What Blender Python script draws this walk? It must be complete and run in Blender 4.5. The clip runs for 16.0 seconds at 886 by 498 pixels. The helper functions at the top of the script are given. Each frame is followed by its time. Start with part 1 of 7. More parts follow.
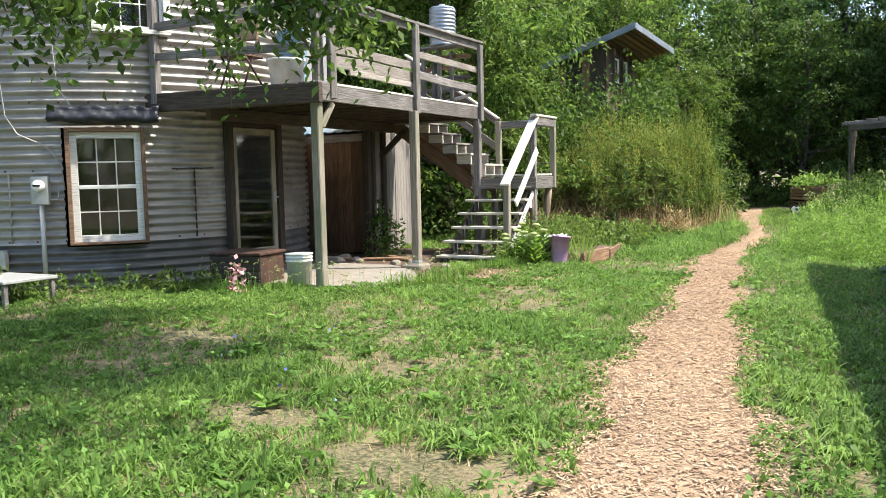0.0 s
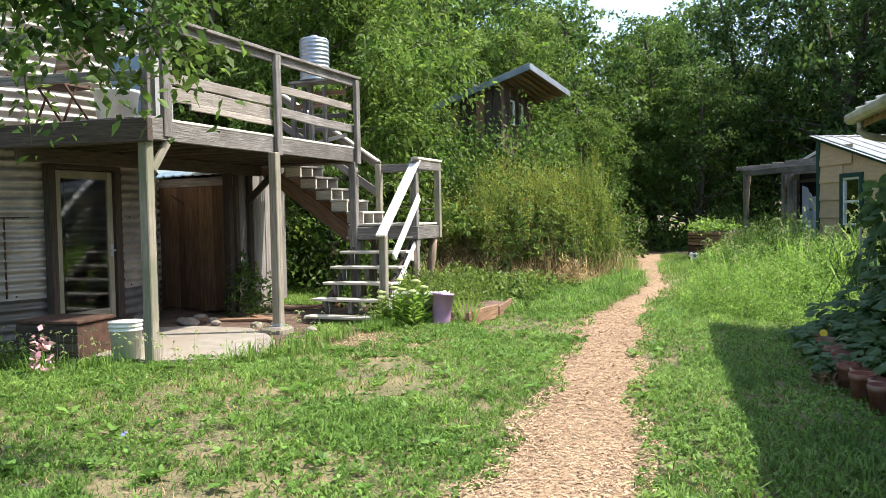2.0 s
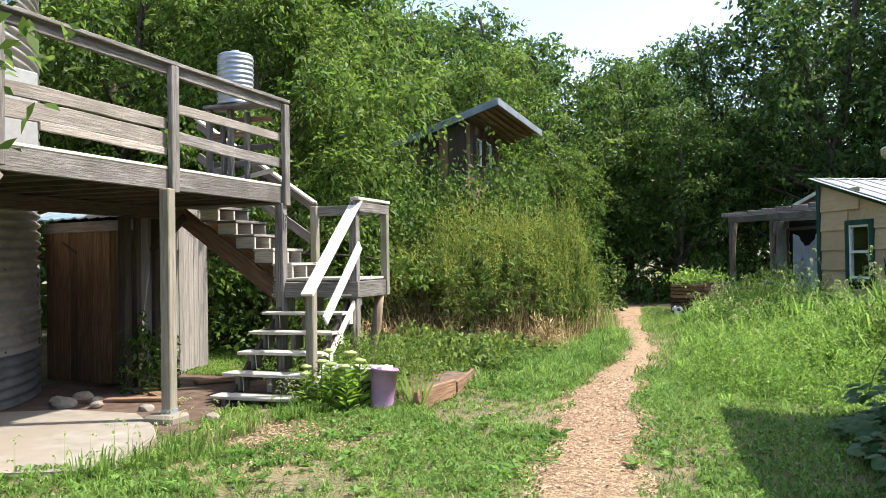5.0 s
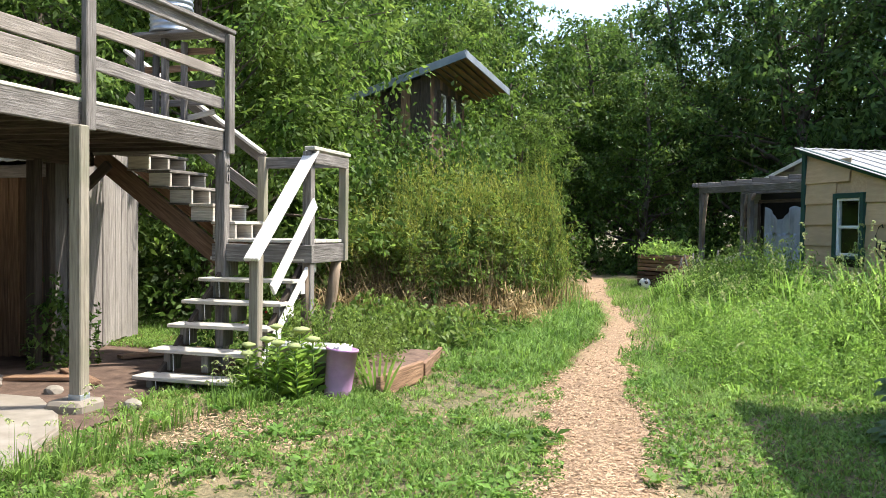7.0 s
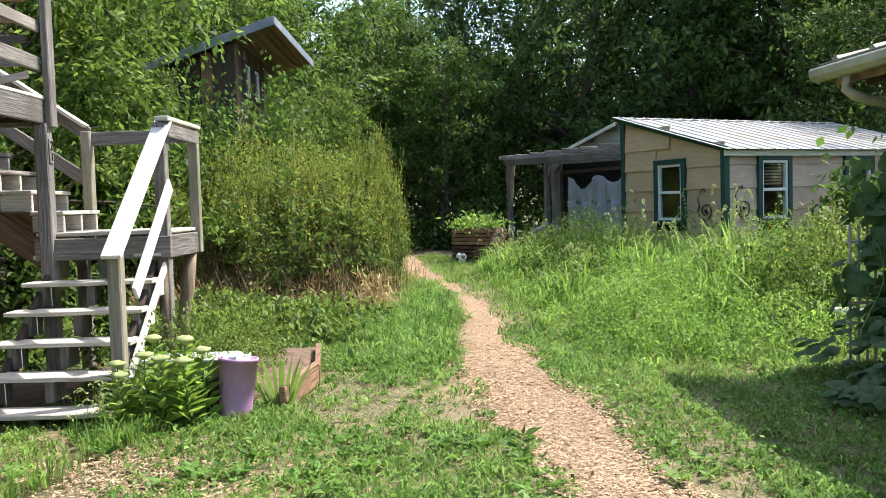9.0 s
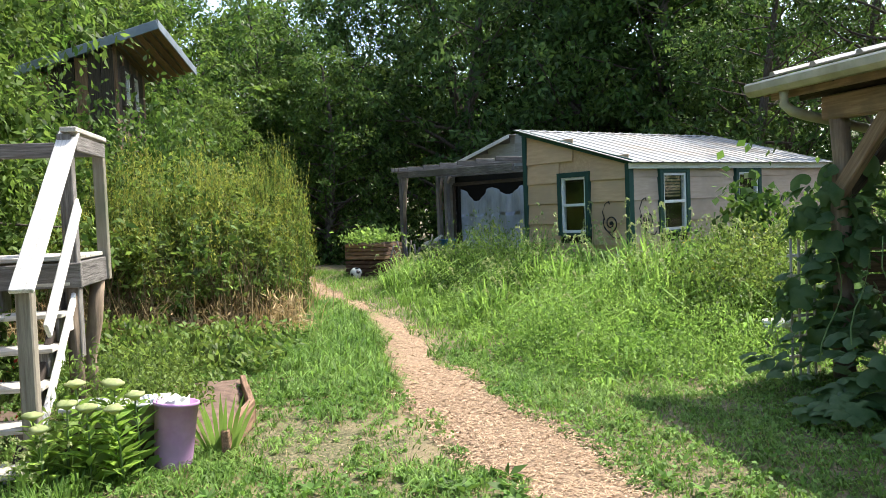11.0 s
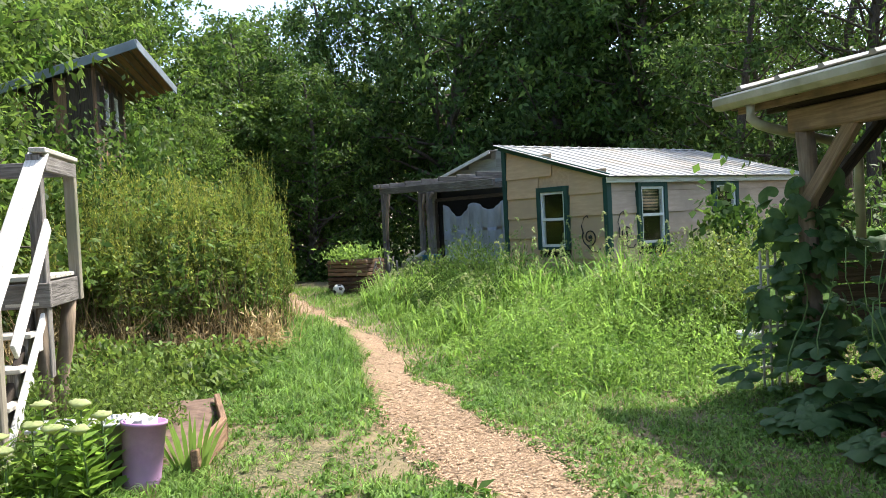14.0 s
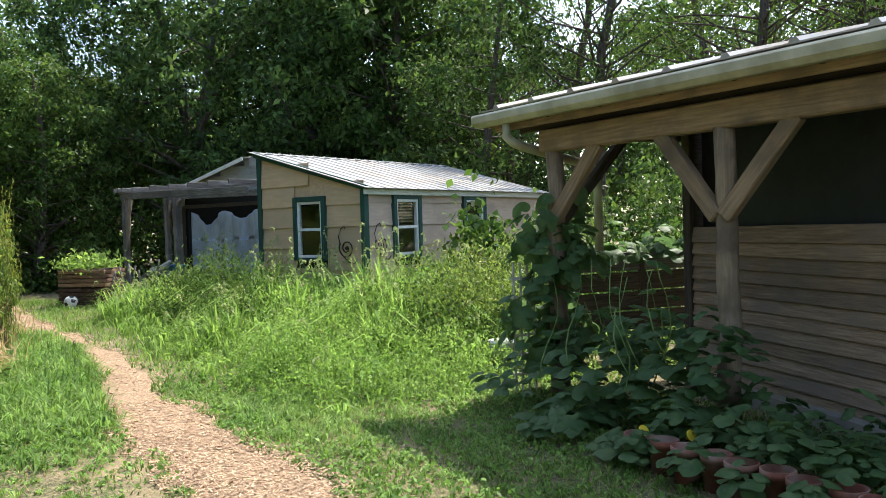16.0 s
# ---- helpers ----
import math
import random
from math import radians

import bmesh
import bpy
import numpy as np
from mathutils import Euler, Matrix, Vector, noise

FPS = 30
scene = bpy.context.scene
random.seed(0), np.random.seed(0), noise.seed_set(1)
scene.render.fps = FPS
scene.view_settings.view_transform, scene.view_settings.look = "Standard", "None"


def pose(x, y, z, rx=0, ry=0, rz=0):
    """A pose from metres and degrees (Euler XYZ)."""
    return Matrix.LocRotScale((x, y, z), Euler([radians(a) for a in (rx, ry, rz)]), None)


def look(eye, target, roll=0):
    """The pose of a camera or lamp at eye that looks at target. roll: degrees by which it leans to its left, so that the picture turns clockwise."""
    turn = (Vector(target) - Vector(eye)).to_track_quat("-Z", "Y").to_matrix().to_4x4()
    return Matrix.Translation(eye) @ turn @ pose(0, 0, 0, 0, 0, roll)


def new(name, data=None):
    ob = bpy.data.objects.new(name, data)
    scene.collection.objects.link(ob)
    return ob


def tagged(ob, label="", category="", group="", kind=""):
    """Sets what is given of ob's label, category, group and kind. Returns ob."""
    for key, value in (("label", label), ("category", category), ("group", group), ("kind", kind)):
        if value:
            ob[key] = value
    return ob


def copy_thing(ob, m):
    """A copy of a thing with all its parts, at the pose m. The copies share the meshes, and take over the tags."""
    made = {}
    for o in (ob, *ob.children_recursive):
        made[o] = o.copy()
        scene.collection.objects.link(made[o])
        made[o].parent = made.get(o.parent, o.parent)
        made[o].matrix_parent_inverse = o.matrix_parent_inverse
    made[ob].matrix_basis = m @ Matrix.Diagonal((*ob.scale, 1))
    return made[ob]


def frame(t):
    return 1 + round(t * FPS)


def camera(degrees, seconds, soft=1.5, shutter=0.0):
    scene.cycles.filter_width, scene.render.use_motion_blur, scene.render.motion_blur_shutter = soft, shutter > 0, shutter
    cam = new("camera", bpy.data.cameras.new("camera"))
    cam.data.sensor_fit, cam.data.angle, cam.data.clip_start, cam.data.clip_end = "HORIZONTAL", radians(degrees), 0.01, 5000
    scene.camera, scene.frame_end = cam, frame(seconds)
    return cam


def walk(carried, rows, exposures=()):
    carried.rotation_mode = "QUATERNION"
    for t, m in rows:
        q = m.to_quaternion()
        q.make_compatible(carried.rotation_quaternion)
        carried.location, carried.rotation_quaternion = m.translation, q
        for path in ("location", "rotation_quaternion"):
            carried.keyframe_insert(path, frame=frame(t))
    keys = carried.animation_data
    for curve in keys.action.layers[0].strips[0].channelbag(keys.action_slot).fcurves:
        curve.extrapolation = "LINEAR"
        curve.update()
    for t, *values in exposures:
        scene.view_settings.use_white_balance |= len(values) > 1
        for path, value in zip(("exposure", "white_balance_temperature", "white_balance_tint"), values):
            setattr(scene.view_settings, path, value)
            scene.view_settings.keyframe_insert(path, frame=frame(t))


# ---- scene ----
cam = camera(56.1, 16.0, soft=0.6)
PATH = [
    (0, (0.038, -5.893, 1.369), (-0.885, -4.127, 1.196), -1.2),
    (0.5, (0.028, -5.53, 1.357), (-0.74, -3.691, 1.19), -1.8),
    (1, (-0.077, -5.114, 1.412), (-0.735, -3.232, 1.264), -2.8),
    (1.5, (-0.078, -4.702, 1.458), (-0.725, -2.813, 1.341), -2.1),
    (2, (-0.138, -4.374, 1.492), (-0.861, -2.511, 1.411), -1.1),
    (2.5, (-0.371, -3.986, 1.521), (-1.128, -2.135, 1.478), -1.7),
    (3, (-0.494, -3.59, 1.526), (-1.242, -1.735, 1.513), -2.0),
    (3.5, (-0.536, -3.158, 1.531), (-1.247, -1.29, 1.561), -1.5),
    (3.7, (-0.562, -2.981, 1.531), (-1.238, -1.1, 1.577), -1.3),
    (5.8, (-0.819, -1.7, 1.585), (-1.477, 0.189, 1.57), -1.1),
    (6, (-0.886, -1.569, 1.572), (-1.548, 0.318, 1.537), -1.3),
    (6.5, (-1.026, -1.171, 1.578), (-1.69, 0.715, 1.52), 0.1),
    (7, (-1.283, -0.931, 1.551), (-1.828, 0.993, 1.496), 0.7),
    (7.5, (-1.636, -0.694, 1.554), (-2.028, 1.264, 1.45), -1.4),
    (8, (-1.961, -0.414, 1.51), (-2.235, 1.564, 1.407), -1.4),
    (8.5, (-2.286, -0.294, 1.515), (-2.392, 1.701, 1.415), -1.2),
    (9, (-2.625, -0.171, 1.542), (-2.619, 1.826, 1.433), -1.7),
    (9.5, (-2.836, 0.054, 1.538), (-2.734, 2.048, 1.422), -0.8),
    (9.7, (-2.88, 0.126, 1.557), (-2.735, 2.116, 1.434), -0.9),
    (11.8, (-3.356, 0.353, 1.631), (-2.985, 2.317, 1.554), -3.4),
    (12, (-3.352, 0.317, 1.617), (-2.971, 2.279, 1.54), -3.7),
    (12.5, (-3.349, 0.311, 1.613), (-2.967, 2.273, 1.524), -4.0),
    (13, (-3.308, 0.299, 1.621), (-2.925, 2.26, 1.549), -4.2),
    (13.5, (-3.215, 0.284, 1.625), (-2.834, 2.246, 1.574), -3.8),
    (14, (-3.112, 0.286, 1.624), (-2.762, 2.254, 1.566), -2.9),
    (14.5, (-3.052, 0.318, 1.617), (-2.625, 2.27, 1.536), -2.0),
    (14.9, (-3.068, 0.365, 1.62), (-2.474, 2.274, 1.563), -1.8),
    (15, (-3.089, 0.378, 1.619), (-2.45, 2.273, 1.572), -1.7),
    (15.5, (-3.15, 0.452, 1.617), (-2.33, 2.276, 1.589), -1.8),
    (16, (-3.182, 0.467, 1.614), (-2.267, 2.244, 1.559), -1.7),
]
EXPOSURES = [(0, 1.43), (16, 1.46)]
walk(cam, [(t, look(eye, at, lean)) for t, eye, at, lean in PATH], EXPOSURES)

# ---- light ----
world = bpy.data.worlds.new("sky")
scene.world = world
world.use_nodes = True
wn = world.node_tree.nodes
sky = wn.new("ShaderNodeTexSky")
sky.sky_type, sky.sun_disc = "NISHITA", False
SUN_BEARING, SUN_HEIGHT = radians(64), radians(55)
sky.sun_elevation, sky.sun_rotation = SUN_HEIGHT, SUN_BEARING
sky.air_density, sky.dust_density = 1.0, 2.0
world.node_tree.links.new(sky.outputs[0], wn["Background"].inputs[0])
wn["Background"].inputs[1].default_value = 0.15
sun_at = Vector((math.sin(SUN_BEARING) * math.cos(SUN_HEIGHT), math.cos(SUN_BEARING) * math.cos(SUN_HEIGHT), math.sin(SUN_HEIGHT)))
sun_data = bpy.data.lights.new("sun", "SUN")
sun_data.energy, sun_data.angle, sun_data.color = 3.3, radians(0.55), (1.0, 0.95, 0.86)
sun = new("sun", sun_data)
sun.matrix_world = look(sun_at * 60, (0, 0, 0))


# ---- materials ----
def surface(name, colours, scale=6.0, stretch=(1, 1, 1), rough=0.8, bump=0.25, metal=0.0, fine=5.0, vary=0.25, island=False, stain=None, stain_scale=0.7, spec=0.4, translucent=0.0):
    """colours: list of (position, rgb) of the grain; vary: spread of brightness from piece to piece; stain: a second colour in patches."""
    m = bpy.data.materials.new(name)
    m.use_nodes = True
    nt = m.node_tree
    n, l = nt.nodes, nt.links
    b = n["Principled BSDF"]
    tc = n.new("ShaderNodeTexCoord")
    info = n.new("ShaderNodeObjectInfo")
    geo = n.new("ShaderNodeNewGeometry")
    rnd = geo.outputs["Random Per Island"] if island else info.outputs["Random"]
    off = n.new("ShaderNodeVectorMath")
    off.operation = "MULTIPLY_ADD"
    comb = n.new("ShaderNodeCombineXYZ")
    for i in range(3):
        l.new(info.outputs["Random"], comb.inputs[i])
    l.new(comb.outputs[0], off.inputs[0])
    off.inputs[1].default_value = (37, 53, 71)
    l.new(tc.outputs["Object"], off.inputs[2])
    mp = n.new("ShaderNodeMapping")
    mp.inputs["Scale"].default_value = stretch
    l.new(off.outputs[0], mp.inputs[0])
    nz = n.new("ShaderNodeTexNoise")
    nz.inputs["Scale"].default_value, nz.inputs["Detail"].default_value, nz.inputs["Roughness"].default_value = scale, fine, 0.62
    l.new(mp.outputs[0], nz.inputs["Vector"])
    ramp = n.new("ShaderNodeValToRGB")
    els = ramp.color_ramp.elements
    while len(els) < len(colours):
        els.new(0.5)
    for e, (p, c) in zip(els, colours):
        e.position, e.color = p, (*c, 1)
    l.new(nz.outputs["Fac"], ramp.inputs[0])
    col = ramp.outputs[0]
    if stain:
        n2 = n.new("ShaderNodeTexNoise")
        n2.inputs["Scale"].default_value, n2.inputs["Detail"].default_value = stain_scale, 6
        l.new(off.outputs[0], n2.inputs["Vector"])
        r2 = n.new("ShaderNodeValToRGB")
        r2.color_ramp.elements[0].position, r2.color_ramp.elements[1].position = 0.46, 0.66
        l.new(n2.outputs["Fac"], r2.inputs[0])
        mx = n.new("ShaderNodeMixRGB")
        l.new(r2.outputs[0], mx.inputs[0])
        l.new(col, mx.inputs[1])
        mx.inputs[2].default_value = (*stain, 1)
        col = mx.outputs[0]
    hs = n.new("ShaderNodeHueSaturation")
    mr = n.new("ShaderNodeMapRange")
    mr.inputs["To Min"].default_value, mr.inputs["To Max"].default_value = 1 - vary, 1 + vary
    l.new(rnd, mr.inputs[0])
    l.new(mr.outputs[0], hs.inputs["Value"])
    l.new(col, hs.inputs["Color"])
    l.new(hs.outputs[0], b.inputs["Base Color"])
    b.inputs["Roughness"].default_value, b.inputs["Metallic"].default_value = rough, metal
    b.inputs["Specular IOR Level"].default_value = spec
    if bump:
        bp = n.new("ShaderNodeBump")
        bp.inputs["Strength"].default_value, bp.inputs["Distance"].default_value = bump, 0.02
        l.new(nz.outputs["Fac"], bp.inputs["Height"])
        l.new(bp.outputs[0], b.inputs["Normal"])
    if translucent:
        tr = n.new("ShaderNodeBsdfTranslucent")
        hs2 = n.new("ShaderNodeHueSaturation")
        hs2.inputs["Hue"].default_value, hs2.inputs["Saturation"].default_value, hs2.inputs["Value"].default_value = 0.495, 1.05, 1.6
        l.new(hs.outputs[0], hs2.inputs["Color"])
        l.new(hs2.outputs[0], tr.inputs["Color"])
        ms = n.new("ShaderNodeMixShader")
        ms.inputs[0].default_value = translucent
        l.new(b.outputs[0], ms.inputs[1])
        l.new(tr.outputs[0], ms.inputs[2])
        l.new(ms.outputs[0], n["Material Output"].inputs["Surface"])
    return m


def plain(name, rgb, rough=0.6, metal=0.0, vary=0.08, bump=0.1, scale=14):
    d = tuple(c * 0.82 for c in rgb)
    return surface(name, [(0.3, d), (0.7, rgb)], scale=scale, rough=rough, metal=metal, vary=vary, bump=bump)


GRAIN = (0.55, 9, 9)
wood_grey = surface("weathered_grey_wood", [(0.25, (0.06, 0.053, 0.047)), (0.5, (0.18, 0.163, 0.147)), (0.75, (0.33, 0.305, 0.28))], 7, GRAIN, 0.85, 0.6, vary=0.24, stain=(0.11, 0.098, 0.085), stain_scale=1.6)
wood_dark = surface("dark_brown_wood", [(0.3, (0.03, 0.022, 0.017)), (0.7, (0.1, 0.075, 0.055))], 7, GRAIN, 0.85, 0.5, vary=0.3)
wood_post = surface("greenish_treated_post_wood", [(0.25, (0.16, 0.135, 0.1)), (0.7, (0.36, 0.32, 0.25))], 6, GRAIN, 0.85, 0.4, vary=0.15, stain=(0.17, 0.17, 0.11), stain_scale=1.2)
wood_pale = surface("sun_bleached_wood", [(0.25, (0.34, 0.305, 0.255)), (0.55, (0.56, 0.52, 0.45)), (0.8, (0.72, 0.68, 0.6))], 8, GRAIN, 0.8, 0.45, vary=0.12)
wood_mid = surface("tan_grey_weathered_rail_wood", [(0.25, (0.17, 0.145, 0.12)), (0.55, (0.32, 0.28, 0.24)), (0.8, (0.47, 0.43, 0.38))], 8, GRAIN, 0.82, 0.5, vary=0.18, stain=(0.22, 0.19, 0.16), stain_scale=2.0)
wood_white = surface("peeling_white_painted_wood", [(0.3, (0.45, 0.42, 0.37)), (0.5, (0.7, 0.68, 0.63)), (0.75, (0.8, 0.78, 0.74))], 8, GRAIN, 0.75, 0.35, vary=0.08)
wood_brown = surface("brown_barn_board", [(0.25, (0.075, 0.043, 0.025)), (0.55, (0.23, 0.135, 0.08)), (0.8, (0.36, 0.23, 0.145))], 6, GRAIN, 0.85, 0.5, vary=0.35)
wood_barn = surface("grey_barn_board", [(0.25, (0.12, 0.105, 0.095)), (0.55, (0.25, 0.225, 0.205)), (0.8, (0.36, 0.335, 0.31))], 6, GRAIN, 0.85, 0.5, vary=0.25)
wood_beam = surface("honey_weathered_timber", [(0.25, (0.16, 0.105, 0.06)), (0.55, (0.31, 0.215, 0.13)), (0.8, (0.42, 0.31, 0.2))], 5, GRAIN, 0.8, 0.4, vary=0.15, stain=(0.15, 0.11, 0.075), stain_scale=2.5)
wood_log = surface("smooth_peeled_log", [(0.25, (0.16, 0.115, 0.075)), (0.7, (0.36, 0.27, 0.185))], 5, (7, 7, 0.6), 0.8, 0.35, vary=0.12, stain=(0.14, 0.1, 0.07), stain_scale=3)
wood_wall = surface("weathered_barn_siding", [(0.25, (0.14, 0.092, 0.056)), (0.55, (0.28, 0.19, 0.122)), (0.8, (0.4, 0.295, 0.2))], 6, GRAIN, 0.85, 0.5, vary=0.22, stain=(0.2, 0.15, 0.11), stain_scale=1.8)
bark = surface("rough_bark", [(0.3, (0.04, 0.032, 0.025)), (0.7, (0.14, 0.11, 0.085))], 9, (3, 3, 0.6), 0.95, 0.9, vary=0.25)
metal_wall = surface("galvanised_corrugated_steel", [(0.25, (0.25, 0.225, 0.195)), (0.6, (0.43, 0.4, 0.36)), (0.8, (0.54, 0.505, 0.46))], 3.5, (1, 1, 1), 0.5, 0.05, metal=0.45, vary=0.06, stain=(0.36, 0.33, 0.28), stain_scale=1.3)
metal_low = surface("dark_weathered_corrugated_steel", [(0.25, (0.1, 0.1, 0.1)), (0.6, (0.2, 0.2, 0.2)), (0.8, (0.29, 0.28, 0.27))], 3.5, (1, 1, 1), 0.55, 0.05, metal=0.4, vary=0.06, stain=(0.13, 0.12, 0.1))
metal_roof = surface("bright_ribbed_metal_roofing", [(0.25, (0.22, 0.225, 0.22)), (0.7, (0.37, 0.375, 0.365))], 1.8, (1, 4, 1), 0.5, 0.05, metal=0.25, vary=0.06, stain=(0.3, 0.265, 0.215), stain_scale=1.0)
metal_blue = surface("blue_metal_roofing", [(0.3, (0.16, 0.26, 0.36)), (0.7, (0.33, 0.45, 0.54))], 3, (1, 1, 1), 0.45, 0.05, metal=0.3, vary=0.06, stain=(0.4, 0.4, 0.38))
metal_tank = surface("galvanised_tank_steel", [(0.3, (0.3, 0.34, 0.38)), (0.7, (0.45, 0.49, 0.53))], 5, (1, 1, 1), 0.4, 0.03, metal=0.6, vary=0.04)
metal_fascia = surface("blue_grey_painted_metal", [(0.3, (0.15, 0.18, 0.21)), (0.7, (0.25, 0.29, 0.33))], 4, (1, 1, 1), 0.5, 0.05, vary=0.05)
gutter_paint = surface("dull_cream_gutter_paint", [(0.3, (0.36, 0.34, 0.24)), (0.7, (0.52, 0.5, 0.38))], 5, (1, 1, 1), 0.5, 0.05, vary=0.06, stain=(0.3, 0.28, 0.19), stain_scale=3)
tan_paint = surface("tan_painted_lap_siding", [(0.3, (0.48, 0.32, 0.185)), (0.7, (0.61, 0.425, 0.26))], 5, (0.6, 4, 4), 0.7, 0.12, vary=0.06, stain=(0.46, 0.33, 0.205), stain_scale=1.4)
rose_paint = surface("dusty_pink_painted_lap_siding", [(0.3, (0.46, 0.33, 0.25)), (0.7, (0.59, 0.44, 0.345))], 5, (0.6, 4, 4), 0.7, 0.12, vary=0.06, stain=(0.42, 0.31, 0.235), stain_scale=1.4)
grey_paint = surface("grey_green_painted_siding", [(0.3, (0.27, 0.27, 0.245)), (0.7, (0.38, 0.38, 0.35))], 5, (0.6, 4, 4), 0.7, 0.12, vary=0.06, stain=(0.27, 0.25, 0.22), stain_scale=1.6)
green_trim = plain("dark_green_trim_paint", (0.015, 0.062, 0.05), 0.55)
white_vinyl = plain("white_window_vinyl", (0.8, 0.8, 0.77), 0.4)
white_plastic = surface("scuffed_white_plastic", [(0.3, (0.68, 0.68, 0.65)), (0.7, (0.82, 0.82, 0.8))], 9, (1, 1, 1), 0.4, 0.05, vary=0.04, stain=(0.6, 0.58, 0.52), stain_scale=5)
purple_plastic = surface("faded_purple_plastic", [(0.3, (0.42, 0.2, 0.42)), (0.7, (0.58, 0.33, 0.57))], 7, (1, 1, 1), 0.5, 0.06, vary=0.04, stain=(0.42, 0.24, 0.4), stain_scale=5)
terracotta = surface("terracotta", [(0.3, (0.15, 0.045, 0.028)), (0.7, (0.28, 0.095, 0.055))], 7, (1, 1, 1), 0.8, 0.1, vary=0.2, stain=(0.3, 0.2, 0.15), stain_scale=4)
concrete = surface("pale_concrete", [(0.3, (0.2, 0.175, 0.14)), (0.7, (0.31, 0.28, 0.235))], 4, (1, 1, 1), 0.9, 0.25, fine=9, vary=0.05, stain=(0.25, 0.21, 0.165), stain_scale=1.3)
soil = surface("brown_soil", [(0.3, (0.07, 0.042, 0.03)), (0.7, (0.19, 0.125, 0.09))], 6, (1, 1, 1), 0.95, 0.7, fine=9, vary=0.2)
ground_mat = surface("grassy_soil", [(0.36, (0.055, 0.05, 0.022)), (0.5, (0.125, 0.12, 0.055)), (0.66, (0.3, 0.225, 0.13))], 38, (1, 1, 1), 0.95, 0.9, fine=9, vary=0.0, stain=(0.26, 0.2, 0.112), stain_scale=1.1)
chip_bed = surface("wood_chip_bed", [(0.33, (0.13, 0.08, 0.046)), (0.5, (0.31, 0.21, 0.127)), (0.7, (0.48, 0.345, 0.22))], 40, (1, 1, 1), 0.95, 0.8, fine=6, vary=0.0, stain=(0.36, 0.25, 0.155), stain_scale=0.8)
chip_mat = surface("wood_chip", [(0.3, (0.3, 0.19, 0.11)), (0.7, (0.54, 0.385, 0.25))], 20, (1, 1, 1), 0.9, 0.2, vary=0.5, island=True)
straw_mat = surface("dry_straw", [(0.3, (0.32, 0.23, 0.11)), (0.7, (0.5, 0.38, 0.2))], 6, rough=0.9, bump=0, vary=0.3, island=True, translucent=0.2)


def leaf_material(name, dark, light, translucent=0.4, vary=0.45, rough=0.55):
    return surface(name, [(0.35, dark), (0.65, light)], 0.9, rough=rough, bump=0, vary=vary, island=True, translucent=translucent, spec=0.2)


grass_mat = leaf_material("lawn_grass", (0.095, 0.185, 0.036), (0.195, 0.3, 0.075), 0.4)
weed_mat = leaf_material("tall_weed_green", (0.125, 0.23, 0.045), (0.24, 0.36, 0.09), 0.45)
clover_mat = leaf_material("clover_green", (0.08, 0.17, 0.03), (0.16, 0.27, 0.058), 0.35)
seed_mat = surface("pale_seed_heads", [(0.3, (0.28, 0.34, 0.13)), (0.7, (0.43, 0.46, 0.22))], 5, rough=0.9, bump=0, vary=0.3, island=True, translucent=0.25)
leaf_light = leaf_material("light_tree_leaf", (0.065, 0.128, 0.024), (0.15, 0.215, 0.05), 0.45, 0.55)
leaf_mid = leaf_material("tree_leaf", (0.045, 0.098, 0.02), (0.115, 0.175, 0.04), 0.38, 0.55)
# leaf colour darkened for trees that stand against the sun
leaf_backlit = leaf_material("backlit_tree_leaf", (0.042, 0.088, 0.023), (0.095, 0.15, 0.04), 0.4, 0.6)
leaf_shrub = leaf_material("shrub_leaf", (0.085, 0.15, 0.032), (0.18, 0.24, 0.056), 0.36, 0.6)
leaf_gold = leaf_material("yellow_green_flower_spray", (0.18, 0.22, 0.04), (0.3, 0.31, 0.07), 0.35)
leaf_sedum = leaf_material("bright_sedum_leaf", (0.15, 0.26, 0.045), (0.25, 0.36, 0.08), 0.45)
leaf_vine = leaf_material("squash_leaf", (0.06, 0.125, 0.042), (0.125, 0.2, 0.075), 0.4, 0.35, 0.5)
stem_mat = surface("dry_brown_stalk", [(0.3, (0.11, 0.075, 0.035)), (0.7, (0.25, 0.18, 0.085))], 8, rough=0.9, bump=0, vary=0.3, island=True)
green_stem = plain("green_stem", (0.14, 0.22, 0.06), 0.7)
black_paint = plain("black_paint", (0.012, 0.012, 0.013), 0.6)
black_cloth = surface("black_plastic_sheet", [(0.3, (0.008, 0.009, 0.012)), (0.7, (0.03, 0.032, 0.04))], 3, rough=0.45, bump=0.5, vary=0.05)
blue_tarp = surface("grey_blue_tarp", [(0.3, (0.22, 0.25, 0.29)), (0.7, (0.42, 0.46, 0.52))], 3, (1, 1, 0.4), 0.45, 0.5, vary=0.05)
blue_plastic = plain("blue_plastic", (0.03, 0.14, 0.3), 0.4)
blue_paint = plain("faded_blue_paint", (0.2, 0.32, 0.42), 0.6)
rust = surface("rusty_brown_metal", [(0.3, (0.04, 0.02, 0.013)), (0.7, (0.115, 0.06, 0.038))], 9, rough=0.85, bump=0.4, vary=0.15)
meter_grey = plain("grey_meter_enamel", (0.42, 0.42, 0.4), 0.45, 0.2)
flower_red = plain("red_petals", (0.6, 0.03, 0.02), 0.6)
flower_pink = plain("pink_petals", (0.65, 0.35, 0.36), 0.6)
flower_yellow = plain("yellow_petals", (0.7, 0.5, 0.03), 0.6)
flower_blue = plain("blue_petals", (0.2, 0.25, 0.6), 0.6)
# near-black colour stands for the darkness of rooms behind glass
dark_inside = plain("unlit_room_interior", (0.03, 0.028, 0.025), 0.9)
glass = bpy.data.materials.new("window_glass")
glass.use_nodes = True
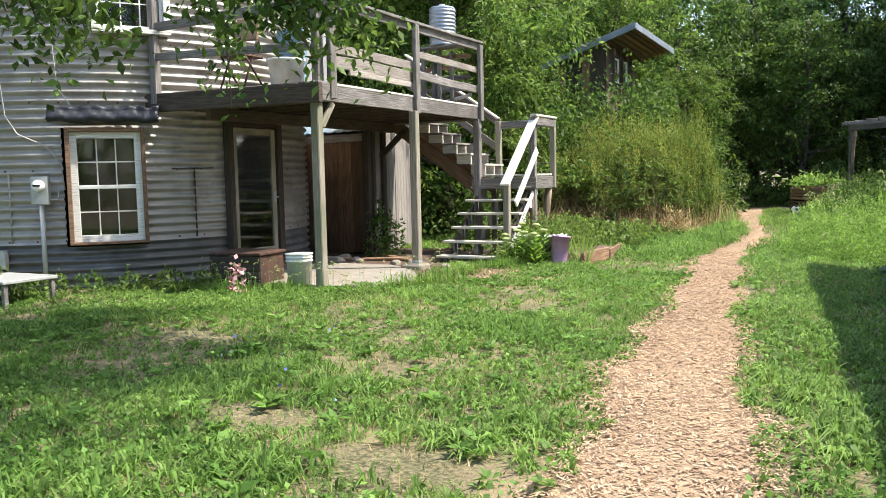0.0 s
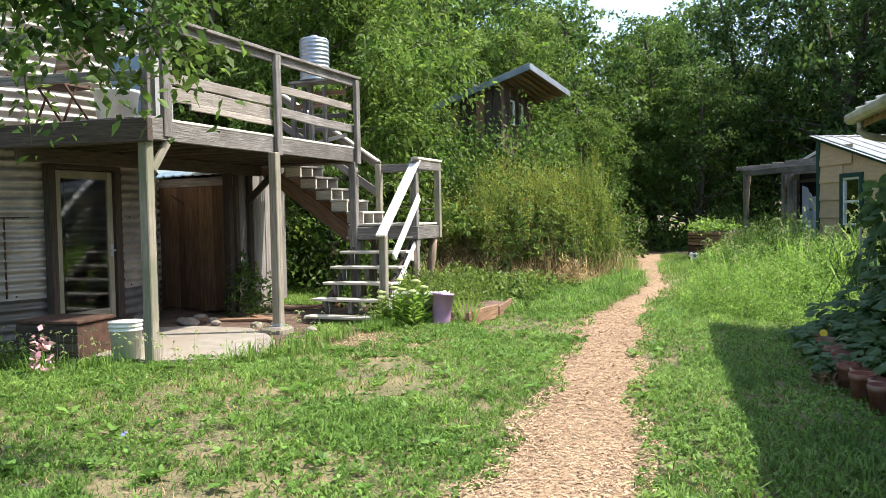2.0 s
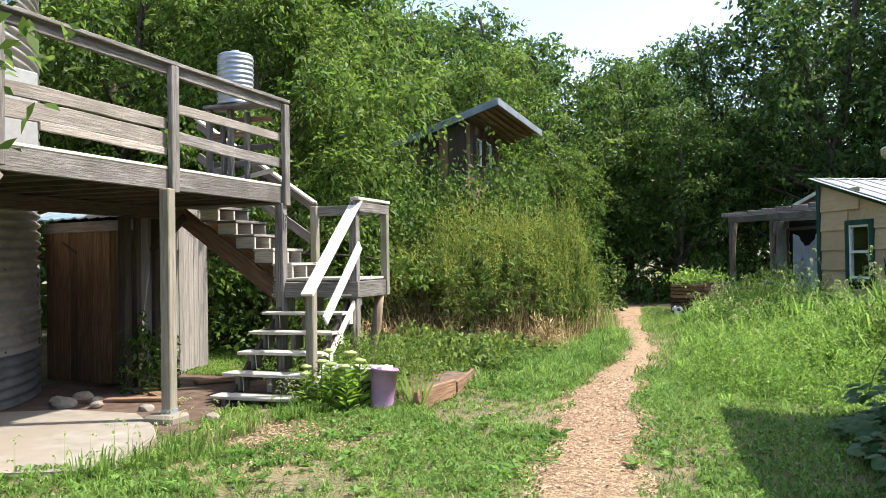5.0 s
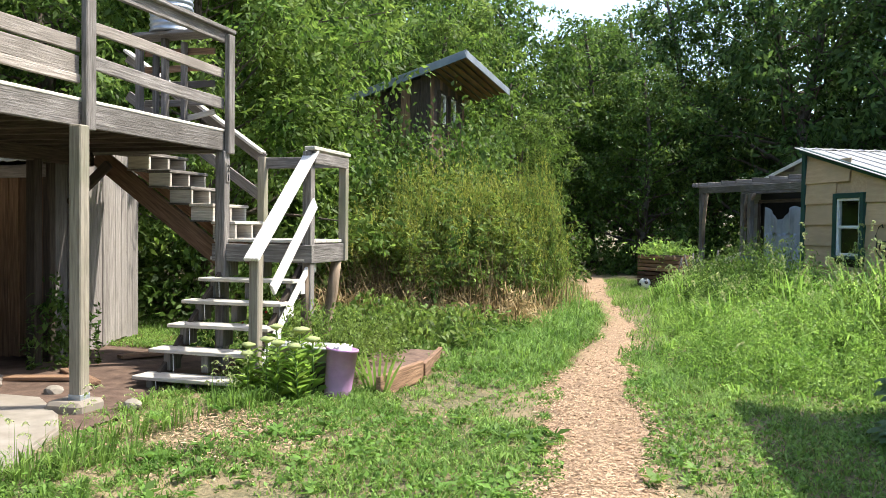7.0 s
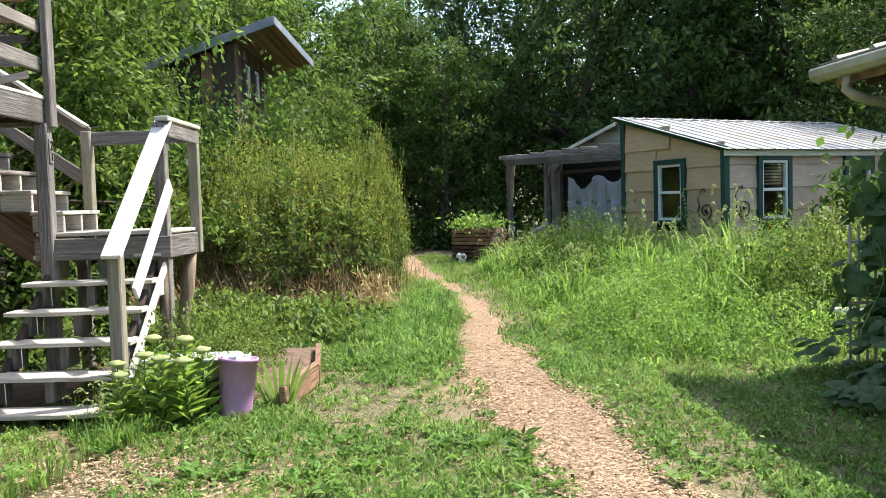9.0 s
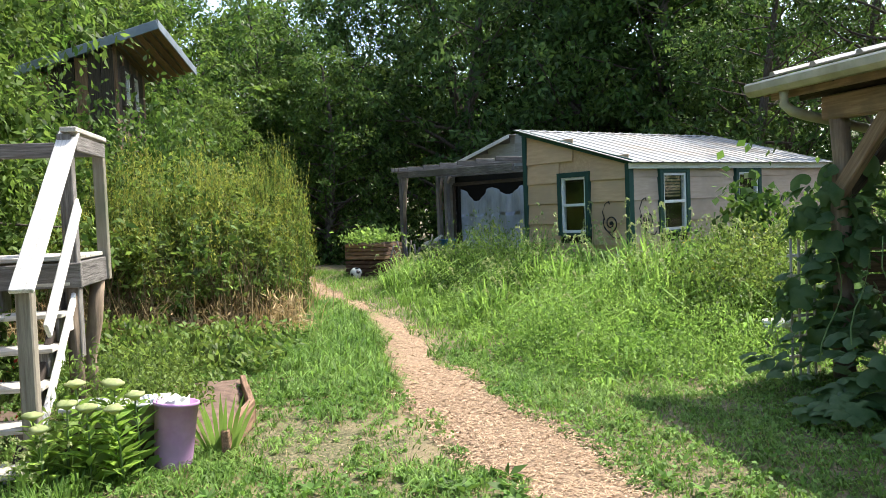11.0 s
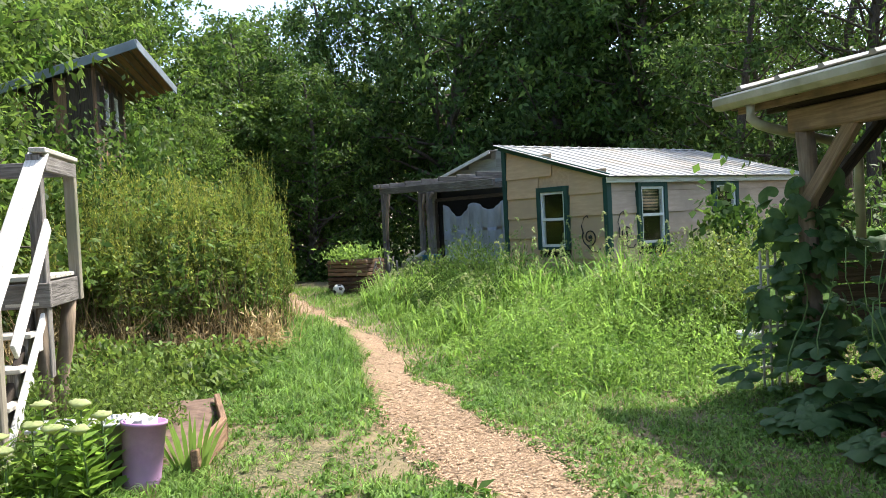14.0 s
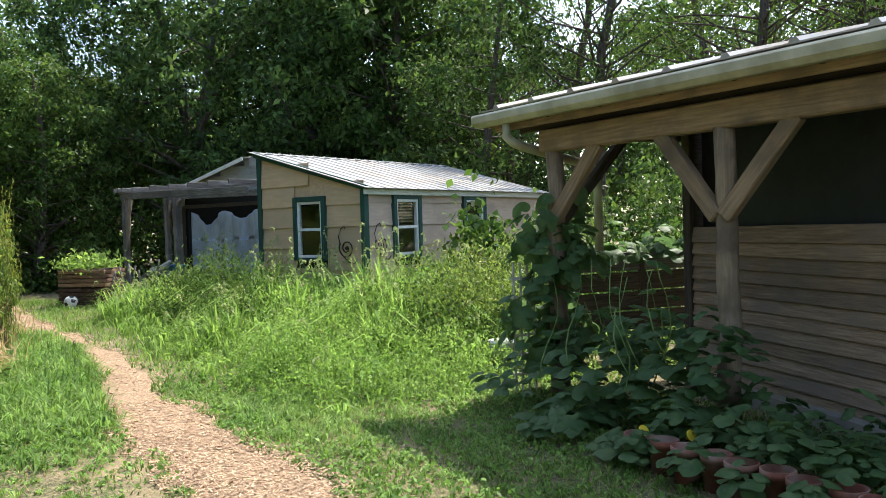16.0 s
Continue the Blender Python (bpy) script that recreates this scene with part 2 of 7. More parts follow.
gb = glass.node_tree.nodes["Principled BSDF"]
gb.inputs["Base Color"].default_value = (0.9, 0.95, 0.93, 1)
gb.inputs["Roughness"].default_value, gb.inputs["IOR"].default_value, gb.inputs["Transmission Weight"].default_value = 0.03, 1.5, 1.0


# ---- builders ----
def thing(name, at, label, category, group="", kind=""):
    ob = new(name)
    ob.empty_display_size = 0.1
    ob.matrix_world = Matrix.Translation(at) if not isinstance(at, Matrix) else at
    return tagged(ob, label, category, group, kind)


def setting(name, bm, material, label="", category=""):
    ob = part(name, bm, material, None)
    return tagged(ob, label, category, "", "structure")


def hang(ob, parent):
    """Put ob under parent; ob keeps its place in the world."""
    if parent is not None:
        ob.parent = parent
        chain = Matrix.Identity(4)
        p = parent
        todo = []
        while p is not None:
            todo.append(p)
            p = p.parent
        for p in reversed(todo):
            chain = chain @ p.matrix_parent_inverse @ p.matrix_basis
        ob.matrix_parent_inverse = chain.inverted()
    return ob


def part(name, bm, material, parent, label=""):
    me = bm
    if isinstance(bm, bmesh.types.BMesh):
        me = bpy.data.meshes.new(name)
        bm.to_mesh(me)
        bm.free()
    if material is not None and not me.materials:
        me.materials.append(material)
    ob = new(name, me)
    hang(ob, parent)
    return tagged(ob, label)


def soft_box(lx, ly, lz, bevel=0.006, centre=(0, 0, 0)):
    bm = bmesh.new()
    bmesh.ops.create_cube(bm, size=1)
    bmesh.ops.scale(bm, vec=(lx, ly, lz), verts=bm.verts)
    if bevel:
        bmesh.ops.bevel(bm, geom=list(bm.edges), offset=min(bevel, 0.3 * min(lx, ly, lz)), segments=1, affect="EDGES")
    bmesh.ops.translate(bm, vec=centre, verts=bm.verts)
    return bm


def along(p0, p1, up=(0, 0, 1)):
    """A pose at the middle of p0-p1 whose x runs along it and whose z is nearest to up."""
    p0, p1 = Vector(p0), Vector(p1)
    x = (p1 - p0).normalized()
    y = Vector(up).cross(x)
    y = y.normalized() if y.length > 1e-4 else Vector((0, 1, 0))
    z = x.cross(y)
    m = Matrix((x, y, z)).transposed().to_4x4()
    m.translation = (p0 + p1) / 2
    return m


def board(name, p0, p1, wide, thick, material, parent, up=(0, 0, 1), label="", bevel=0.006, warp=0.0, world_parts=True):
    """A bevelled board from p0 to p1; wide is measured along up, thick across it."""
    length = (Vector(p1) - Vector(p0)).length
    bm = soft_box(length, thick, wide, bevel)
    if warp:
        cuts = [e for e in bm.edges if abs(e.verts[0].co.x - e.verts[1].co.x) > length * 0.8]
        bmesh.ops.subdivide_edges(bm, edges=cuts, cuts=7, use_grid_fill=True)
        ph = random.random() * 6
        for v in bm.verts:
            u = v.co.x / max(length, 0.01)
            v.co.z += warp * (math.sin(u * 5 + ph) + 0.5 * math.sin(u * 13 + ph * 2) * (1 if v.co.z > 0 else -0.6))
            v.co.y += warp * 0.4 * math.sin(u * 4 + ph * 3)
    me = bpy.data.meshes.new(name)
    bm.to_mesh(me)
    bm.free()
    me.materials.append(material)
    ob = new(name, me)
    ob.matrix_basis = along(p0, p1, up)
    hang(ob, parent)
    return tagged(ob, label)


def lathe(profile, segments=28, caps=True):
    """A turned shape from (radius, z) rows."""
    bm = bmesh.new()
    rings = []
    for r, z in profile:
        rings.append([bm.verts.new((r * math.cos(2 * math.pi * i / segments), r * math.sin(2 * math.pi * i / segments), z)) for i in range(segments)])
    for a, b in zip(rings, rings[1:]):
        for i in range(segments):
            f = bm.faces.new((a[i], a[(i + 1) % segments], b[(i + 1) % segments], b[i]))
            f.smooth = True
    if caps:
        bm.faces.new(list(reversed(rings[0])))
        bm.faces.new(rings[-1])
    return bm


def tube(points, radii, segments=8, smooth=True):
    """A bent rod through points."""
    bm = bmesh.new()
    pts = [Vector(p) for p in points]
    if isinstance(radii, (int, float)):
        radii = [radii] * len(pts)
    rings = []
    for i, p in enumerate(pts):
        d = (pts[min(i + 1, len(pts) - 1)] - pts[max(i - 1, 0)]).normalized()
        s = d.orthogonal().normalized() if abs(d.z) < 0.95 else Vector((1, 0, 0))
        s = (s - d * s.dot(d)).normalized()
        if abs(d.z) < 0.95:
            s = d.cross(Vector((0, 0, 1))).normalized()
        t = d.cross(s)
        rings.append([bm.verts.new(p + radii[i] * (math.cos(2 * math.pi * k / segments) * s + math.sin(2 * math.pi * k / segments) * t)) for k in range(segments)])
    for a, b in zip(rings, rings[1:]):
        for k in range(segments):
            f = bm.faces.new((a[k], a[(k + 1) % segments], b[(k + 1) % segments], b[k]))
            f.smooth = smooth
    bm.faces.new(list(reversed(rings[0])))
    bm.faces.new(rings[-1])
    bmesh.ops.recalc_face_normals(bm, faces=bm.faces)
    return bm


def join_into(bm, other, m=None):
    """Move the geometry of other into bm."""
    me = bpy.data.meshes.new("tmp")
    if m is not None:
        other.transform(m)
    other.to_mesh(me)
    other.free()
    bm.from_mesh(me)
    bpy.data.meshes.remove(me)
    return bm


def poly_mesh(name, verts, faces_flat, sides, material):
    """A mesh from arrays; every face has the same number of sides."""
    me = bpy.data.meshes.new(name)
    nf = len(faces_flat) // sides
    me.vertices.add(len(verts))
    me.vertices.foreach_set("co", np.asarray(verts, dtype=np.float32).ravel())
    me.loops.add(len(faces_flat))
    me.loops.foreach_set("vertex_index", np.asarray(faces_flat, dtype=np.int32))
    me.polygons.add(nf)
    me.polygons.foreach_set("loop_start", np.arange(0, nf * sides, sides, dtype=np.int32))
    me.polygons.foreach_set("loop_total", np.full(nf, sides, dtype=np.int32))
    me.update(calc_edges=True)
    me.materials.append(material)
    return me


def unit(a):
    return a / np.maximum(np.linalg.norm(a, axis=1, keepdims=True), 1e-6)


def leaf_cloud(name, centres, size, material, rng, width=0.45, up=0.5, droop=0.3, outward=None):
    """Folded rhombic leaves at centres."""
    n = len(centres)
    d = rng.normal(size=(n, 3))
    if outward is not None:
        d = d * 0.7 + outward
    d[:, 2] -= droop
    d = unit(d)
    nr = rng.normal(size=(n, 3))
    nr[:, 2] += up * 2
    s = unit(np.cross(d, nr))
    k = (size * rng.uniform(0.6, 1.35, n))[:, None]
    nn = np.cross(s, d)
    base, tip = centres - d * k * 0.5, centres + d * k * 0.5 - nn * k * 0.08
    a = centres + s * k * width * 0.5 + nn * k * 0.06 - d * k * 0.06
    b = centres - s * k * width * 0.5 + nn * k * 0.06 - d * k * 0.06
    verts = np.stack([base, a, tip, b], 1).reshape(-1, 3)
    return poly_mesh(name, verts, np.arange(4 * n), 4, material)


def blades(name, roots, height, width, lean, material, rng):
    """Bent grass blades: a quad at the foot and a tapering quad above."""
    n = len(roots)
    az = rng.uniform(0, 2 * math.pi, n)
    side = np.stack([np.cos(az), np.sin(az), np.zeros(n)], 1)
    la = rng.uniform(0, 2 * math.pi, n)
    ln = np.stack([np.cos(la), np.sin(la), np.zeros(n)], 1) * (lean * rng.uniform(0.2, 1.3, n) * height)[:, None]
    w = (width * rng.uniform(0.7, 1.3, n))[:, None]
    upv = np.zeros((n, 3))
    upv[:, 2] = height
    mid = roots + upv * 0.55 + ln * 0.3
    tip = roots + upv * (1 - 0.45 * lean * rng.uniform(0, 1, n) ** 2)[:, None] + ln
    v = np.stack([roots - side * w, roots + side * w, mid + side * w * 0.8, mid - side * w * 0.8, tip + side * w * 0.12, tip - side * w * 0.12], 1).reshape(-1, 3)
    i = np.arange(n)[:, None] * 6
    f = np.concatenate([i + np.array([[0, 1, 2, 3]]), i + np.array([[3, 2, 4, 5]])], 1).ravel()
    return poly_mesh(name, v, f, 4, material)


# ---- ground ----
PATH_Y = np.array([-9, -6, -2.5, -0.2, 2.3, 4.7, 6.2, 7.7, 9.5, 11, 12.6, 14, 16, 18.5, 20, 23, 27])
PATH_L = np.array([-0.9, -1.0, -1.16, -1.6, -1.8, -2.08, -2.35, -2.46, -2.48, -2.34, -2.42, -2.7, -3.08, -3.4, -3.6, -4.1, -4.6])
PATH_R = np.array([0.3, 0.1, -0.3, -0.7, -1.12, -1.42, -1.58, -1.72, -1.9, -1.86, -1.92, -2.2, -2.45, -2.75, -2.95, -3.2, -3.7])


def path_edges(y):
    wob = 0.05 * np.sin(y * 3.1) + 0.03 * np.sin(y * 7.7 + 1)
    return np.interp(y, PATH_Y, PATH_L) + wob, np.interp(y, PATH_Y, PATH_R) - 0.05 * np.sin(y * 2.7 + 2) + 0.03 * np.sin(y * 8.3)


def ground_z(x, y):
    return 0.025 * np.sin(x * 1.7 + 0.6 * y) * np.sin(y * 1.1 - 0.4 * x) + 0.012 * np.sin(x * 5.1 + 1) * np.sin(y * 4.3)


gx = np.concatenate([[-500, -200, -80, -40, -25], np.linspace(-16, 12, 141), [20, 40, 80, 200, 500]])
gy = np.concatenate([[-500, -200, -80, -30, -15], np.linspace(-9, 30, 181), [40, 60, 90, 200, 500]])
X, Y = np.meshgrid(gx, gy)
near = (np.abs(X) < 17) & (Y > -10) & (Y < 31)
left, right = path_edges(Y)
Z = np.where(near, ground_z(X, Y), 0) - np.where((X > left) & (X < right) & near, 0.02, 0)
Z = Z - np.where((X > -9) & (X < -5.6) & (Y > 2.2) & (Y < 9), 0.03, 0)
ny_, nx_ = X.shape
idx = np.arange(ny_ * nx_).reshape(ny_, nx_)
quads = np.stack([idx[:-1, :-1], idx[:-1, 1:], idx[1:, 1:], idx[1:, :-1]], -1).ravel()
ground = new("ground", poly_mesh("ground", np.stack([X, Y, Z], -1).reshape(-1, 3), quads, 4, ground_mat))
tagged(ground, "uneven grassy ground with bare tan patches", "ground", "", "structure")
ground.data.polygons.foreach_set("use_smooth", np.ones(len(ground.data.polygons), dtype=bool))

py = np.linspace(-9, 27, 361)
pl, pr = path_edges(py)
cols = 7
pv = np.stack([np.stack([pl + (pr - pl) * c / (cols - 1), py, ground_z(pl + (pr - pl) * c / (cols - 1), py) + 0.012 - 0.03 * abs(c / (cols - 1) * 2 - 1) ** 4], -1) for c in range(cols)], 1)
pi_ = np.arange(361 * cols).reshape(361, cols)
pq = np.stack([pi_[:-1, :-1], pi_[:-1, 1:], pi_[1:, 1:], pi_[1:, :-1]], -1).ravel()
path_ob = new("path", poly_mesh("path", pv.reshape(-1, 3), pq, 4, chip_bed))
tagged(path_ob, "winding footpath of pale tan wood chips", "path", "", "structure")

rng = np.random.default_rng(3)
n = 51000
cy = np.concatenate([rng.uniform(-4, 9, 42000), rng.uniform(9, 22, 9000)])
cl, cr = path_edges(cy)
cx = cl - 0.1 + (cr - cl + 0.2) * rng.uniform(0, 1, n)
stair_n = 3500
cx = np.concatenate([cx, rng.normal(-4.6, 0.55, stair_n)])
cy = np.concatenate([cy, rng.normal(4.5, 0.45, stair_n)])
n += stair_n
ang = rng.uniform(0, math.pi, n)
ln, wd = rng.uniform(0.006, 0.024, n), rng.uniform(0.002, 0.0065, n)
tilt = rng.normal(0, 0.18, n)
ax = np.stack([np.cos(ang), np.sin(ang), tilt], 1) * ln[:, None]
bx = np.stack([-np.sin(ang), np.cos(ang), rng.normal(0, 0.3, n)], 1) * wd[:, None]
cc = np.stack([cx, cy, ground_z(cx, cy) + 0.012 + rng.uniform(0, 0.008, n)], 1)
cv = np.stack([cc - ax - bx, cc + ax - bx * 0.6, cc + ax * 0.9 + bx, cc - ax + bx * 0.7], 1).reshape(-1, 3)
chips = new("wood_chips", poly_mesh("wood_chips", cv, np.arange(4 * n), 4, chip_mat))
tagged(chips, "loose tan wood chips strewn over the footpath", "wood chips", "", "stuff")

# ---- round steel house ----
BIN = Vector((-11.3, 3.9, 0))
BIN_R = 3.22
house = thing("house", BIN, "round house of galvanised corrugated steel, darker at the foot", "house")


def on_bin(deg, z, out=0.0):
    a = radians(deg)
    return BIN + Vector(((BIN_R + out) * math.cos(a), (BIN_R + out) * math.sin(a), z))


def corrugated(z0, z1, radius, holes, pitch=0.115, depth=0.026, step=3.0):
    """A ring of corrugated sheet with gaps in it; holes are (deg0, deg1, z0, z1)."""
    zs = np.arange(z0, z1 + 1e-6, pitch / 6)
    degs = np.arange(-180, 180, step)
    grid = {}
    for j, z in enumerate(zs):
        r = radius + depth * math.sin(2 * math.pi * z / pitch)
        for i, d in enumerate(degs):
            grid[i, j] = (r * math.cos(radians(d)), r * math.sin(radians(d)), z)
    verts, faces, used = [], [], {}
    for j in range(len(zs) - 1):
        for i in range(len(degs)):
            dm, zm = degs[i] + step / 2, (zs[j] + zs[j + 1]) / 2
            if any(a < dm < b and c < zm < e for a, b, c, e in holes):
                continue
            q = []
            for key in ((i, j), ((i + 1) % len(degs), j), ((i + 1) % len(degs), j + 1), (i, j + 1)):
                if key not in used:
                    used[key] = len(verts)
                    verts.append(grid[key])
                q.append(used[key])
            faces += q
    return verts, faces


HOLES = [(-50, -33, 0.55, 2.1), (-12.5, 8.5, 0.1, 2.2), (-42.5, -27, 3.3, 4.7), (3.0, 18.0, 4.3, 5.25)]
for z0, z1, mat, lab in ((0.0, 0.62, metal_low, "dark weathered lower steel band"), (0.6, 5.6, metal_wall, "pale galvanised corrugated steel")):
    v, f = corrugated(z0, z1, BIN_R - (0.008 if z0 == 0 else 0), HOLES)
    me = poly_mesh("wall", np.array(v) + np.array(BIN), f, 4, mat)
    me.polygons.foreach_set("use_smooth", np.ones(len(me.polygons), dtype=bool))
    part("wall", me, mat, house, lab)
roof = lathe([(BIN_R + 0.18, 5.55), (BIN_R + 0.2, 5.6), (0.5, 7.1), (0.4, 7.3), (0.0, 7.32)], 48)
bmesh.ops.translate(roof, vec=BIN, verts=roof.verts)
part("roof", roof, metal_wall, house)
# floor and added core carry the dimness of the rooms in their colour
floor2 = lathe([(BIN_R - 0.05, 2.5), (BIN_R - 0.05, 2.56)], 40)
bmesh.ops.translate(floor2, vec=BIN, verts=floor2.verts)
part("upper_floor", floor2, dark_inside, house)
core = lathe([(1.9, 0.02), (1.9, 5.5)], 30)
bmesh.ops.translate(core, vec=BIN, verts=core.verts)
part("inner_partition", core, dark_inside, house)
# seams and bolts of the sheets
for deg in (-21.5, -63, 40):
    part("seam", tube([on_bin(deg, z, 0.012) for z in (0.62, 1.1, 1.55)], 0.012, 6), rust if deg == -21.5 else metal_wall, house)
bar = [on_bin(d, 1.56, 0.016) for d in np.arange(-27, -15, 1.5)]
part("strap", tube(bar, 0.009, 6), rust, house)
for k in range(60):
    d = -70 + (k % 15) * 6.3
    z = (0.64, 1.55, 2.42, 3.2)[k // 15]
    if any(a - 1 < d < b + 1 and c < z < e for a, b, c, e in HOLES):
        continue
    b_ = lathe([(0.014, 0), (0.012, 0.008), (0.0, 0.01)], 6, caps=False)
    m = look(on_bin(d, z, 0.01), on_bin(d, z, -1))
    part("bolt", join_into(bmesh.new(), b_, m), rust, house)


def sash_window(name, m, w, h, frame_mat, trim_mat, grid, label, parent_kind=True, trim=0.1, jut=0.08, double=True, category="window", fr=0.045):
    """A sash window in the x-z plane of m, looking along -y; m sits at the middle of its foot."""
    win = thing(name, m, label, category, kind="structure")

    def piece(nm, x0, x1, z0, z1, y0, y1, mat, lab="", bev=0.004):
        bm = soft_box(x1 - x0, y1 - y0, z1 - z0, bev, ((x0 + x1) / 2, (y0 + y1) / 2, (z0 + z1) / 2))
        me = bpy.data.meshes.new(nm)
        bm.to_mesh(me)
        bm.free()
        me.materials.append(mat)
        ob = new(nm, me)
        ob.parent = win
        return tagged(ob, lab)

    t = trim
    if t:
        piece("trim", -w / 2 - t, -w / 2, -t * 0.6, h + t, -jut, 0.1, trim_mat)
        piece("trim", w / 2, w / 2 + t, -t * 0.6, h + t, -jut, 0.1, trim_mat)
        piece("trim", -w / 2, w / 2, h, h + t, -jut, 0.1, trim_mat)
        piece("window_sill", -w / 2, w / 2, -t * 0.6, 0, -jut - 0.02, 0.1, trim_mat)
    y0, y1 = -jut * 0.5, 0.05
    piece("window_frame", -w / 2, -w / 2 + fr, 0, h, y0, y1, frame_mat)
    piece("window_frame", w / 2 - fr, w / 2, 0, h, y0, y1, frame_mat)
    piece("window_frame", -w / 2 + fr, w / 2 - fr, h - fr, h, y0, y1, frame_mat)
    piece("window_frame", -w / 2 + fr, w / 2 - fr, 0, fr, y0, y1, frame_mat)
    halves = [(fr, h * 0.5 - 0.02), (h * 0.5 + 0.02, h - fr)] if double else [(fr, h - fr)]
    if double:
        piece("meeting_rail", -w / 2 + fr, w / 2 - fr, h * 0.5 - 0.025, h * 0.5 + 0.025, y0 - 0.006, y1 - 0.01, frame_mat)
    for z0, z1 in halves:
        g = piece("pane", -w / 2 + fr, w / 2 - fr, z0, z1, 0.012, 0.018, glass, bev=0)
        g.visible_shadow = False
        if grid:
            for i in range(1, grid[0]):
                x = -w / 2 + fr + (w - 2 * fr) * i / grid[0]
                piece("muntin", x - 0.008, x + 0.008, z0, z1, 0.0, 0.01, frame_mat).parent = g
            for i in range(1, grid[1]):
                z = z0 + (z1 - z0) * i / grid[1]
                piece("muntin", -w / 2 + fr, w / 2 - fr, z - 0.008, z + 0.008, -0.002, 0.008, frame_mat).parent = g
    return win


def facing(at, deg):
    """A pose at a point whose -y looks along the bearing deg, counted from +x counter-clockwise."""
    return Matrix.Translation(at) @ Matrix.Rotation(radians(deg + 90), 4, "Z")


w_at = on_bin(-41.6, 0.6, 0.03)
w_at.z = 0.62
win1 = sash_window("window_1", facing(w_at, -41.6), 0.86, 1.42, wood_white, wood_brown, (3, 2), "white sash window with gridded panes in a rough wooden box frame", trim=0.05, jut=0.14, fr=0.085)
cloth_bm = bmesh.new()
for i in range(25):
    for j in range(7):
        x = -0.66 + 1.32 * i / 24
        cloth_bm.verts.new((x, -0.2 - 0.012 * math.sin(i * 1.9 + j) - 0.03 * math.sin(j * 0.9), 1.53 + 0.2 * j / 6 + 0.012 * math.sin(i * 0.8)))
cloth_bm.verts.ensure_lookup_table()
for i in range(24):
    for j in range(6):
        a = i * 7 + j
        cloth_bm.faces.new((cloth_bm.verts[a], cloth_bm.verts[a + 7], cloth_bm.verts[a + 8], cloth_bm.verts[a + 1])).smooth = True
cloth_bm.transform(facing(w_at, -41.6))
awn = part("rolled_awning", cloth_bm, black_cloth, None)
sol = awn.modifiers.new("thick", "SOLIDIFY")
sol.thickness = 0.12
sol.offset = -1
tagged(awn, "rolled black plastic sheet fixed over the house window", "awning")

u_at = on_bin(-34.8, 3.36, 0.03)
sash_window("window_2", facing(u_at, -34.8), 0.8, 1.3, wood_white, wood_white, (3, 2), "white gridded upper window with a deep painted sill", trim=0.09, jut=0.1)

ub = on_bin(10.5, 4.3, 0.02)
sash_window("window_8", facing(ub, 10.5), 0.84, 0.95, blue_paint, blue_paint, None, "dark upper window in a faded blue frame above the deck", trim=0.07, jut=0.06, double=False)

# glazed door of the house
d_at = Vector((-8.09, 3.72, 0.28))
door = thing("door_1", d_at, "closed glass storm door with a worn wooden frame", "door", kind="structure")
for y0, y1, z0, z1, mat, nm in ((3.15, 3.24, 0.2, 2.2, wood_dark, "jamb"), (4.2, 4.32, 0.2, 2.2, wood_dark, "jamb"), (3.24, 4.2, 2.14, 2.24, wood_dark, "lintel"),
                                (3.25, 3.34, 0.24, 2.13, wood_post, "stile"), (4.1, 4.19, 0.24, 2.13, wood_post, "stile"), (3.34, 4.1, 2.03, 2.13, wood_post, "rail"), (3.34, 4.1, 0.24, 0.38, wood_post, "rail")):
    thick = 0.12 if mat is wood_dark else 0.05
    if y1 - y0 > 0.3:
        board(nm, (-8.09, y0, (z0 + z1) / 2), (-8.09, y1, (z0 + z1) / 2), z1 - z0, thick, mat, door)
    else:
        board(nm, (-8.09, (y0 + y1) / 2, z0), (-8.09, (y0 + y1) / 2, z1), y1 - y0, thick, mat, door, up=(0, 1, 0))
g = part("pane", soft_box(0.006, 0.76, 1.65, 0, (-8.09, 3.72, 1.205)), glass, door)
g.visible_shadow = False
part("door_handle", tube([(-8.06, 4.14, 1.12), (-8.0, 4.14, 1.12), (-7.99, 4.06, 1.12)], 0.012), metal_tank, door, "dull metal lever handle")
part("lock_plate", soft_box(0.01, 0.05, 0.16, 0.003, (-8.06, 4.145, 1.12)), metal_tank, door)
step = board("doorstep", (-7.98, 3.2, 0.2), (-7.98, 4.3, 0.2), 0.09, 0.2, wood_dark, None)
tagged(step, "dark wooden doorstep under the glass door", "doorstep", "", "structure")

# power meter
mt = on_bin(-55.5, 1.13, 0.12)
meter = thing("power_meter", on_bin(-55.5, 0, 0.12), "grey electric meter box on a conduit pipe", "power meter")
M = facing(on_bin(-55.5, 1.3, 0.1), -55.5)
part("box", join_into(bmesh.new(), soft_box(0.22, 0.1, 0.36, 0.012), M), meter_grey, meter)
dial = lathe([(0.075, 0), (0.075, 0.06), (0.06, 0.09), (0.0, 0.095)], 20)
dial.transform(M @ Matrix.Translation((0, -0.05, 0.06)) @ Matrix.Rotation(radians(90), 4, "X"))
dial_ob = part("dial_glass", dial, white_plastic, meter)
band = soft_box(0.09, 0.01, 0.025, 0.002)
band.transform(M @ Matrix.Translation((0, -0.15, 0.065)))
part("register", band, black_paint, dial_ob)
part("conduit", tube([M @ Vector((-0.0, 0, -1.28)), M @ Vector((0, 0, -0.16))], 0.03, 12), meter_grey, meter)
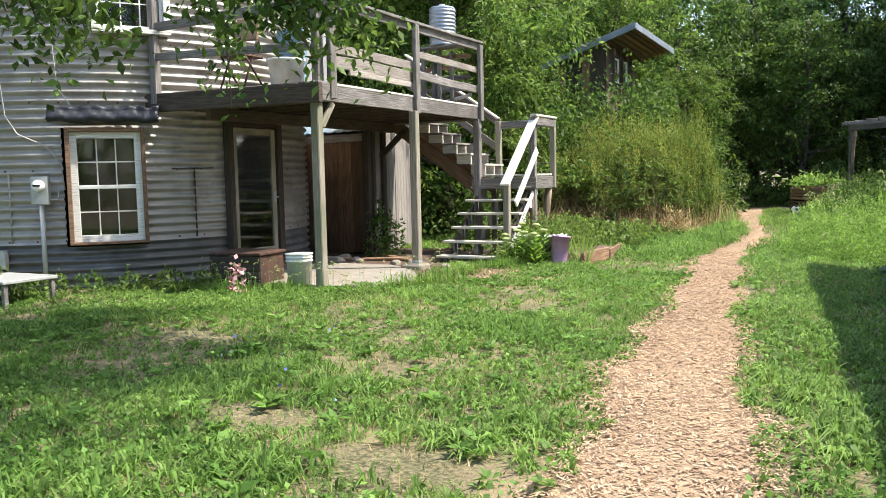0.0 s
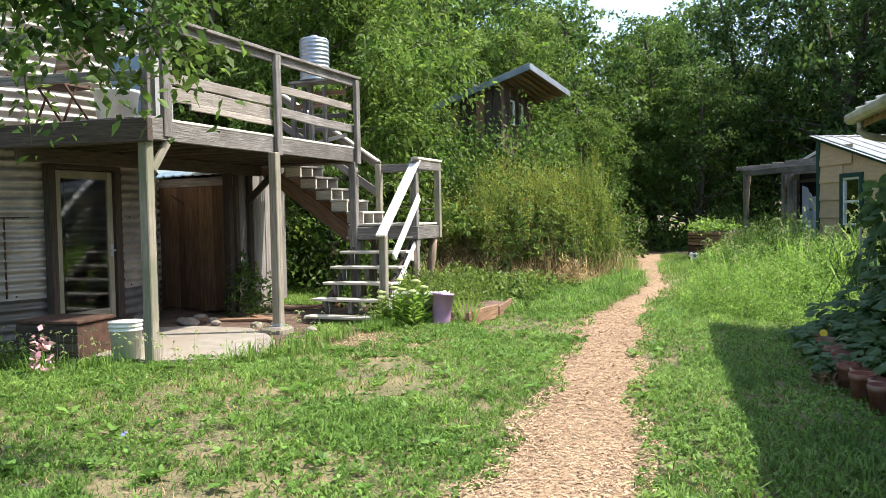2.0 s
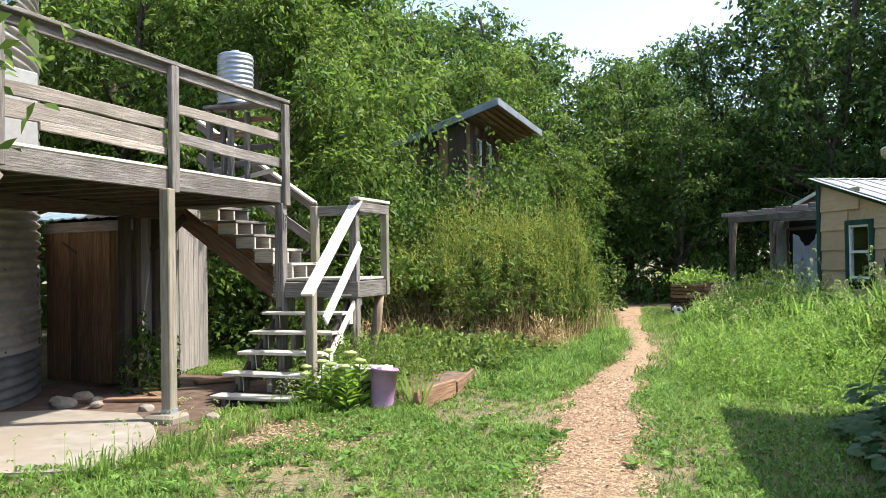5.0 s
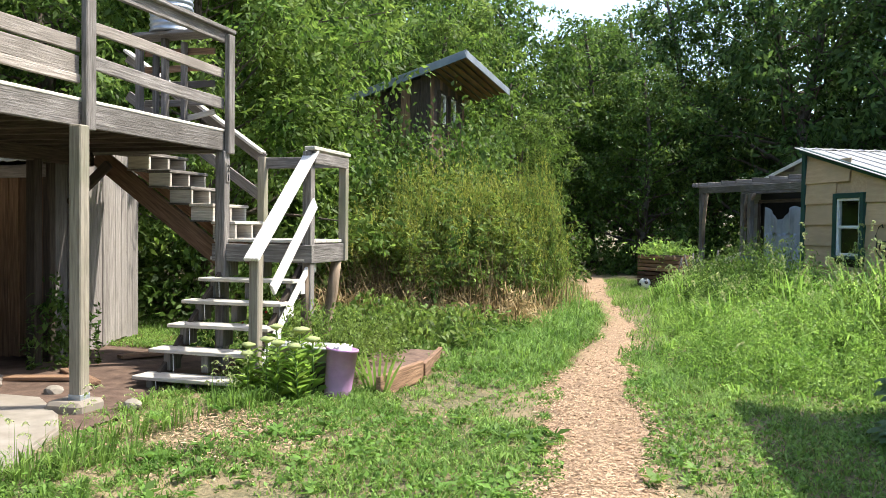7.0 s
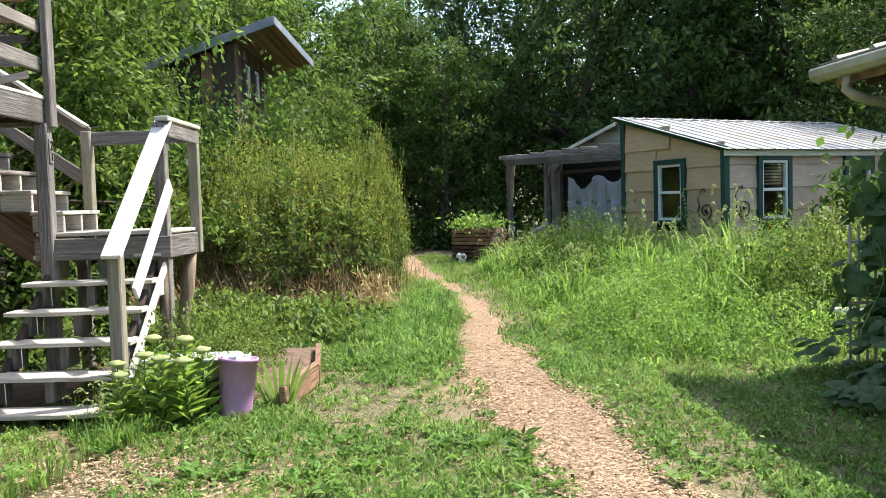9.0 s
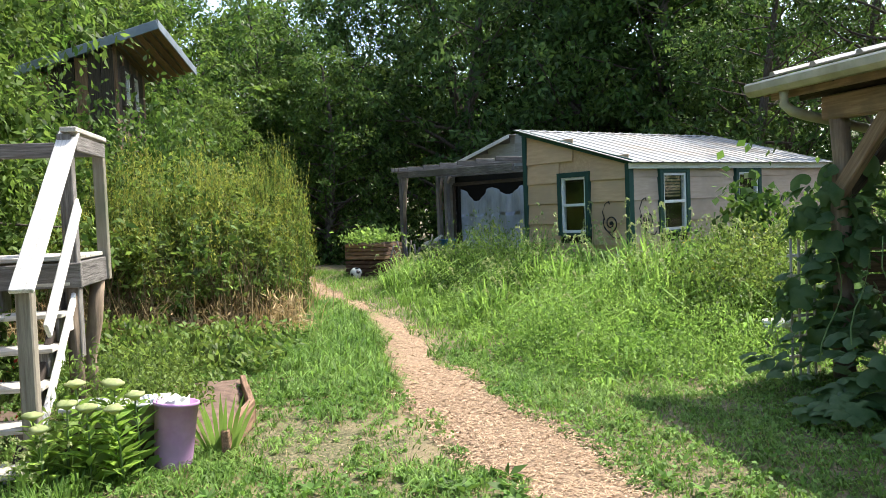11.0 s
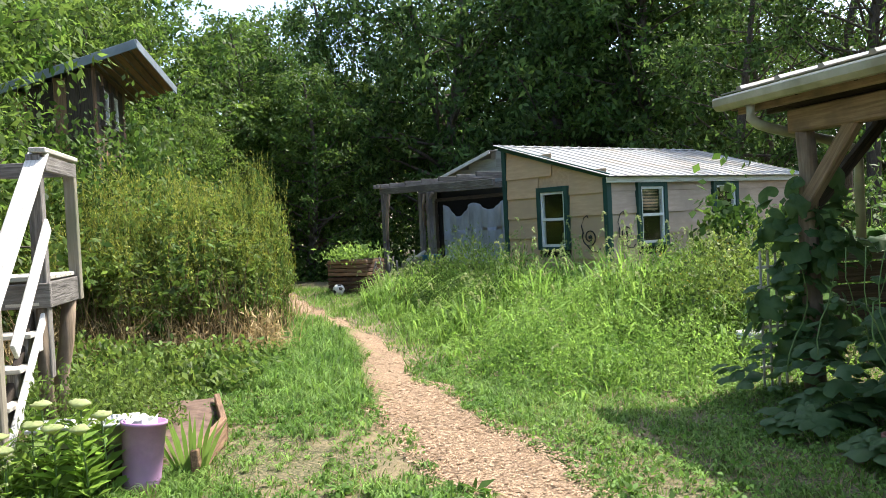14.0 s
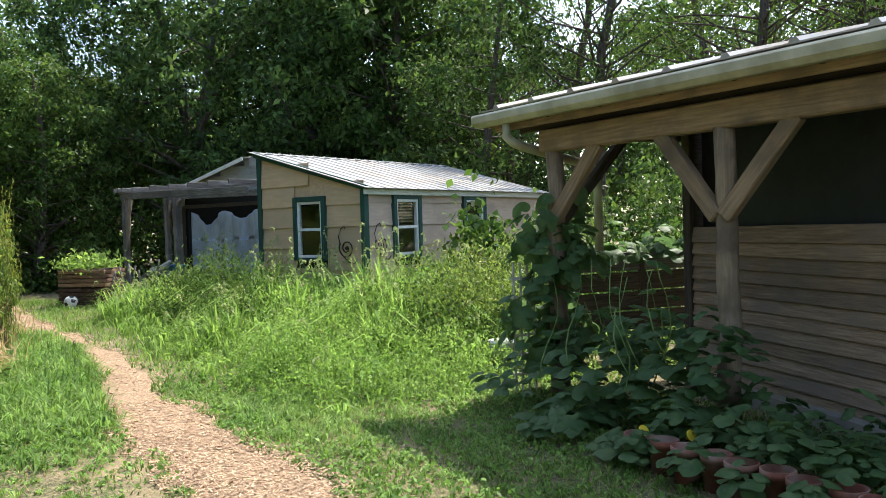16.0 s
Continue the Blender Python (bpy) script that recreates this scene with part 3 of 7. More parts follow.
part("elbow_pipe", tube([M @ Vector((0.1, 0, -0.12)), M @ Vector((0.2, 0.02, -0.12)), M @ Vector((0.22, 0.03, 0.02))], 0.014), meter_grey, meter)
cable = thing("cable", on_bin(-55, 1.3, 0.03), "thin grey power cable drooping down the steel wall", "cable")
part("wire", tube([on_bin(-64, 3.6, 0.05), on_bin(-63.5, 2.8, 0.05), on_bin(-62.5, 2.25, 0.06), on_bin(-60, 2.02, 0.06), on_bin(-54, 1.86, 0.06), on_bin(-51, 1.62, 0.09), on_bin(-50.5, 1.3, 0.09)], 0.009), meter_grey, cable)
part("wire", tube([on_bin(-52, 3.6, 0.05), on_bin(-51, 2.6, 0.06), on_bin(-47, 2.25, 0.12)], 0.004, 6), meter_grey, cable)
panel = thing("junction_box", on_bin(-66, 0.4, 0.05), "small grey junction box low on the wall", "junction box")
part("box", join_into(bmesh.new(), soft_box(0.16, 0.1, 0.24, 0.01), facing(on_bin(-65.5, 0.42, 0.06), -65)), meter_grey, panel)
part("pipe", tube([on_bin(-65.5, 0.0, 0.06), on_bin(-65.5, 0.3, 0.06)], 0.02), meter_grey, panel)

# ---- deck ----
deck = thing("deck", (-7, 4.7, 0), "weathered grey wooden upper deck on posts against the steel house", "deck")
DX, DY0, DY1, DZ = -6.0, 2.45, 7.12, 2.56
for i in range(17):  # decking boards run along the front
    x = DX + 0.02 - 0.145 * i - 0.07
    board("deck_board", (x, DY0 - 0.02, DZ - 0.015), (x, DY1, DZ - 0.015), 0.032, 0.138, wood_grey if i else wood_pale, deck)
# joists, side and back beams and rear posts take the darker wood
for y in np.arange(DY0 + 0.25, DY1, 0.42):
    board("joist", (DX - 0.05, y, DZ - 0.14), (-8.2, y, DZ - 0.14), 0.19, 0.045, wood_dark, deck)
board("fascia", (DX - 0.01, DY0 + 0.28, 2.44), (DX - 0.01, 4.86, 2.44), 0.225, 0.045, wood_grey, deck, warp=0.002)
board("fascia", (DX - 0.01, 4.87, 2.44), (DX - 0.01, DY1 - 0.02, 2.44), 0.225, 0.045, wood_grey, deck)
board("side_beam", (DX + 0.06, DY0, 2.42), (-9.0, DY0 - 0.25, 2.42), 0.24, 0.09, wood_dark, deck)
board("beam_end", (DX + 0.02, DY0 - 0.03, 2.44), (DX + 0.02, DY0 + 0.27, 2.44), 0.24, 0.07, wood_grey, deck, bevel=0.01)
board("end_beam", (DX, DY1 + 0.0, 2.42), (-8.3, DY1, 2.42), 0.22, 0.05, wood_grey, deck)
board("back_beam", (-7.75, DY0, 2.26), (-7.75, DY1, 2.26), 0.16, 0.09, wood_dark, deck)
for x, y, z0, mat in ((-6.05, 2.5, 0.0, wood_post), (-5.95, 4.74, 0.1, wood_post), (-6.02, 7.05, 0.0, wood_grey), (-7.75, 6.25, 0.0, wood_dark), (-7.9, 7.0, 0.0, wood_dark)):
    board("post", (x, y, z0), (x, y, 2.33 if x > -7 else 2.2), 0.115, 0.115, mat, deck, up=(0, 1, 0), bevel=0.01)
board("knee_brace", (-6.02, 2.56, 2.02), (-6.02, 2.8, 2.32), 0.09, 0.04, wood_post, deck)
board("knee_brace", (-7.9, 6.95, 1.75), (-7.4, 6.98, 2.2), 0.1, 0.06, wood_dark, deck)
footing = part("footing", soft_box(0.34, 0.32, 0.14, 0.03, (-5.97, 4.72, 0.04)), concrete, deck, "low concrete footing")
bm = soft_box(0.12, 0.12, 0.05, 0.004, (-5.95, 4.74, 0.13))
part("post_base", bm, metal_tank, deck, "galvanised post base")
# railing posts
for y, z0, z1, w in ((2.72, 2.36, 3.5, 0.13), (4.86, 2.3, 3.58, 0.12), (7.08, 2.3, 3.57, 0.12)):
    board("rail_post", (DX + 0.045, y, z0), (DX + 0.045, y, z1), w, 0.06, wood_grey, deck, up=(0, 1, 0), bevel=0.008)
board("corner_post", (-6.1, 2.62, 2.5), (-6.1, 2.62, 3.62), 0.12, 0.1, wood_grey, deck, up=(0, 1, 0))
board("top_rail", (DX, 2.62, 3.55), (DX, 4.84, 3.55), 0.13, 0.045, wood_grey, deck)
board("rail_cap", (DX, 2.6, 3.6), (DX, 7.16, 3.61), 0.04, 0.15, wood_grey, deck, warp=0.004)
board("top_rail", (DX, 4.9, 3.54), (DX, 7.06, 3.54), 0.12, 0.045, wood_grey, deck)
board("rail", (DX - 0.02, 2.75, 2.99), (DX - 0.02, 4.82, 3.0), 0.12, 0.035, wood_mid, deck, warp=0.007)
board("rail", (DX - 0.03, 2.75, 2.84), (DX - 0.03, 4.82, 2.83), 0.16, 0.035, wood_mid, deck, warp=0.009)
board("rail", (DX - 0.02, 3.2, 2.73), (DX - 0.02, 4.82, 2.72), 0.075, 0.035, wood_mid, deck, warp=0.006)
board("rail", (DX - 0.02, 4.9, 3.17), (DX - 0.02, 7.05, 3.16), 0.1, 0.035, wood_mid, deck, warp=0.004)
board("rail", (DX - 0.02, 4.9, 2.88), (DX - 0.02, 7.05, 2.83), 0.12, 0.035, wood_grey, deck, warp=0.006)
# side railing towards the house
for x, z1, mat in ((-8.65, 4.2, wood_dark), (-8.45, 3.75, wood_grey)):
    board("rail_post", (x, DY0 - 0.2, 2.4), (x, DY0 - 0.2, z1), 0.11, 0.1, mat, deck, up=(0, 1, 0))
board("rail", (-6.08, DY0, 2.98), (-8.45, DY0 - 0.22, 3.02), 0.1, 0.035, wood_grey, deck, warp=0.004)
board("rail", (-6.08, DY0, 3.5), (-8.45, DY0 - 0.22, 3.4), 0.12, 0.035, wood_grey, deck, warp=0.004)
# far-end bench rails behind the tank
for z in (2.85, 3.05, 3.22, 3.4):
    board("end_rail", (-6.1, DY1 - 0.1, z), (-7.0, DY1 - 0.05, z + 0.02), 0.07, 0.03, wood_brown if z > 3.1 else wood_grey, deck, warp=0.004)
for x in (-6.45, -6.8):
    board("end_post", (x, DY1 - 0.14, 2.55), (x, DY1 - 0.14, 3.5), 0.07, 0.05, wood_grey, deck, up=(0, 1, 0))
board("end_brace", (-6.9, DY1 - 0.1, 2.6), (-6.1, DY1 - 0.1, 2.75), 0.06, 0.03, wood_pale, deck)

# things on the deck
tank = thing("water_tank", (-6.62, 7.0, 3.6), "small ribbed galvanised steel tank standing on the deck end rail", "tank")
prof = []
for k in range(60):
    z = 0.62 * k / 59
    prof.append((0.225 + 0.007 * math.sin(z * 2 * math.pi / 0.062), z))
prof += [(0.2, 0.645), (0.06, 0.68), (0.05, 0.7), (0.0, 0.7)]
tb = lathe(prof, 28)
bmesh.ops.translate(tb, vec=(-6.62, 7.0, 3.6), verts=tb.verts)
part("body", tb, metal_tank, tank)
shelf_t = thing("tank_shelf", (-6.62, 6.95, 3.54), "plank shelf on the deck rail under the tank", "shelf")
board("plank", (-6.05, 6.95, 3.575), (-7.0, 6.98, 3.575), 0.04, 0.3, wood_grey, shelf_t)
board("leg", (-6.7, 7.0, 2.56), (-6.7, 7.0, 3.55), 0.08, 0.06, wood_grey, shelf_t, up=(0, 1, 0))
board("leg", (-6.95, 6.9, 2.56), (-6.95, 6.9, 3.55), 0.08, 0.06, wood_grey, shelf_t, up=(0, 1, 0))

chair = thing("folding_chair", (-7.6, 3.0, 2.56), "dark metal folding chair with a tan back on the deck", "chair")
for x in (-7.4, -7.8):
    part("leg", tube([(x, 2.75, 2.57), (x - 0.02, 3.0, 3.05), (x - 0.03, 3.2, 3.5)], 0.014), rust, chair)
    part("leg", tube([(x, 3.22, 2.57), (x, 2.8, 3.03)], 0.014), rust, chair)
part("seat", soft_box(0.42, 0.4, 0.03, 0.01, (-7.6, 2.98, 3.03)), rust, chair)
bk = soft_box(0.42, 0.04, 0.34, 0.02)
bk.transform(Matrix.Translation((-7.62, 3.14, 3.42)) @ Matrix.Rotation(radians(-18), 4, "X"))
part("backrest", bk, wood_beam, chair, "tan curved backrest")
can = thing("white_tub", (-6.95, 3.1, 2.56), "large white plastic tub on the deck", "tub")
cb = lathe([(0.2, 0), (0.24, 0.36), (0.26, 0.37), (0.26, 0.4), (0.23, 0.4)], 26)
bmesh.ops.translate(cb, vec=(-6.95, 3.1, 2.56), verts=cb.verts)
part("body", cb, white_plastic, can)
cool = thing("blue_cupboard", (-7.4, 4.1, 2.56), "faded blue and grey cupboard standing on the deck", "cupboard")
part("body", soft_box(0.45, 0.5, 0.95, 0.01, (-7.4, 4.1, 3.035)), meter_grey, cool)
part("door", soft_box(0.46, 0.08, 0.93, 0.008, (-7.4, 3.81, 3.035)), blue_paint, cool, "faded blue door panel")

# ---- stairs ----
stairs = thing("stairs", (-5.55, 6.6, 0), "open wooden stair with sun-bleached treads turning at a landing", "staircase")
XL, XR = -6.14, -5.06
RISE, RUN = 0.213, 0.272
for k in range(6):
    z, y = 0.11 + RISE * k, 5.68 + RUN * k
    xl = XL - 0.02 * (k % 2)
    board("tread", (xl, y + 0.13, z), (XR + 0.02, y + 0.13, z), 0.036, 0.27, wood_pale, stairs, warp=0.002)
    for x in (XL + 0.14, XL + 0.55, XR - 0.06):
        board("riser_block", (x, y + 0.16, z - RISE + 0.02), (x, y + 0.16, z - 0.02), 0.2, 0.07, wood_grey, stairs, up=(0, 1, 0))
    if k < 5:
        part("cord", tube([(XL + 0.25, y + 0.0, z - 0.02), (XL + 0.25, y + 0.01, max(0.02, z - RISE + 0.03))], 0.004, 6), white_vinyl, stairs)
for x in (XL + 0.12, XR - 0.07):
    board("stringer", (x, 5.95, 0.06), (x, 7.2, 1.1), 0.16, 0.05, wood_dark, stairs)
for k in range(6):
    z, y = 0.11 + RISE * k, 5.68 + RUN * k
    board("side_cleat", (XR + 0.005, y + 0.24, z - 0.14), (XR + 0.005, y + 0.24, z - 0.02), 0.1, 0.03, wood_white, stairs, up=(0, 1, 0))
board("side_stringer", (XR + 0.03, 5.8, 0.0), (XR + 0.03, 7.08, 1.08), 0.08, 0.03, wood_white, stairs)
# landing
LZ = 1.37
for k in range(6):
    y = 7.14 + 0.145 * k
    board("landing_board", (XL, y, LZ), (XR + 0.06, y, LZ), 0.035, 0.138, wood_pale, stairs)
board("landing_beam", (XL, 7.06, 1.24), (XR + 0.1, 7.06, 1.24), 0.19, 0.05, wood_grey, stairs)
board("landing_beam", (XR + 0.06, 7.08, 1.24), (XR + 0.06, 7.98, 1.24), 0.2, 0.05, wood_grey, stairs)
board("landing_beam", (XL, 7.97, 1.24), (XR + 0.1, 7.97, 1.24), 0.2, 0.05, wood_grey, stairs)
part("landing_leg", tube([(-5.04, 7.88, 1.2), (-5.08, 7.86, 0.8), (-5.14, 7.84, 0.45), (-5.1, 7.82, -0.02)], [0.06, 0.065, 0.06, 0.085], 10), wood_log, stairs, "crooked natural log leg")
part("landing_leg", tube([(-5.04, 7.1, 1.2), (-5.05, 7.1, 0.6), (-5.04, 7.1, -0.02)], [0.05, 0.055, 0.065], 10), wood_log, stairs, "crooked natural log leg")
for x in (XL + 0.05,):
    board("landing_leg", (x, 7.9, 0), (x, 7.9, 1.3), 0.1, 0.1, wood_grey, stairs, up=(0, 1, 0))
board("newel", (-5.04, 5.98, 0.0), (-5.04, 6.0, 1.27), 0.1, 0.1, wood_post, stairs, up=(0, 1, 0), bevel=0.01)
board("landing_post", (-5.04, 7.12, 0.6), (-5.04, 7.12, 2.32), 0.1, 0.1, wood_grey, stairs, up=(0, 1, 0))
board("landing_post", (-5.0, 7.97, 1.14), (-5.0, 7.97, 2.32), 0.09, 0.09, wood_post, stairs, up=(0, 1, 0))
board("landing_post", (-6.02, 7.95, 1.2), (-6.02, 7.95, 2.34), 0.1, 0.09, wood_post, stairs, up=(0, 1, 0))
board("handrail", (-5.02, 5.86, 1.22), (-5.02, 7.2, 2.36), 0.035, 0.15, wood_white, stairs)
board("handrail_side", (-4.98, 6.2, 0.92), (-4.98, 7.15, 1.78), 0.13, 0.03, wood_white, stairs)
board("landing_rail", (-5.0, 7.05, 2.35), (-5.0, 8.03, 2.35), 0.04, 0.12, wood_pale, stairs)
board("landing_rail", (-5.0, 7.97, 2.27), (-6.05, 7.97, 2.27), 0.13, 0.04, wood_grey, stairs)
board("landing_rail", (-4.97, 7.1, 2.25), (-4.97, 8.0, 2.25), 0.12, 0.035, wood_grey, stairs)
board("upper_handrail", (-6.02, 7.98, 2.32), (-7.9, 7.98, 3.6), 0.13, 0.04, wood_grey, stairs)
board("upper_handrail", (-6.02, 7.95, 2.39), (-7.9, 7.95, 3.67), 0.035, 0.13, wood_pale, stairs)
board("upper_midrail", (-6.02, 7.98, 1.85), (-7.9, 7.98, 3.13), 0.12, 0.035, wood_grey, stairs)
# upper flight of boxed steps
for k in range(6):
    x1 = -6.0 - 0.272 * k + 0.06
    z = LZ + 0.19 * (k + 1)
    board("upper_tread", (x1 - 0.14, 7.16, z), (x1 - 0.14, 7.95, z), 0.035, 0.3, wood_pale if k < 2 else wood_grey, stairs, up=(0, 0, 1))
    for y in (7.2, 7.56, 7.9):
        board("box_side", (x1 - 0.28, y, z - 0.1), (x1 - 0.0, y, z - 0.1), 0.155, 0.035, wood_pale, stairs)
    board("box_base", (x1 - 0.14, 7.16, z - 0.175), (x1 - 0.14, 7.95, z - 0.175), 0.02, 0.28, wood_grey, stairs)
for y in (7.22, 7.9):
    board("upper_stringer", (-6.05, y, 1.12), (-7.75, y, 2.32), 0.22, 0.05, wood_brown, stairs)
bp_ = board("number_plate", (-5.957, 7.05, 1.99), (-5.957, 7.05, 2.2), 0.07, 0.012, wood_barn, deck, up=(0, 1, 0))
cu = bpy.data.curves.new("digits", "FONT")
cu.body, cu.size, cu.extrude, cu.align_x = "2\n1", 0.1, 0.003, "CENTER"
tx = new("digits", cu)
tx.matrix_basis = Matrix.Translation((-5.946, 7.05, 2.11)) @ Matrix.Rotation(radians(90), 4, "Z") @ Matrix.Rotation(radians(90), 4, "X")
cu.materials.append(black_paint)
hang(tx, deck)

# concrete pad and bare soil under the deck
pad_bm = bmesh.new()
ring = [(-8.0, 2.9), (-7.2, 2.55), (-6.0, 2.5), (-5.3, 2.8), (-5.2, 3.1), (-5.6, 4.1), (-5.95, 4.5), (-6.5, 4.95), (-7.4, 4.95), (-8.05, 4.6)]
vs = [pad_bm.verts.new((x, y, 0.05)) for x, y in ring]
f = pad_bm.faces.new(vs)
ex = bmesh.ops.extrude_face_region(pad_bm, geom=[f])
bmesh.ops.translate(pad_bm, vec=(0, 0, -0.15), verts=[v for v in ex["geom"] if isinstance(v, bmesh.types.BMVert)])
bmesh.ops.bevel(pad_bm, geom=[e for e in pad_bm.edges if all(v.co.z > 0 for v in e.verts)], offset=0.02, segments=2, affect="EDGES")
bmesh.ops.recalc_face_normals(pad_bm, faces=pad_bm.faces)
setting("pavement", pad_bm, concrete, "worn pale concrete pad under the deck", "pavement")
so = bmesh.new()
bmesh.ops.create_grid(so, x_segments=40, y_segments=44, size=1)
for v in so.verts:
    x, y = -7.45 + v.co.x * 1.95, 6.4 + v.co.y * 2.2
    edge = max(abs(v.co.x), abs(v.co.y))
    v.co = Vector((x, y, 0.035 * noise.noise((x * 1.5, y * 1.5, 0)) + 0.02 - 0.2 * max(0, edge - 0.8) ** 1.5))
setting("soil_patch", so, soil, "bare brown soil shaded by the deck", "ground")

# ---- board shed behind the deck ----
shed = thing("shed", (-8.8, 7.5, 0), "old board shed with weathered vertical planks and a blue metal roof", "shed")
S0, S1, S2 = Vector((-7.85, 6.6, 0)), Vector((-9.7, 7.0, 0)), Vector((-8.32, 8.75, 0))


def plank_wall(a, b, h0, h1, width, mat, parent, name="plank"):
    d = (b - a)
    n_ = int(d.length / width)
    out = Vector((d.y, -d.x, 0)).normalized()
    for i in range(n_):
        t0, t1 = i / n_, (i + 0.96) / n_
        p, q = a + d * t0, a + d * t1
        mid = (p + q) / 2 + out * random.uniform(-0.006, 0.008)
        h = h0 + (h1 - h0) * (t0 + t1) / 2
        board(name, mid + Vector((0, 0, 0.03 + random.uniform(-0.03, 0.03))), mid + Vector((0, 0, h)), (q - p).length, 0.025, mat, parent, up=d.normalized(), bevel=0.004)


plank_wall(S1, S0, 2.15, 2.15, 0.17, wood_brown, shed)
plank_wall(S0, S2, 2.22, 2.74, 0.16, wood_barn, shed)
plank_wall(Vector((-10.2, 9.1, 0)), S1, 2.74, 2.16, 0.2, wood_barn, shed)
plank_wall(S2, Vector((-10.2, 9.1, 0)), 2.74, 2.74, 0.2, wood_barn, shed)
board("header", S1 + Vector((0.03, -0.06, 2.1)), S0 + Vector((0, -0.06, 2.1)), 0.14, 0.05, wood_barn, shed)
board("corner_post", S0 + Vector((0, -0.02, 0)), S0 + Vector((0, -0.02, 2.3)), 0.09, 0.09, wood_dark, shed, up=(0, 1, 0))
bm = bmesh.new()
c0, c1, c2, c3 = (Vector((-9.95, 6.75, 2.2)), Vector((-7.75, 6.4, 2.22)), Vector((-8.15, 8.95, 2.84)), Vector((-10.35, 9.3, 2.84)))
NR = 60
rows_ = []
for i in range(NR + 1):
    t = i / NR
    up_ = 0.014 * (1 if (i % 6) in (0, 1) else 0)
    a_, b_ = c0.lerp(c1, t) + Vector((0, 0, up_)), c3.lerp(c2, t) + Vector((0, 0, up_))
    rows_.append((bm.verts.new(a_), bm.verts.new(b_), bm.verts.new(b_ - Vector((0, 0, 0.02))), bm.verts.new(a_ - Vector((0, 0, 0.02)))))
for p, q in zip(rows_, rows_[1:]):
    for k in range(4):
        bm.faces.new((p[k], p[(k + 1) % 4], q[(k + 1) % 4], q[k]))
bm.faces.new(rows_[0])
bm.faces.new(rows_[-1][::-1])
part("roof", bm, metal_blue, shed)
board("door_hook", (-9.3, 6.86, 1.9), (-9.0, 6.8, 1.75), 0.03, 0.02, wood_dark, shed)

# ---- tan cabin ----
CU, CV = Vector((0.441, -0.897, 0)).normalized(), Vector((0.897, 0.441, 0)).normalized()
C0 = Vector((2.13, 13.68, 0))


def cab(u, v, z):
    return C0 + CU * u + CV * v + Vector((0, 0, z))


cabin = thing("cabin", cab(-1.3, 2.8, 0), "tan lap-sided cabin with dark green trim and a metal shed roof", "cabin")


def lap_wall(name, u0, u1, v0, v1, tops, mat, openings, parent, lap=0.38, z0=0.0):
    """Lap siding boards on one side of the cabin, cut round openings (along, along, z, z)."""
    a, b = cab(u0, v0, 0), cab(u1, v1, 0)
    d = b - a
    length = d.length
    z = z0
    while z < max(tops):
        zt = z + lap
        tall = min(lap, tops[0] - z) if tops[0] == tops[1] else lap
        spans = [(0.0, length)]
        for o0, o1, oz0, oz1 in openings:
            if oz0 < zt - 0.02 and oz1 > z + 0.02:
                spans = [s for p, q in spans for s in ((p, min(q, o0)), (max(p, o1), q)) if s[1] - s[0] > 0.02]
        for p, q in spans:
            # stop where the sloping top cuts the course
            h0, h1 = tops
            if h0 != h1:
                lim = (z + lap * 0.5 - h0) / (h1 - h0) * length
                if h1 < h0:
                    q = min(q, lim)
                else:
                    p = max(p, lim)
            elif tall < 0.03:
                continue
            if q - p > 0.03:
                m0, m1 = a + d * (p / length), a + d * (q / length)
                ob = board("lap_board", m0 + Vector((0, 0, z + tall / 2)), m1 + Vector((0, 0, z + tall / 2)), tall + (0.03 if tall == lap else 0), 0.018, mat, parent, bevel=0.003)
                ob.matrix_basis = ob.matrix_basis @ Matrix.Rotation(radians(-4), 4, "X")
        z = zt


lap_wall("w", -2.62, 0.0, 0, 0, (2.98, 2.26), tan_paint, [(0.94, 1.74, 1.06, 2.2)], cabin, z0=0.15)
lap_wall("w", 0.0, 0.0, 0, 5.9, (2.24, 2.24), rose_paint, [(0.75, 1.5, 1.06, 2.2), (2.88, 3.68, 1.06, 2.2)], cabin, z0=0.15)
# inner backing closes the wall behind the boards, near-black like an unlit room
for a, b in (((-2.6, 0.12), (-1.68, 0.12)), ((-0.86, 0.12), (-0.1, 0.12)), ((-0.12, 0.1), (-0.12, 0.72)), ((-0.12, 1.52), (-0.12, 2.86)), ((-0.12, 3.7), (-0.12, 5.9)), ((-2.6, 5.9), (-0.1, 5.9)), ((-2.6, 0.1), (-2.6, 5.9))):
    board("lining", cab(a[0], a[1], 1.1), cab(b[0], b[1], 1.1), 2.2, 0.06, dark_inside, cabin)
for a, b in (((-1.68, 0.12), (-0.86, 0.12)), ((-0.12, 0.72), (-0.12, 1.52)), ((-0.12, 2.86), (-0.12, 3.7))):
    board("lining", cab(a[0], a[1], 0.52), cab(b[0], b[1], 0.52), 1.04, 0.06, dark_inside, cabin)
# extra boards keep skylight under the roof out of the room
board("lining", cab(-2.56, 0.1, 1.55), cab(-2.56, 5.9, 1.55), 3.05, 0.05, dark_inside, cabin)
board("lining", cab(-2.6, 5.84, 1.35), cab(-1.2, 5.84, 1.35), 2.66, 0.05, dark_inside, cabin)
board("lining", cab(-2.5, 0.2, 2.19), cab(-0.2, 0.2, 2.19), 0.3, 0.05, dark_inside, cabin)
gp = bmesh.new()
gv = [gp.verts.new(cab(u, v, z)) for v in (0.025, 0.06) for u, z in ((-2.6, 2.16), (0.0, 2.16), (0.0, 2.3), (-2.6, 3.08))]
gp.faces.new(gv[:4])
gp.faces.new(gv[4:][::-1])
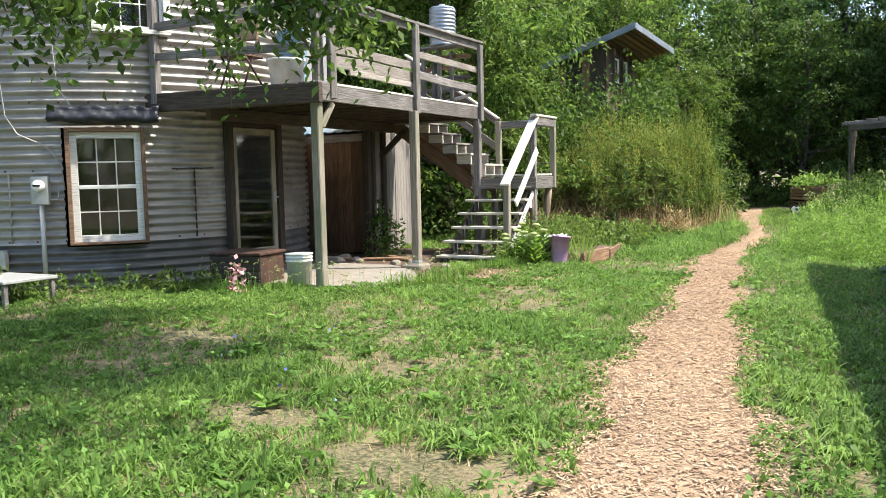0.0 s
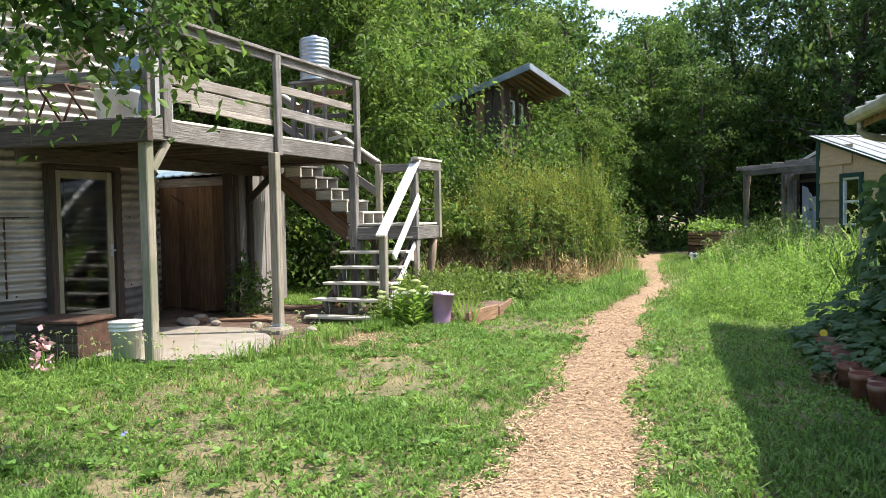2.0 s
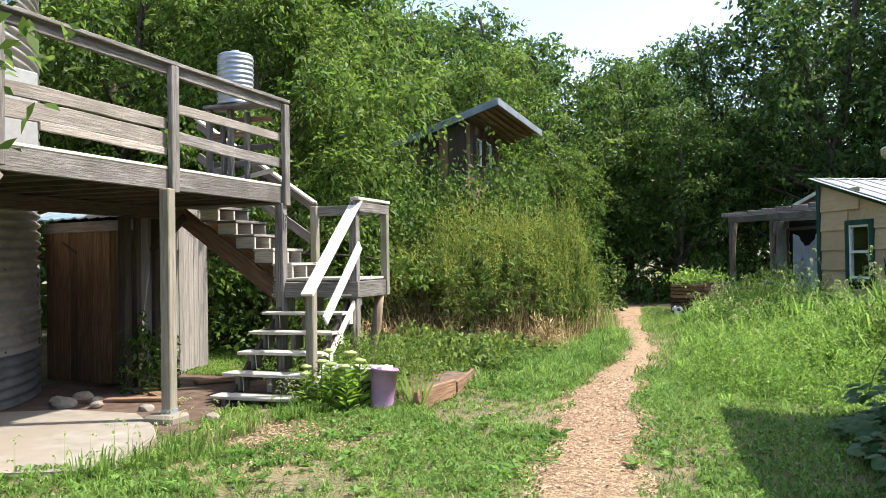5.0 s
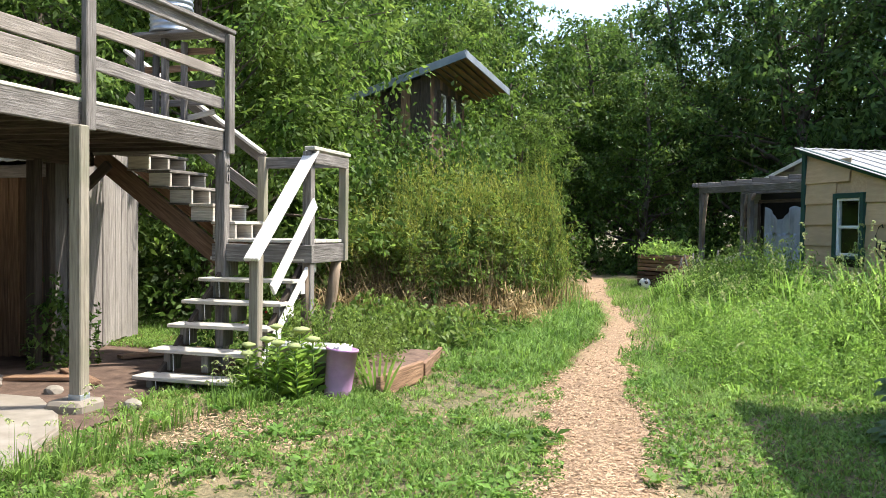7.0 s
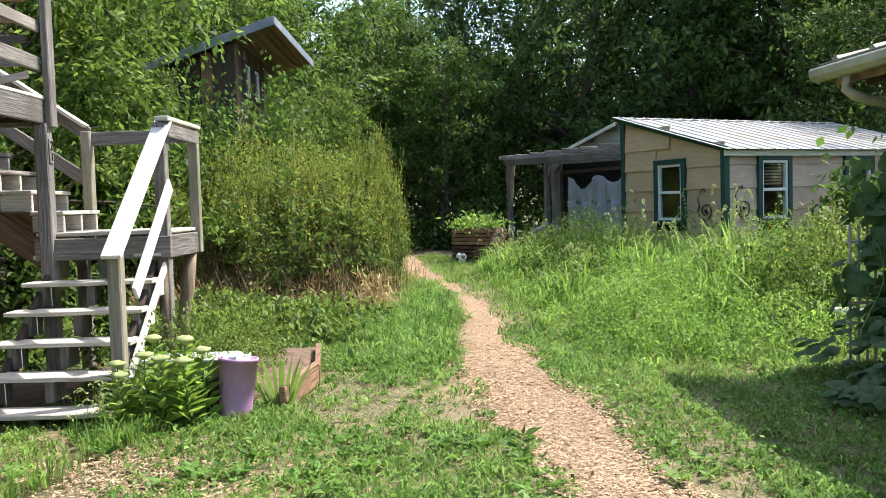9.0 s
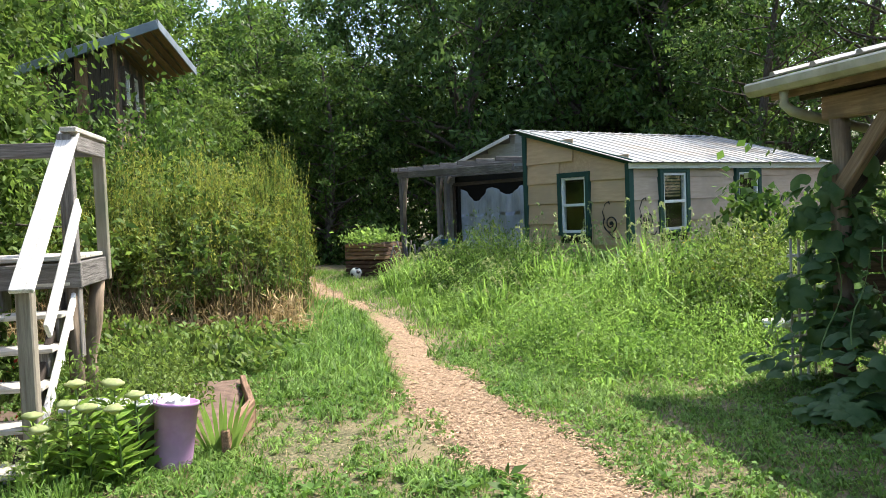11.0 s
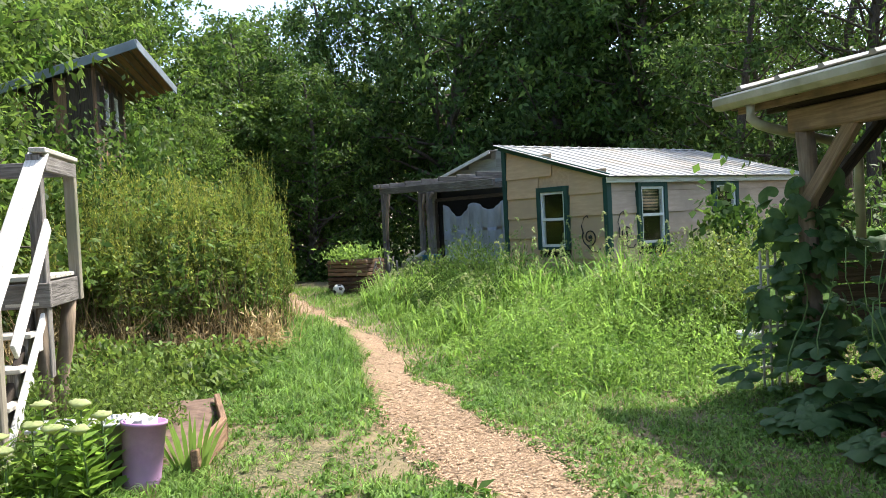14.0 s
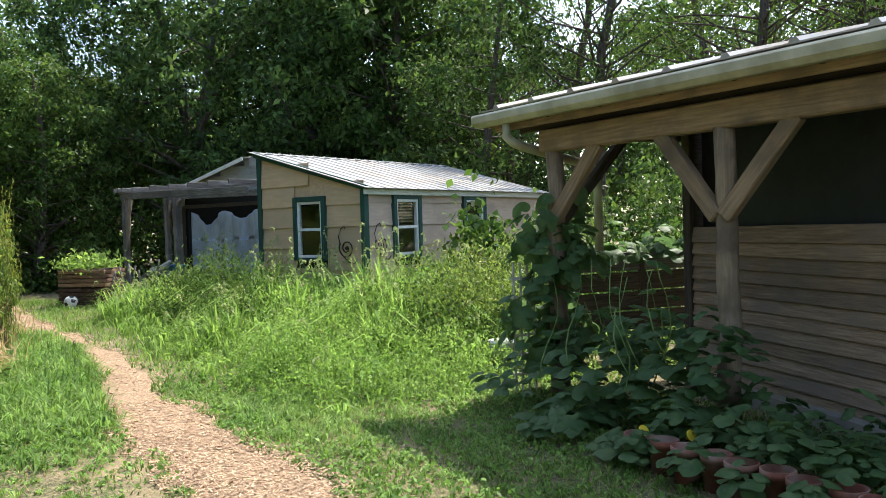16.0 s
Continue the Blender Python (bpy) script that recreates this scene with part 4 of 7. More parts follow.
for k in range(4):
    gp.faces.new((gv[k], gv[(k + 1) % 4], gv[4 + (k + 1) % 4], gv[4 + k]))
part("gable_panel", gp, tan_paint, cabin)
for u, v, h in ((-2.6, -0.02, 3.0), (0.0, -0.02, 2.28)):
    board("corner_trim", cab(u, v, 0.1), cab(u, v, h), 0.1, 0.05, green_trim, cabin, up=CU)
board("corner_trim", cab(0.025, 0.04, 0.1), cab(0.025, 0.04, 2.26), 0.09, 0.03, green_trim, cabin, up=CV)
board("gable_trim", cab(-2.7, -0.05, 3.06), cab(0.12, -0.05, 2.3), 0.1, 0.04, green_trim, cabin)
board("eave_fascia", cab(0.1, -0.1, 2.24), cab(0.1, 6.0, 2.24), 0.1, 0.03, wood_white, cabin)


def ribbed_roof(name, corners, ribs, mat, parent, rib=0.025, label=""):
    """Ribbed sheet: corners low-left, low-right, high-right, high-left; ribs run from low to high."""
    c = [Vector(p) for p in corners]
    bm = bmesh.new()
    up_ = (c[1] - c[0]).cross(c[3] - c[0]).normalized()
    if up_.z < 0:
        up_ = -up_
    rows = []
    for i in range(ribs):
        for s, h in ((0.0, 0), (0.4, 0), (0.44, 1), (0.52, 1), (0.56, 0)):
            t = (i + s) / ribs
            off = up_ * (rib * h)
            a, b = c[0].lerp(c[1], t) + off, c[3].lerp(c[2], t) + off
            rows.append((bm.verts.new(a), bm.verts.new(b), bm.verts.new(b - up_ * (0.012 + rib * h)), bm.verts.new(a - up_ * (0.012 + rib * h))))
    a, b = c[1], c[2]
    rows.append((bm.verts.new(a), bm.verts.new(b), bm.verts.new(b - up_ * 0.012), bm.verts.new(a - up_ * 0.012)))
    for p, q in zip(rows, rows[1:]):
        for k in range(4):
            bm.faces.new((p[k], p[(k + 1) % 4], q[(k + 1) % 4], q[k]))
    bm.faces.new(rows[0])
    bm.faces.new(rows[-1][::-1])
    bmesh.ops.recalc_face_normals(bm, faces=bm.faces)
    return part(name, bm, mat, parent, label)


ribbed_roof("roof", (cab(0.22, -0.15, 2.3), cab(0.22, 6.1, 2.3), cab(-2.75, 6.1, 3.12), cab(-2.75, -0.15, 3.12)), 20, metal_roof, cabin, 0.014)
bearing_v = math.degrees(math.atan2(CV.y, CV.x))


def cabin_window(name, u, v, deg, label):
    return sash_window(name, facing(cab(u, v, 1.12), deg), 0.62, 1.0, white_vinyl, green_trim, None, label, trim=0.09, jut=0.05)


cabin_window("window_3", -1.28, -0.02, bearing_v + 180, "white sash window with dark green trim in tan siding")
cabin_window("window_4", 0.02, 1.125, bearing_v - 90, "white sash window with dark green trim and a raised blind")
cabin_window("window_5", 0.02, 3.28, bearing_v - 90, "white sash window with dark green trim half hidden by leaves")
bl = thing("window_blind", cab(-0.1, 1.125, 1.7), "half-raised slatted blind behind the window", "blind")
for k in range(7):
    board("slat", cab(-0.06, 0.86, 2.05 - 0.055 * k), cab(-0.06, 1.39, 2.05 - 0.055 * k), 0.03, 0.004, wood_beam, bl)


def scroll(u, v, z, side, turn):
    """A painted iron scroll on the wall."""
    s = thing("wall_scroll", cab(u, v, z), "black wrought-iron scroll ornament fixed to the cabin wall", "ornament", "scrolls on the cabin")
    ex, ez = (CU if side == 0 else CV), Vector((0, 0, 1))

    def at(a, b):
        return cab(u, v, z) + ex * a * turn + ez * b

    pts = []
    for k in range(26):
        a = k / 25 * 3.6 * math.pi
        r = 0.15 * (1 - k / 25) + 0.03
        pts.append(at(0.02 + r * math.cos(a + 2.6), r * math.sin(a + 2.6)))
    part("curl", tube(pts, 0.011, 6), black_paint, s)
    part("stem", tube([at(-0.12, 0.06), at(-0.17, 0.2), at(-0.1, 0.34), at(-0.02, 0.38), at(0.0, 0.33)], 0.009, 6), black_paint, s)
    part("stem", tube([at(-0.1, -0.1), at(0.06, -0.24), at(0.2, -0.26), at(0.26, -0.2)], 0.009, 6), black_paint, s)
    d = lathe([(0.03, -0.005), (0.03, 0.01), (0.0, 0.012)], 12)
    d.transform(look(at(0.02, 0), at(0.02, 0) - (CV if side == 0 else -CU)))
    part("boss", d, black_paint, s)


scroll(-0.42, -0.035, 1.28, 0, 1)
scroll(0.035, 0.38, 1.32, 1, 1)

# grey wing behind the pergola
def wcab(u, v, z):
    """A point of the wing and its pergola, which stand back behind the cabin."""
    return cab(1.2 * u - 1.46 if u > -6.2 else 0.3 * u - 7.04, 1.2 * v + 1.42, z if z < 1.5 else 1.12 * z - 0.27)


wing = thing("grey_wing", wcab(-5.5, 3, 0), "grey-painted lap-sided wing with a low metal roof", "cabin wing")
W0 = 1.25
WV = 1.2 * W0 + 1.42
lap_wall("w", -9.4, -2.7, WV, WV, (2.62, 2.62), grey_paint, [(0.5, 3.5, 0.1, 2.3)], wing, lap=0.36, z0=0.1)
lap_wall("w", -9.4, -6.3, WV, WV, (2.68, 3.36), grey_paint, [], wing, lap=0.2, z0=2.62)
lap_wall("w", -6.3, -2.7, WV, WV, (3.36, 2.95), grey_paint, [], wing, lap=0.2, z0=2.62)
# near-black boards stand for the dim space inside the wing
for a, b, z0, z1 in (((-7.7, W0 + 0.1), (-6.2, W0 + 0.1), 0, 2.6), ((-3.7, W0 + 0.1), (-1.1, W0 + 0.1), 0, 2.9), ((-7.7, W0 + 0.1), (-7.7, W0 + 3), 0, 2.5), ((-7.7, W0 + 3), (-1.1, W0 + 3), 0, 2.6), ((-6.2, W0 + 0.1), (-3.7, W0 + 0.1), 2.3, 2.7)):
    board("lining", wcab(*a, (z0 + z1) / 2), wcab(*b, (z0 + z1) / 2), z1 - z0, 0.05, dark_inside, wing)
ribbed_roof("roof", (wcab(-8.0, W0 - 0.2, 2.62), wcab(-8.0, W0 + 3.1, 2.62), wcab(-4.0, W0 + 3.1, 3.3), wcab(-4.0, W0 - 0.2, 3.3)), 8, metal_roof, wing)
board("verge_trim", wcab(-8.05, W0 - 0.2, 2.58), wcab(-4.0, W0 - 0.2, 3.26), 0.09, 0.03, wood_white, wing)
for u, z0, z1 in ((-6.22, 0.1, 2.3), (-3.66, 0.1, 2.3)):
    board("door_trim", wcab(u, W0 - 0.03, z0), wcab(u, W0 - 0.03, z1), 0.1, 0.04, wood_dark, wing, up=CU)
board("door_trim", wcab(-6.22, W0 - 0.03, 2.3), wcab(-3.66, W0 - 0.03, 2.3), 0.09, 0.04, wood_dark, wing)
tp = bmesh.new()
NU, NZ = 40, 22
for i in range(NU + 1):
    for j in range(NZ + 1):
        s, t = i / NU, j / NZ
        sag = (0.3 * math.sin(s * math.pi * 2.0) ** 2 * (1 if s < 0.5 else 0.6)) * t ** 2
        u = -5.8 + 2.15 * s
        v = W0 - 0.12 - 0.05 * math.sin(s * 26 + t * 2) * (0.4 + 0.6 * (1 - t)) - 0.02 * math.sin(s * 61)
        tp.verts.new(wcab(u, v, 0.55 + (1.62 - sag) * t))
tp.verts.ensure_lookup_table()
for i in range(NU):
    for j in range(NZ):
        a = i * (NZ + 1) + j
        tp.faces.new((tp.verts[a], tp.verts[a + NZ + 1], tp.verts[a + NZ + 2], tp.verts[a + 1])).smooth = True
tarp = part("tarp_curtain", tp, blue_tarp, None)
tagged(tarp, "rumpled grey-blue tarp hung across the doorway of the wing", "tarp")
sm = tarp.modifiers.new("thick", "SOLIDIFY")
sm.thickness = 0.004

# pergola
perg = thing("pergola", wcab(-5.2, 0.3, 0), "weathered grey timber pergola in front of the wing", "pergola")
for u, v in ((-7.4, 0.0), (-7.35, 1.0), (-6.1, 0.95)):
    board("post", wcab(u, v, 0), wcab(u, v, 2.5), 0.13, 0.13, wood_grey, perg, up=CU, bevel=0.01)
board("beam", wcab(-7.9, 0.0, 2.56), wcab(-2.65, 0.0, 2.5), 0.16, 0.08, wood_grey, perg)
board("beam", wcab(-7.9, 1.05, 2.56), wcab(-2.65, 1.05, 2.5), 0.15, 0.08, wood_grey, perg)
for k in range(9):
    u = -7.7 + 0.6 * k
    board("rafter", wcab(u, -0.22, 2.68), wcab(u, 1.2, 2.68), 0.1, 0.045, wood_grey, perg)
part("brace", tube([wcab(-7.38, 0, 0.9), wcab(-7.2, 0, 1.6), wcab(-6.9, 0, 2.15), wcab(-6.5, 0, 2.5)], [0.05, 0.05, 0.045, 0.04], 8), wood_log, perg, "curved natural branch brace")
part("brace", tube([wcab(-6.6, 0.95, 1.7), wcab(-6.2, 0.95, 2.2), wcab(-5.95, 0.95, 2.48)], 0.045, 8), wood_log, perg)
part("brace", tube([wcab(-7.36, 1.0, 1.6), wcab(-7.1, 1.0, 2.1), wcab(-6.8, 1.0, 2.48)], 0.04, 8), wood_log, perg)
lb = thing("workbench", wcab(-6.0, 0.6, 0), "cluttered low bench under the pergola", "bench")
board("top", wcab(-7.0, 0.55, 0.62), wcab(-4.9, 0.55, 0.62), 0.05, 0.6, wood_grey, lb)
for u in (-6.9, -5.0):
    for v in (0.32, 0.78):
        board("leg", wcab(u, v, 0), wcab(u, v, 0.6), 0.07, 0.07, wood_grey, lb, up=CU)
bt = thing("blue_tub", wcab(-5.5, 0.5, 0.645), "blue plastic tub on the bench", "tub")
b_ = lathe([(0.2, 0), (0.25, 0.2), (0.27, 0.21), (0.24, 0.21), (0.19, 0.02)], 22)
b_.transform(Matrix.Translation(wcab(-5.5, 0.5, 0.645)))
part("body", b_, blue_plastic, bt)
dk = thing("driftwood", wcab(-6.3, 0.5, 0.65), "pale driftwood limb lying on the bench", "driftwood")
part("limb", tube([wcab(-6.8, 0.45, 0.7), wcab(-6.4, 0.5, 0.72), wcab(-6.0, 0.5, 0.78), wcab(-5.8, 0.55, 0.95)], [0.07, 0.09, 0.08, 0.03], 10), wood_pale, dk)
tool = thing("spade", wcab(-6.75, 1.1, 0), "dark long-handled spade leaning on the grey wall", "spade")
part("handle", tube([wcab(-6.8, 0.95, 0.3), wcab(-6.7, 1.12, 1.5)], 0.02), wood_dark, tool)
part("blade", join_into(bmesh.new(), soft_box(0.2, 0.03, 0.3, 0.01), Matrix.Translation(wcab(-6.81, 0.93, 0.18))), black_paint, tool)

# crate planters, ball, stakes at the path's end
cr = thing("crate_planter", (-1.65, 21.6, 0), "stack of brown slatted crates planted with herbs", "planter")
Mx = Matrix.Translation((-1.6, 21.6, 0)) @ Matrix.Rotation(radians(-40), 4, "Z")
for lev in range(2):
    for k in range(4):
        z = 0.08 + lev * 0.42 + 0.1 * k
        for sx, sy, ex, ey in ((-0.6, -0.4, 0.6, -0.4), (0.6, -0.4, 0.6, 0.4), (0.6, 0.4, -0.6, 0.4), (-0.6, 0.4, -0.6, -0.4)):
            board("slat", Mx @ Vector((sx, sy, z)), Mx @ Vector((ex, ey, z)), 0.08, 0.02, wood_brown if lev else rust, cr)
part("soil", join_into(bmesh.new(), soft_box(1.15, 0.75, 0.06, 0.02, (0, 0, 0.84)), Mx), soil, cr)
herb = thing("herbs", (-1.6, 21.6, 0.86), "leafy green herbs growing in the top crate", "herbs")
rngh = np.random.default_rng(8)
hc = rngh.normal(0, 1, (700, 3)) * np.array((0.36, 0.3, 0.11)) + np.array((-1.6, 21.6, 1.0))
part("foliage", leaf_cloud("foliage", hc, 0.14, weed_mat, rngh, 0.4), weed_mat, herb)
ball = thing("football", (-2.1, 21.0, 0.12), "scuffed white ball with dark patches lying on the grass", "ball")
bb = bmesh.new()
bmesh.ops.create_icosphere(bb, subdivisions=3, radius=0.15)
for f in bb.faces:
    f.smooth = True
bmesh.ops.translate(bb, vec=(-2.1, 21.0, 0.14), verts=bb.verts)
part("shell", bb, white_plastic, ball)
for a in ((0.3, -0.9, 0.3), (-0.7, -0.6, -0.2), (0.1, -0.4, 0.9), (0.85, -0.3, -0.3)):
    pt = lathe([(0.055, -0.006), (0.05, 0.004), (0, 0.008)], 5)
    d = Vector(a).normalized()
    pt.transform(Matrix.Translation(Vector((-2.1, 21.0, 0.14)) + d * 0.146) @ d.to_track_quat("Z", "Y").to_matrix().to_4x4())
    part("patch", pt, black_paint, ball)
st = thing("stake_fence", (-0.9, 20.3, 0), "crooked little fence of grey stakes", "fence")
for k in range(9):
    x, y = -1.25 + 0.1 * k, 20.45 - 0.13 * k
    part("stake", tube([(x, y, -0.05), (x + random.uniform(-0.05, 0.05), y, 0.5), (x + random.uniform(-0.1, 0.1), y, 0.7 + random.uniform(0, 0.4))], 0.02, 6), wood_grey, st)

# ---- barn with porch ----
ED = Vector((0.105, -0.9945, 0))  # along the eave, towards the start of the walk
EN = Vector((0.9945, 0.105, 0))
E0 = Vector((0.927, 7.439, 0))


def eave(s, off, z):
    return E0 + ED * s + EN * off + Vector((0, 0, z))


barn = thing("barn", eave(4, 2.5, 0), "old timber barn with a log-post porch and ribbed metal roof", "barn")
ribbed_roof("roof", (eave(13.5, -0.02, 2.715), eave(-0.1, -0.02, 2.715), eave(-0.1, 4.5, 3.675), eave(13.5, 4.5, 3.675)), 26, metal_roof, barn, 0.03)
bmg = bmesh.new()
prof_g = [(-0.06, 2.72), (-0.075, 2.7), (-0.07, 2.64), (-0.03, 2.6), (0.04, 2.6), (0.05, 2.72), (0.035, 2.72), (0.03, 2.62), (-0.02, 2.62), (-0.055, 2.65)]
ends = []
for s in (-0.12, 13.5):
    ends.append([bmg.verts.new(eave(s, o - 0.03, z - 0.045)) for o, z in prof_g])
for k in range(len(prof_g)):
    bmg.faces.new((ends[0][k], ends[0][(k + 1) % len(prof_g)], ends[1][(k + 1) % len(prof_g)], ends[1][k]))
bmg.faces.new(ends[0])
bmg.faces.new(ends[1][::-1])
bmesh.ops.recalc_face_normals(bmg, faces=bmg.faces)
part("gutter", bmg, gutter_paint, barn, "dull cream metal gutter")
part("downpipe", tube([eave(0.3, 0.0, 2.56), eave(0.3, 0.0, 2.44), eave(0.32, 0.06, 2.38), eave(0.32, 0.2, 2.34), eave(0.2, 1.0, 2.22), eave(0.2, 1.18, 2.16), eave(0.2, 1.25, 2.04), eave(0.2, 1.25, 1.3)], 0.045, 10), gutter_paint, barn)
# added board shuts out the slit of sky between beam and roof
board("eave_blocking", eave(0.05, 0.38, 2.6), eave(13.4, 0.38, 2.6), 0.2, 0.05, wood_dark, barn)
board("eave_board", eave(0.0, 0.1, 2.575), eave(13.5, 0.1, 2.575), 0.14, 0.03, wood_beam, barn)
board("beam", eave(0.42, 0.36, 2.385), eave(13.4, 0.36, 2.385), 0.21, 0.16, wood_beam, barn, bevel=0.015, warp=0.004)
# rafters in dark wood, so the dim roof underside is in the colour
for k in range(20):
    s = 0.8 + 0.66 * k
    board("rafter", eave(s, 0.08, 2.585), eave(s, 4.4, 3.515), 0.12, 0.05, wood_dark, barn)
board("gable_rafter", eave(-0.05, 0.05, 2.615), eave(-0.05, 4.5, 3.555), 0.14, 0.04, wood_beam, barn)


def log_post(s, off, h, r=0.085):
    b = eave(s, off, 0)
    part("log_post", tube([b + Vector((random.uniform(-0.015, 0.015), random.uniform(-0.015, 0.015), h * k / 6)) for k in range(7)], [r * 1.12, r * 1.05, r, r, r * 0.97, r * 0.95, r * 0.95], 12), wood_log, barn)


for s in (0.55, 2.47, 4.9, 7.4, 9.8, 12.8):
    log_post(s, 0.37, 2.29)
    if s < 1 or 2 < s < 3:
        board("y_brace", eave(s + 0.03, 0.31, 1.62), eave(s + 0.62, 0.34, 2.31), 0.13, 0.09, wood_beam, barn, bevel=0.012)
    if s > 1:
        board("y_brace", eave(s - 0.03, 0.31, 1.62), eave(s - 0.6, 0.34, 2.31), 0.13, 0.09, wood_beam, barn, bevel=0.012)
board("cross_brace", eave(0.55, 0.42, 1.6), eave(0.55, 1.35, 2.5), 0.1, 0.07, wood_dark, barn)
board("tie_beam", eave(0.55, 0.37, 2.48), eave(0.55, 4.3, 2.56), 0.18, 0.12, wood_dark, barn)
# lap-boarded wall with its dark upper opening
A0, A1 = Vector((2.72, 6.6, 0)), Vector((2.1, 3.85, 0))
AD = (A1 - A0).normalized()
nboards = 12
for k in range(nboards):
    z = 0.1 + 0.118 * k
    ob = board("wall_board", A0 + Vector((0, 0, z + 0.06)), A1 + Vector((0, 0, z + 0.06 + 0.004 * (k % 3))), 0.15, 0.036, wood_wall, barn, bevel=0.004, warp=0.003)
    ob.matrix_basis = ob.matrix_basis @ Matrix.Rotation(radians(-14), 4, "X")
AN = Vector((AD.y, -AD.x, 0))
if AN.x > 0:
    AN = -AN
board("foundation", A0 - AN * 0.08 + Vector((0, 0, 0.03)), A1 - AN * 0.08 + Vector((0, 0, 0.03)), 0.2, 0.34, concrete, barn, bevel=0.02)
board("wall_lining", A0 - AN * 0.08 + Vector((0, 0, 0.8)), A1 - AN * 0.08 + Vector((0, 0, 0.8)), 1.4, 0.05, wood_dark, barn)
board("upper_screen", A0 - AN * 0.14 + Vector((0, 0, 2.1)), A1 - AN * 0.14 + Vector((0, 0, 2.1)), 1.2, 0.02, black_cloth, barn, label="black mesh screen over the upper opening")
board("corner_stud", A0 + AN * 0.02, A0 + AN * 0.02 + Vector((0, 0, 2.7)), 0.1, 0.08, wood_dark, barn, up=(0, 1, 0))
# added closing walls, dark to stand for the unlit inside of the barn
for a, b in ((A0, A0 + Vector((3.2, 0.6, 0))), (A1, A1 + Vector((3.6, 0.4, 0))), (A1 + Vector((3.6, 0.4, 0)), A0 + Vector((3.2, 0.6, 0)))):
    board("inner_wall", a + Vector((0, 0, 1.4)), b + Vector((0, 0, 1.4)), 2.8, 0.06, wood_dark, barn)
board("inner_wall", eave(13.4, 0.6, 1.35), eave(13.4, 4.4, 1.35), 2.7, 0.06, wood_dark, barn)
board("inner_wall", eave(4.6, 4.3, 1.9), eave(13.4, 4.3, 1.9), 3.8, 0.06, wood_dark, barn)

# raised bed behind the porch post
rb = thing("raised_bed", (3.3, 8.1, 0), "tall mossy board raised bed behind the porch post", "raised bed")
for z in (0.45, 0.68, 0.91, 1.14):
    board("side_board", (2.25, 8.15, z), (4.4, 8.0, z), 0.21, 0.04, wood_dark if z < 1 else wood_grey, rb)
for o in (0.8, 1.8, 2.8):
    board("stake", (1.55 + o, 8.2 - 0.07 * o, 0.0), (1.55 + o, 8.2 - 0.07 * o, 1.22), 0.09, 0.05, wood_dark, rb, up=EN)
tr = thing("trellis", eave(0.9, 0.3, 0), "grey wooden lattice trellis beside the porch post", "trellis")
for k in range(4):
    board("upright", eave(0.35, 0.0 + 0.08 * k, 0), eave(0.35, 0.0 + 0.08 * k, 1.25), 0.025, 0.012, wood_pale, tr, up=EN)
for k in range(6):
    board("crossbar", eave(0.335, -0.03, 0.2 + 0.18 * k), eave(0.335, 0.27, 0.2 + 0.18 * k), 0.025, 0.012, wood_pale, tr)

# ---- hut on the slope ----
hut = thing("hut", (-8.2, 18.6, 0), "dark board hut with a pale-edged shed roof among the trees", "hut")
HX, HY0, HY1 = -6.75, 17.2, 20.2
for a, b in (((HX, HY0), (HX, HY1)), ((-9.6, HY0), (HX, HY0)), ((HX, HY1), (-9.6, HY1)), ((-9.6, HY1), (-9.6, HY0))):
    A, B = Vector((*a, 0)), Vector((*b, 0))
    d = B - A
    n_ = int(d.length / 0.22)
    for i in range(n_):
        p, q = A + d * (i / n_), A + d * ((i + 0.95) / n_)
        mid = (p + q) / 2
        top = 5.0 + (mid.x - HX) * 0.36
        board("plank", mid, mid + Vector((0, 0, top)), (q - p).length, 0.03, wood_dark if i % 3 else wood_brown, hut, up=d.normalized(), bevel=0)
ribbed_roof("roof", (Vector((-10.3, 16.86, 3.95)), Vector((-10.3, 20.75, 3.85)), Vector((-5.66, 20.7, 5.18)), Vector((-5.84, 16.8, 5.42))), 8, metal_roof, hut)
board("eave_fascia", (-5.84, 16.8, 5.33), (-5.65, 20.7, 5.09), 0.17, 0.03, metal_fascia, hut, label="pale blue-grey metal fascia")
board("verge_fascia", (-5.84, 16.8, 5.33), (-10.3, 16.86, 3.86), 0.17, 0.03, metal_fascia, hut)
for k in range(6):
    x0 = -5.95 - 0.16 * k
    board("soffit_board", (x0, 16.9, 5.3 - 0.05 * k), (x0 + 0.17, 20.6, 5.07 - 0.05 * k), 0.02, 0.15, wood_brown, hut)
sash_window("window_6", facing((HX + 0.05, 18.0, 3.95), 0), 0.5, 0.7, wood_white, wood_dark, None, "small pale window high in the dark hut wall", trim=0.06, jut=0.04, double=False)
sash_window("window_7", facing((HX + 0.05, 18.9, 3.95), 0), 0.5, 0.7, wood_white, wood_dark, None, "small pale window high in the dark hut wall", trim=0.06, jut=0.04, double=False)

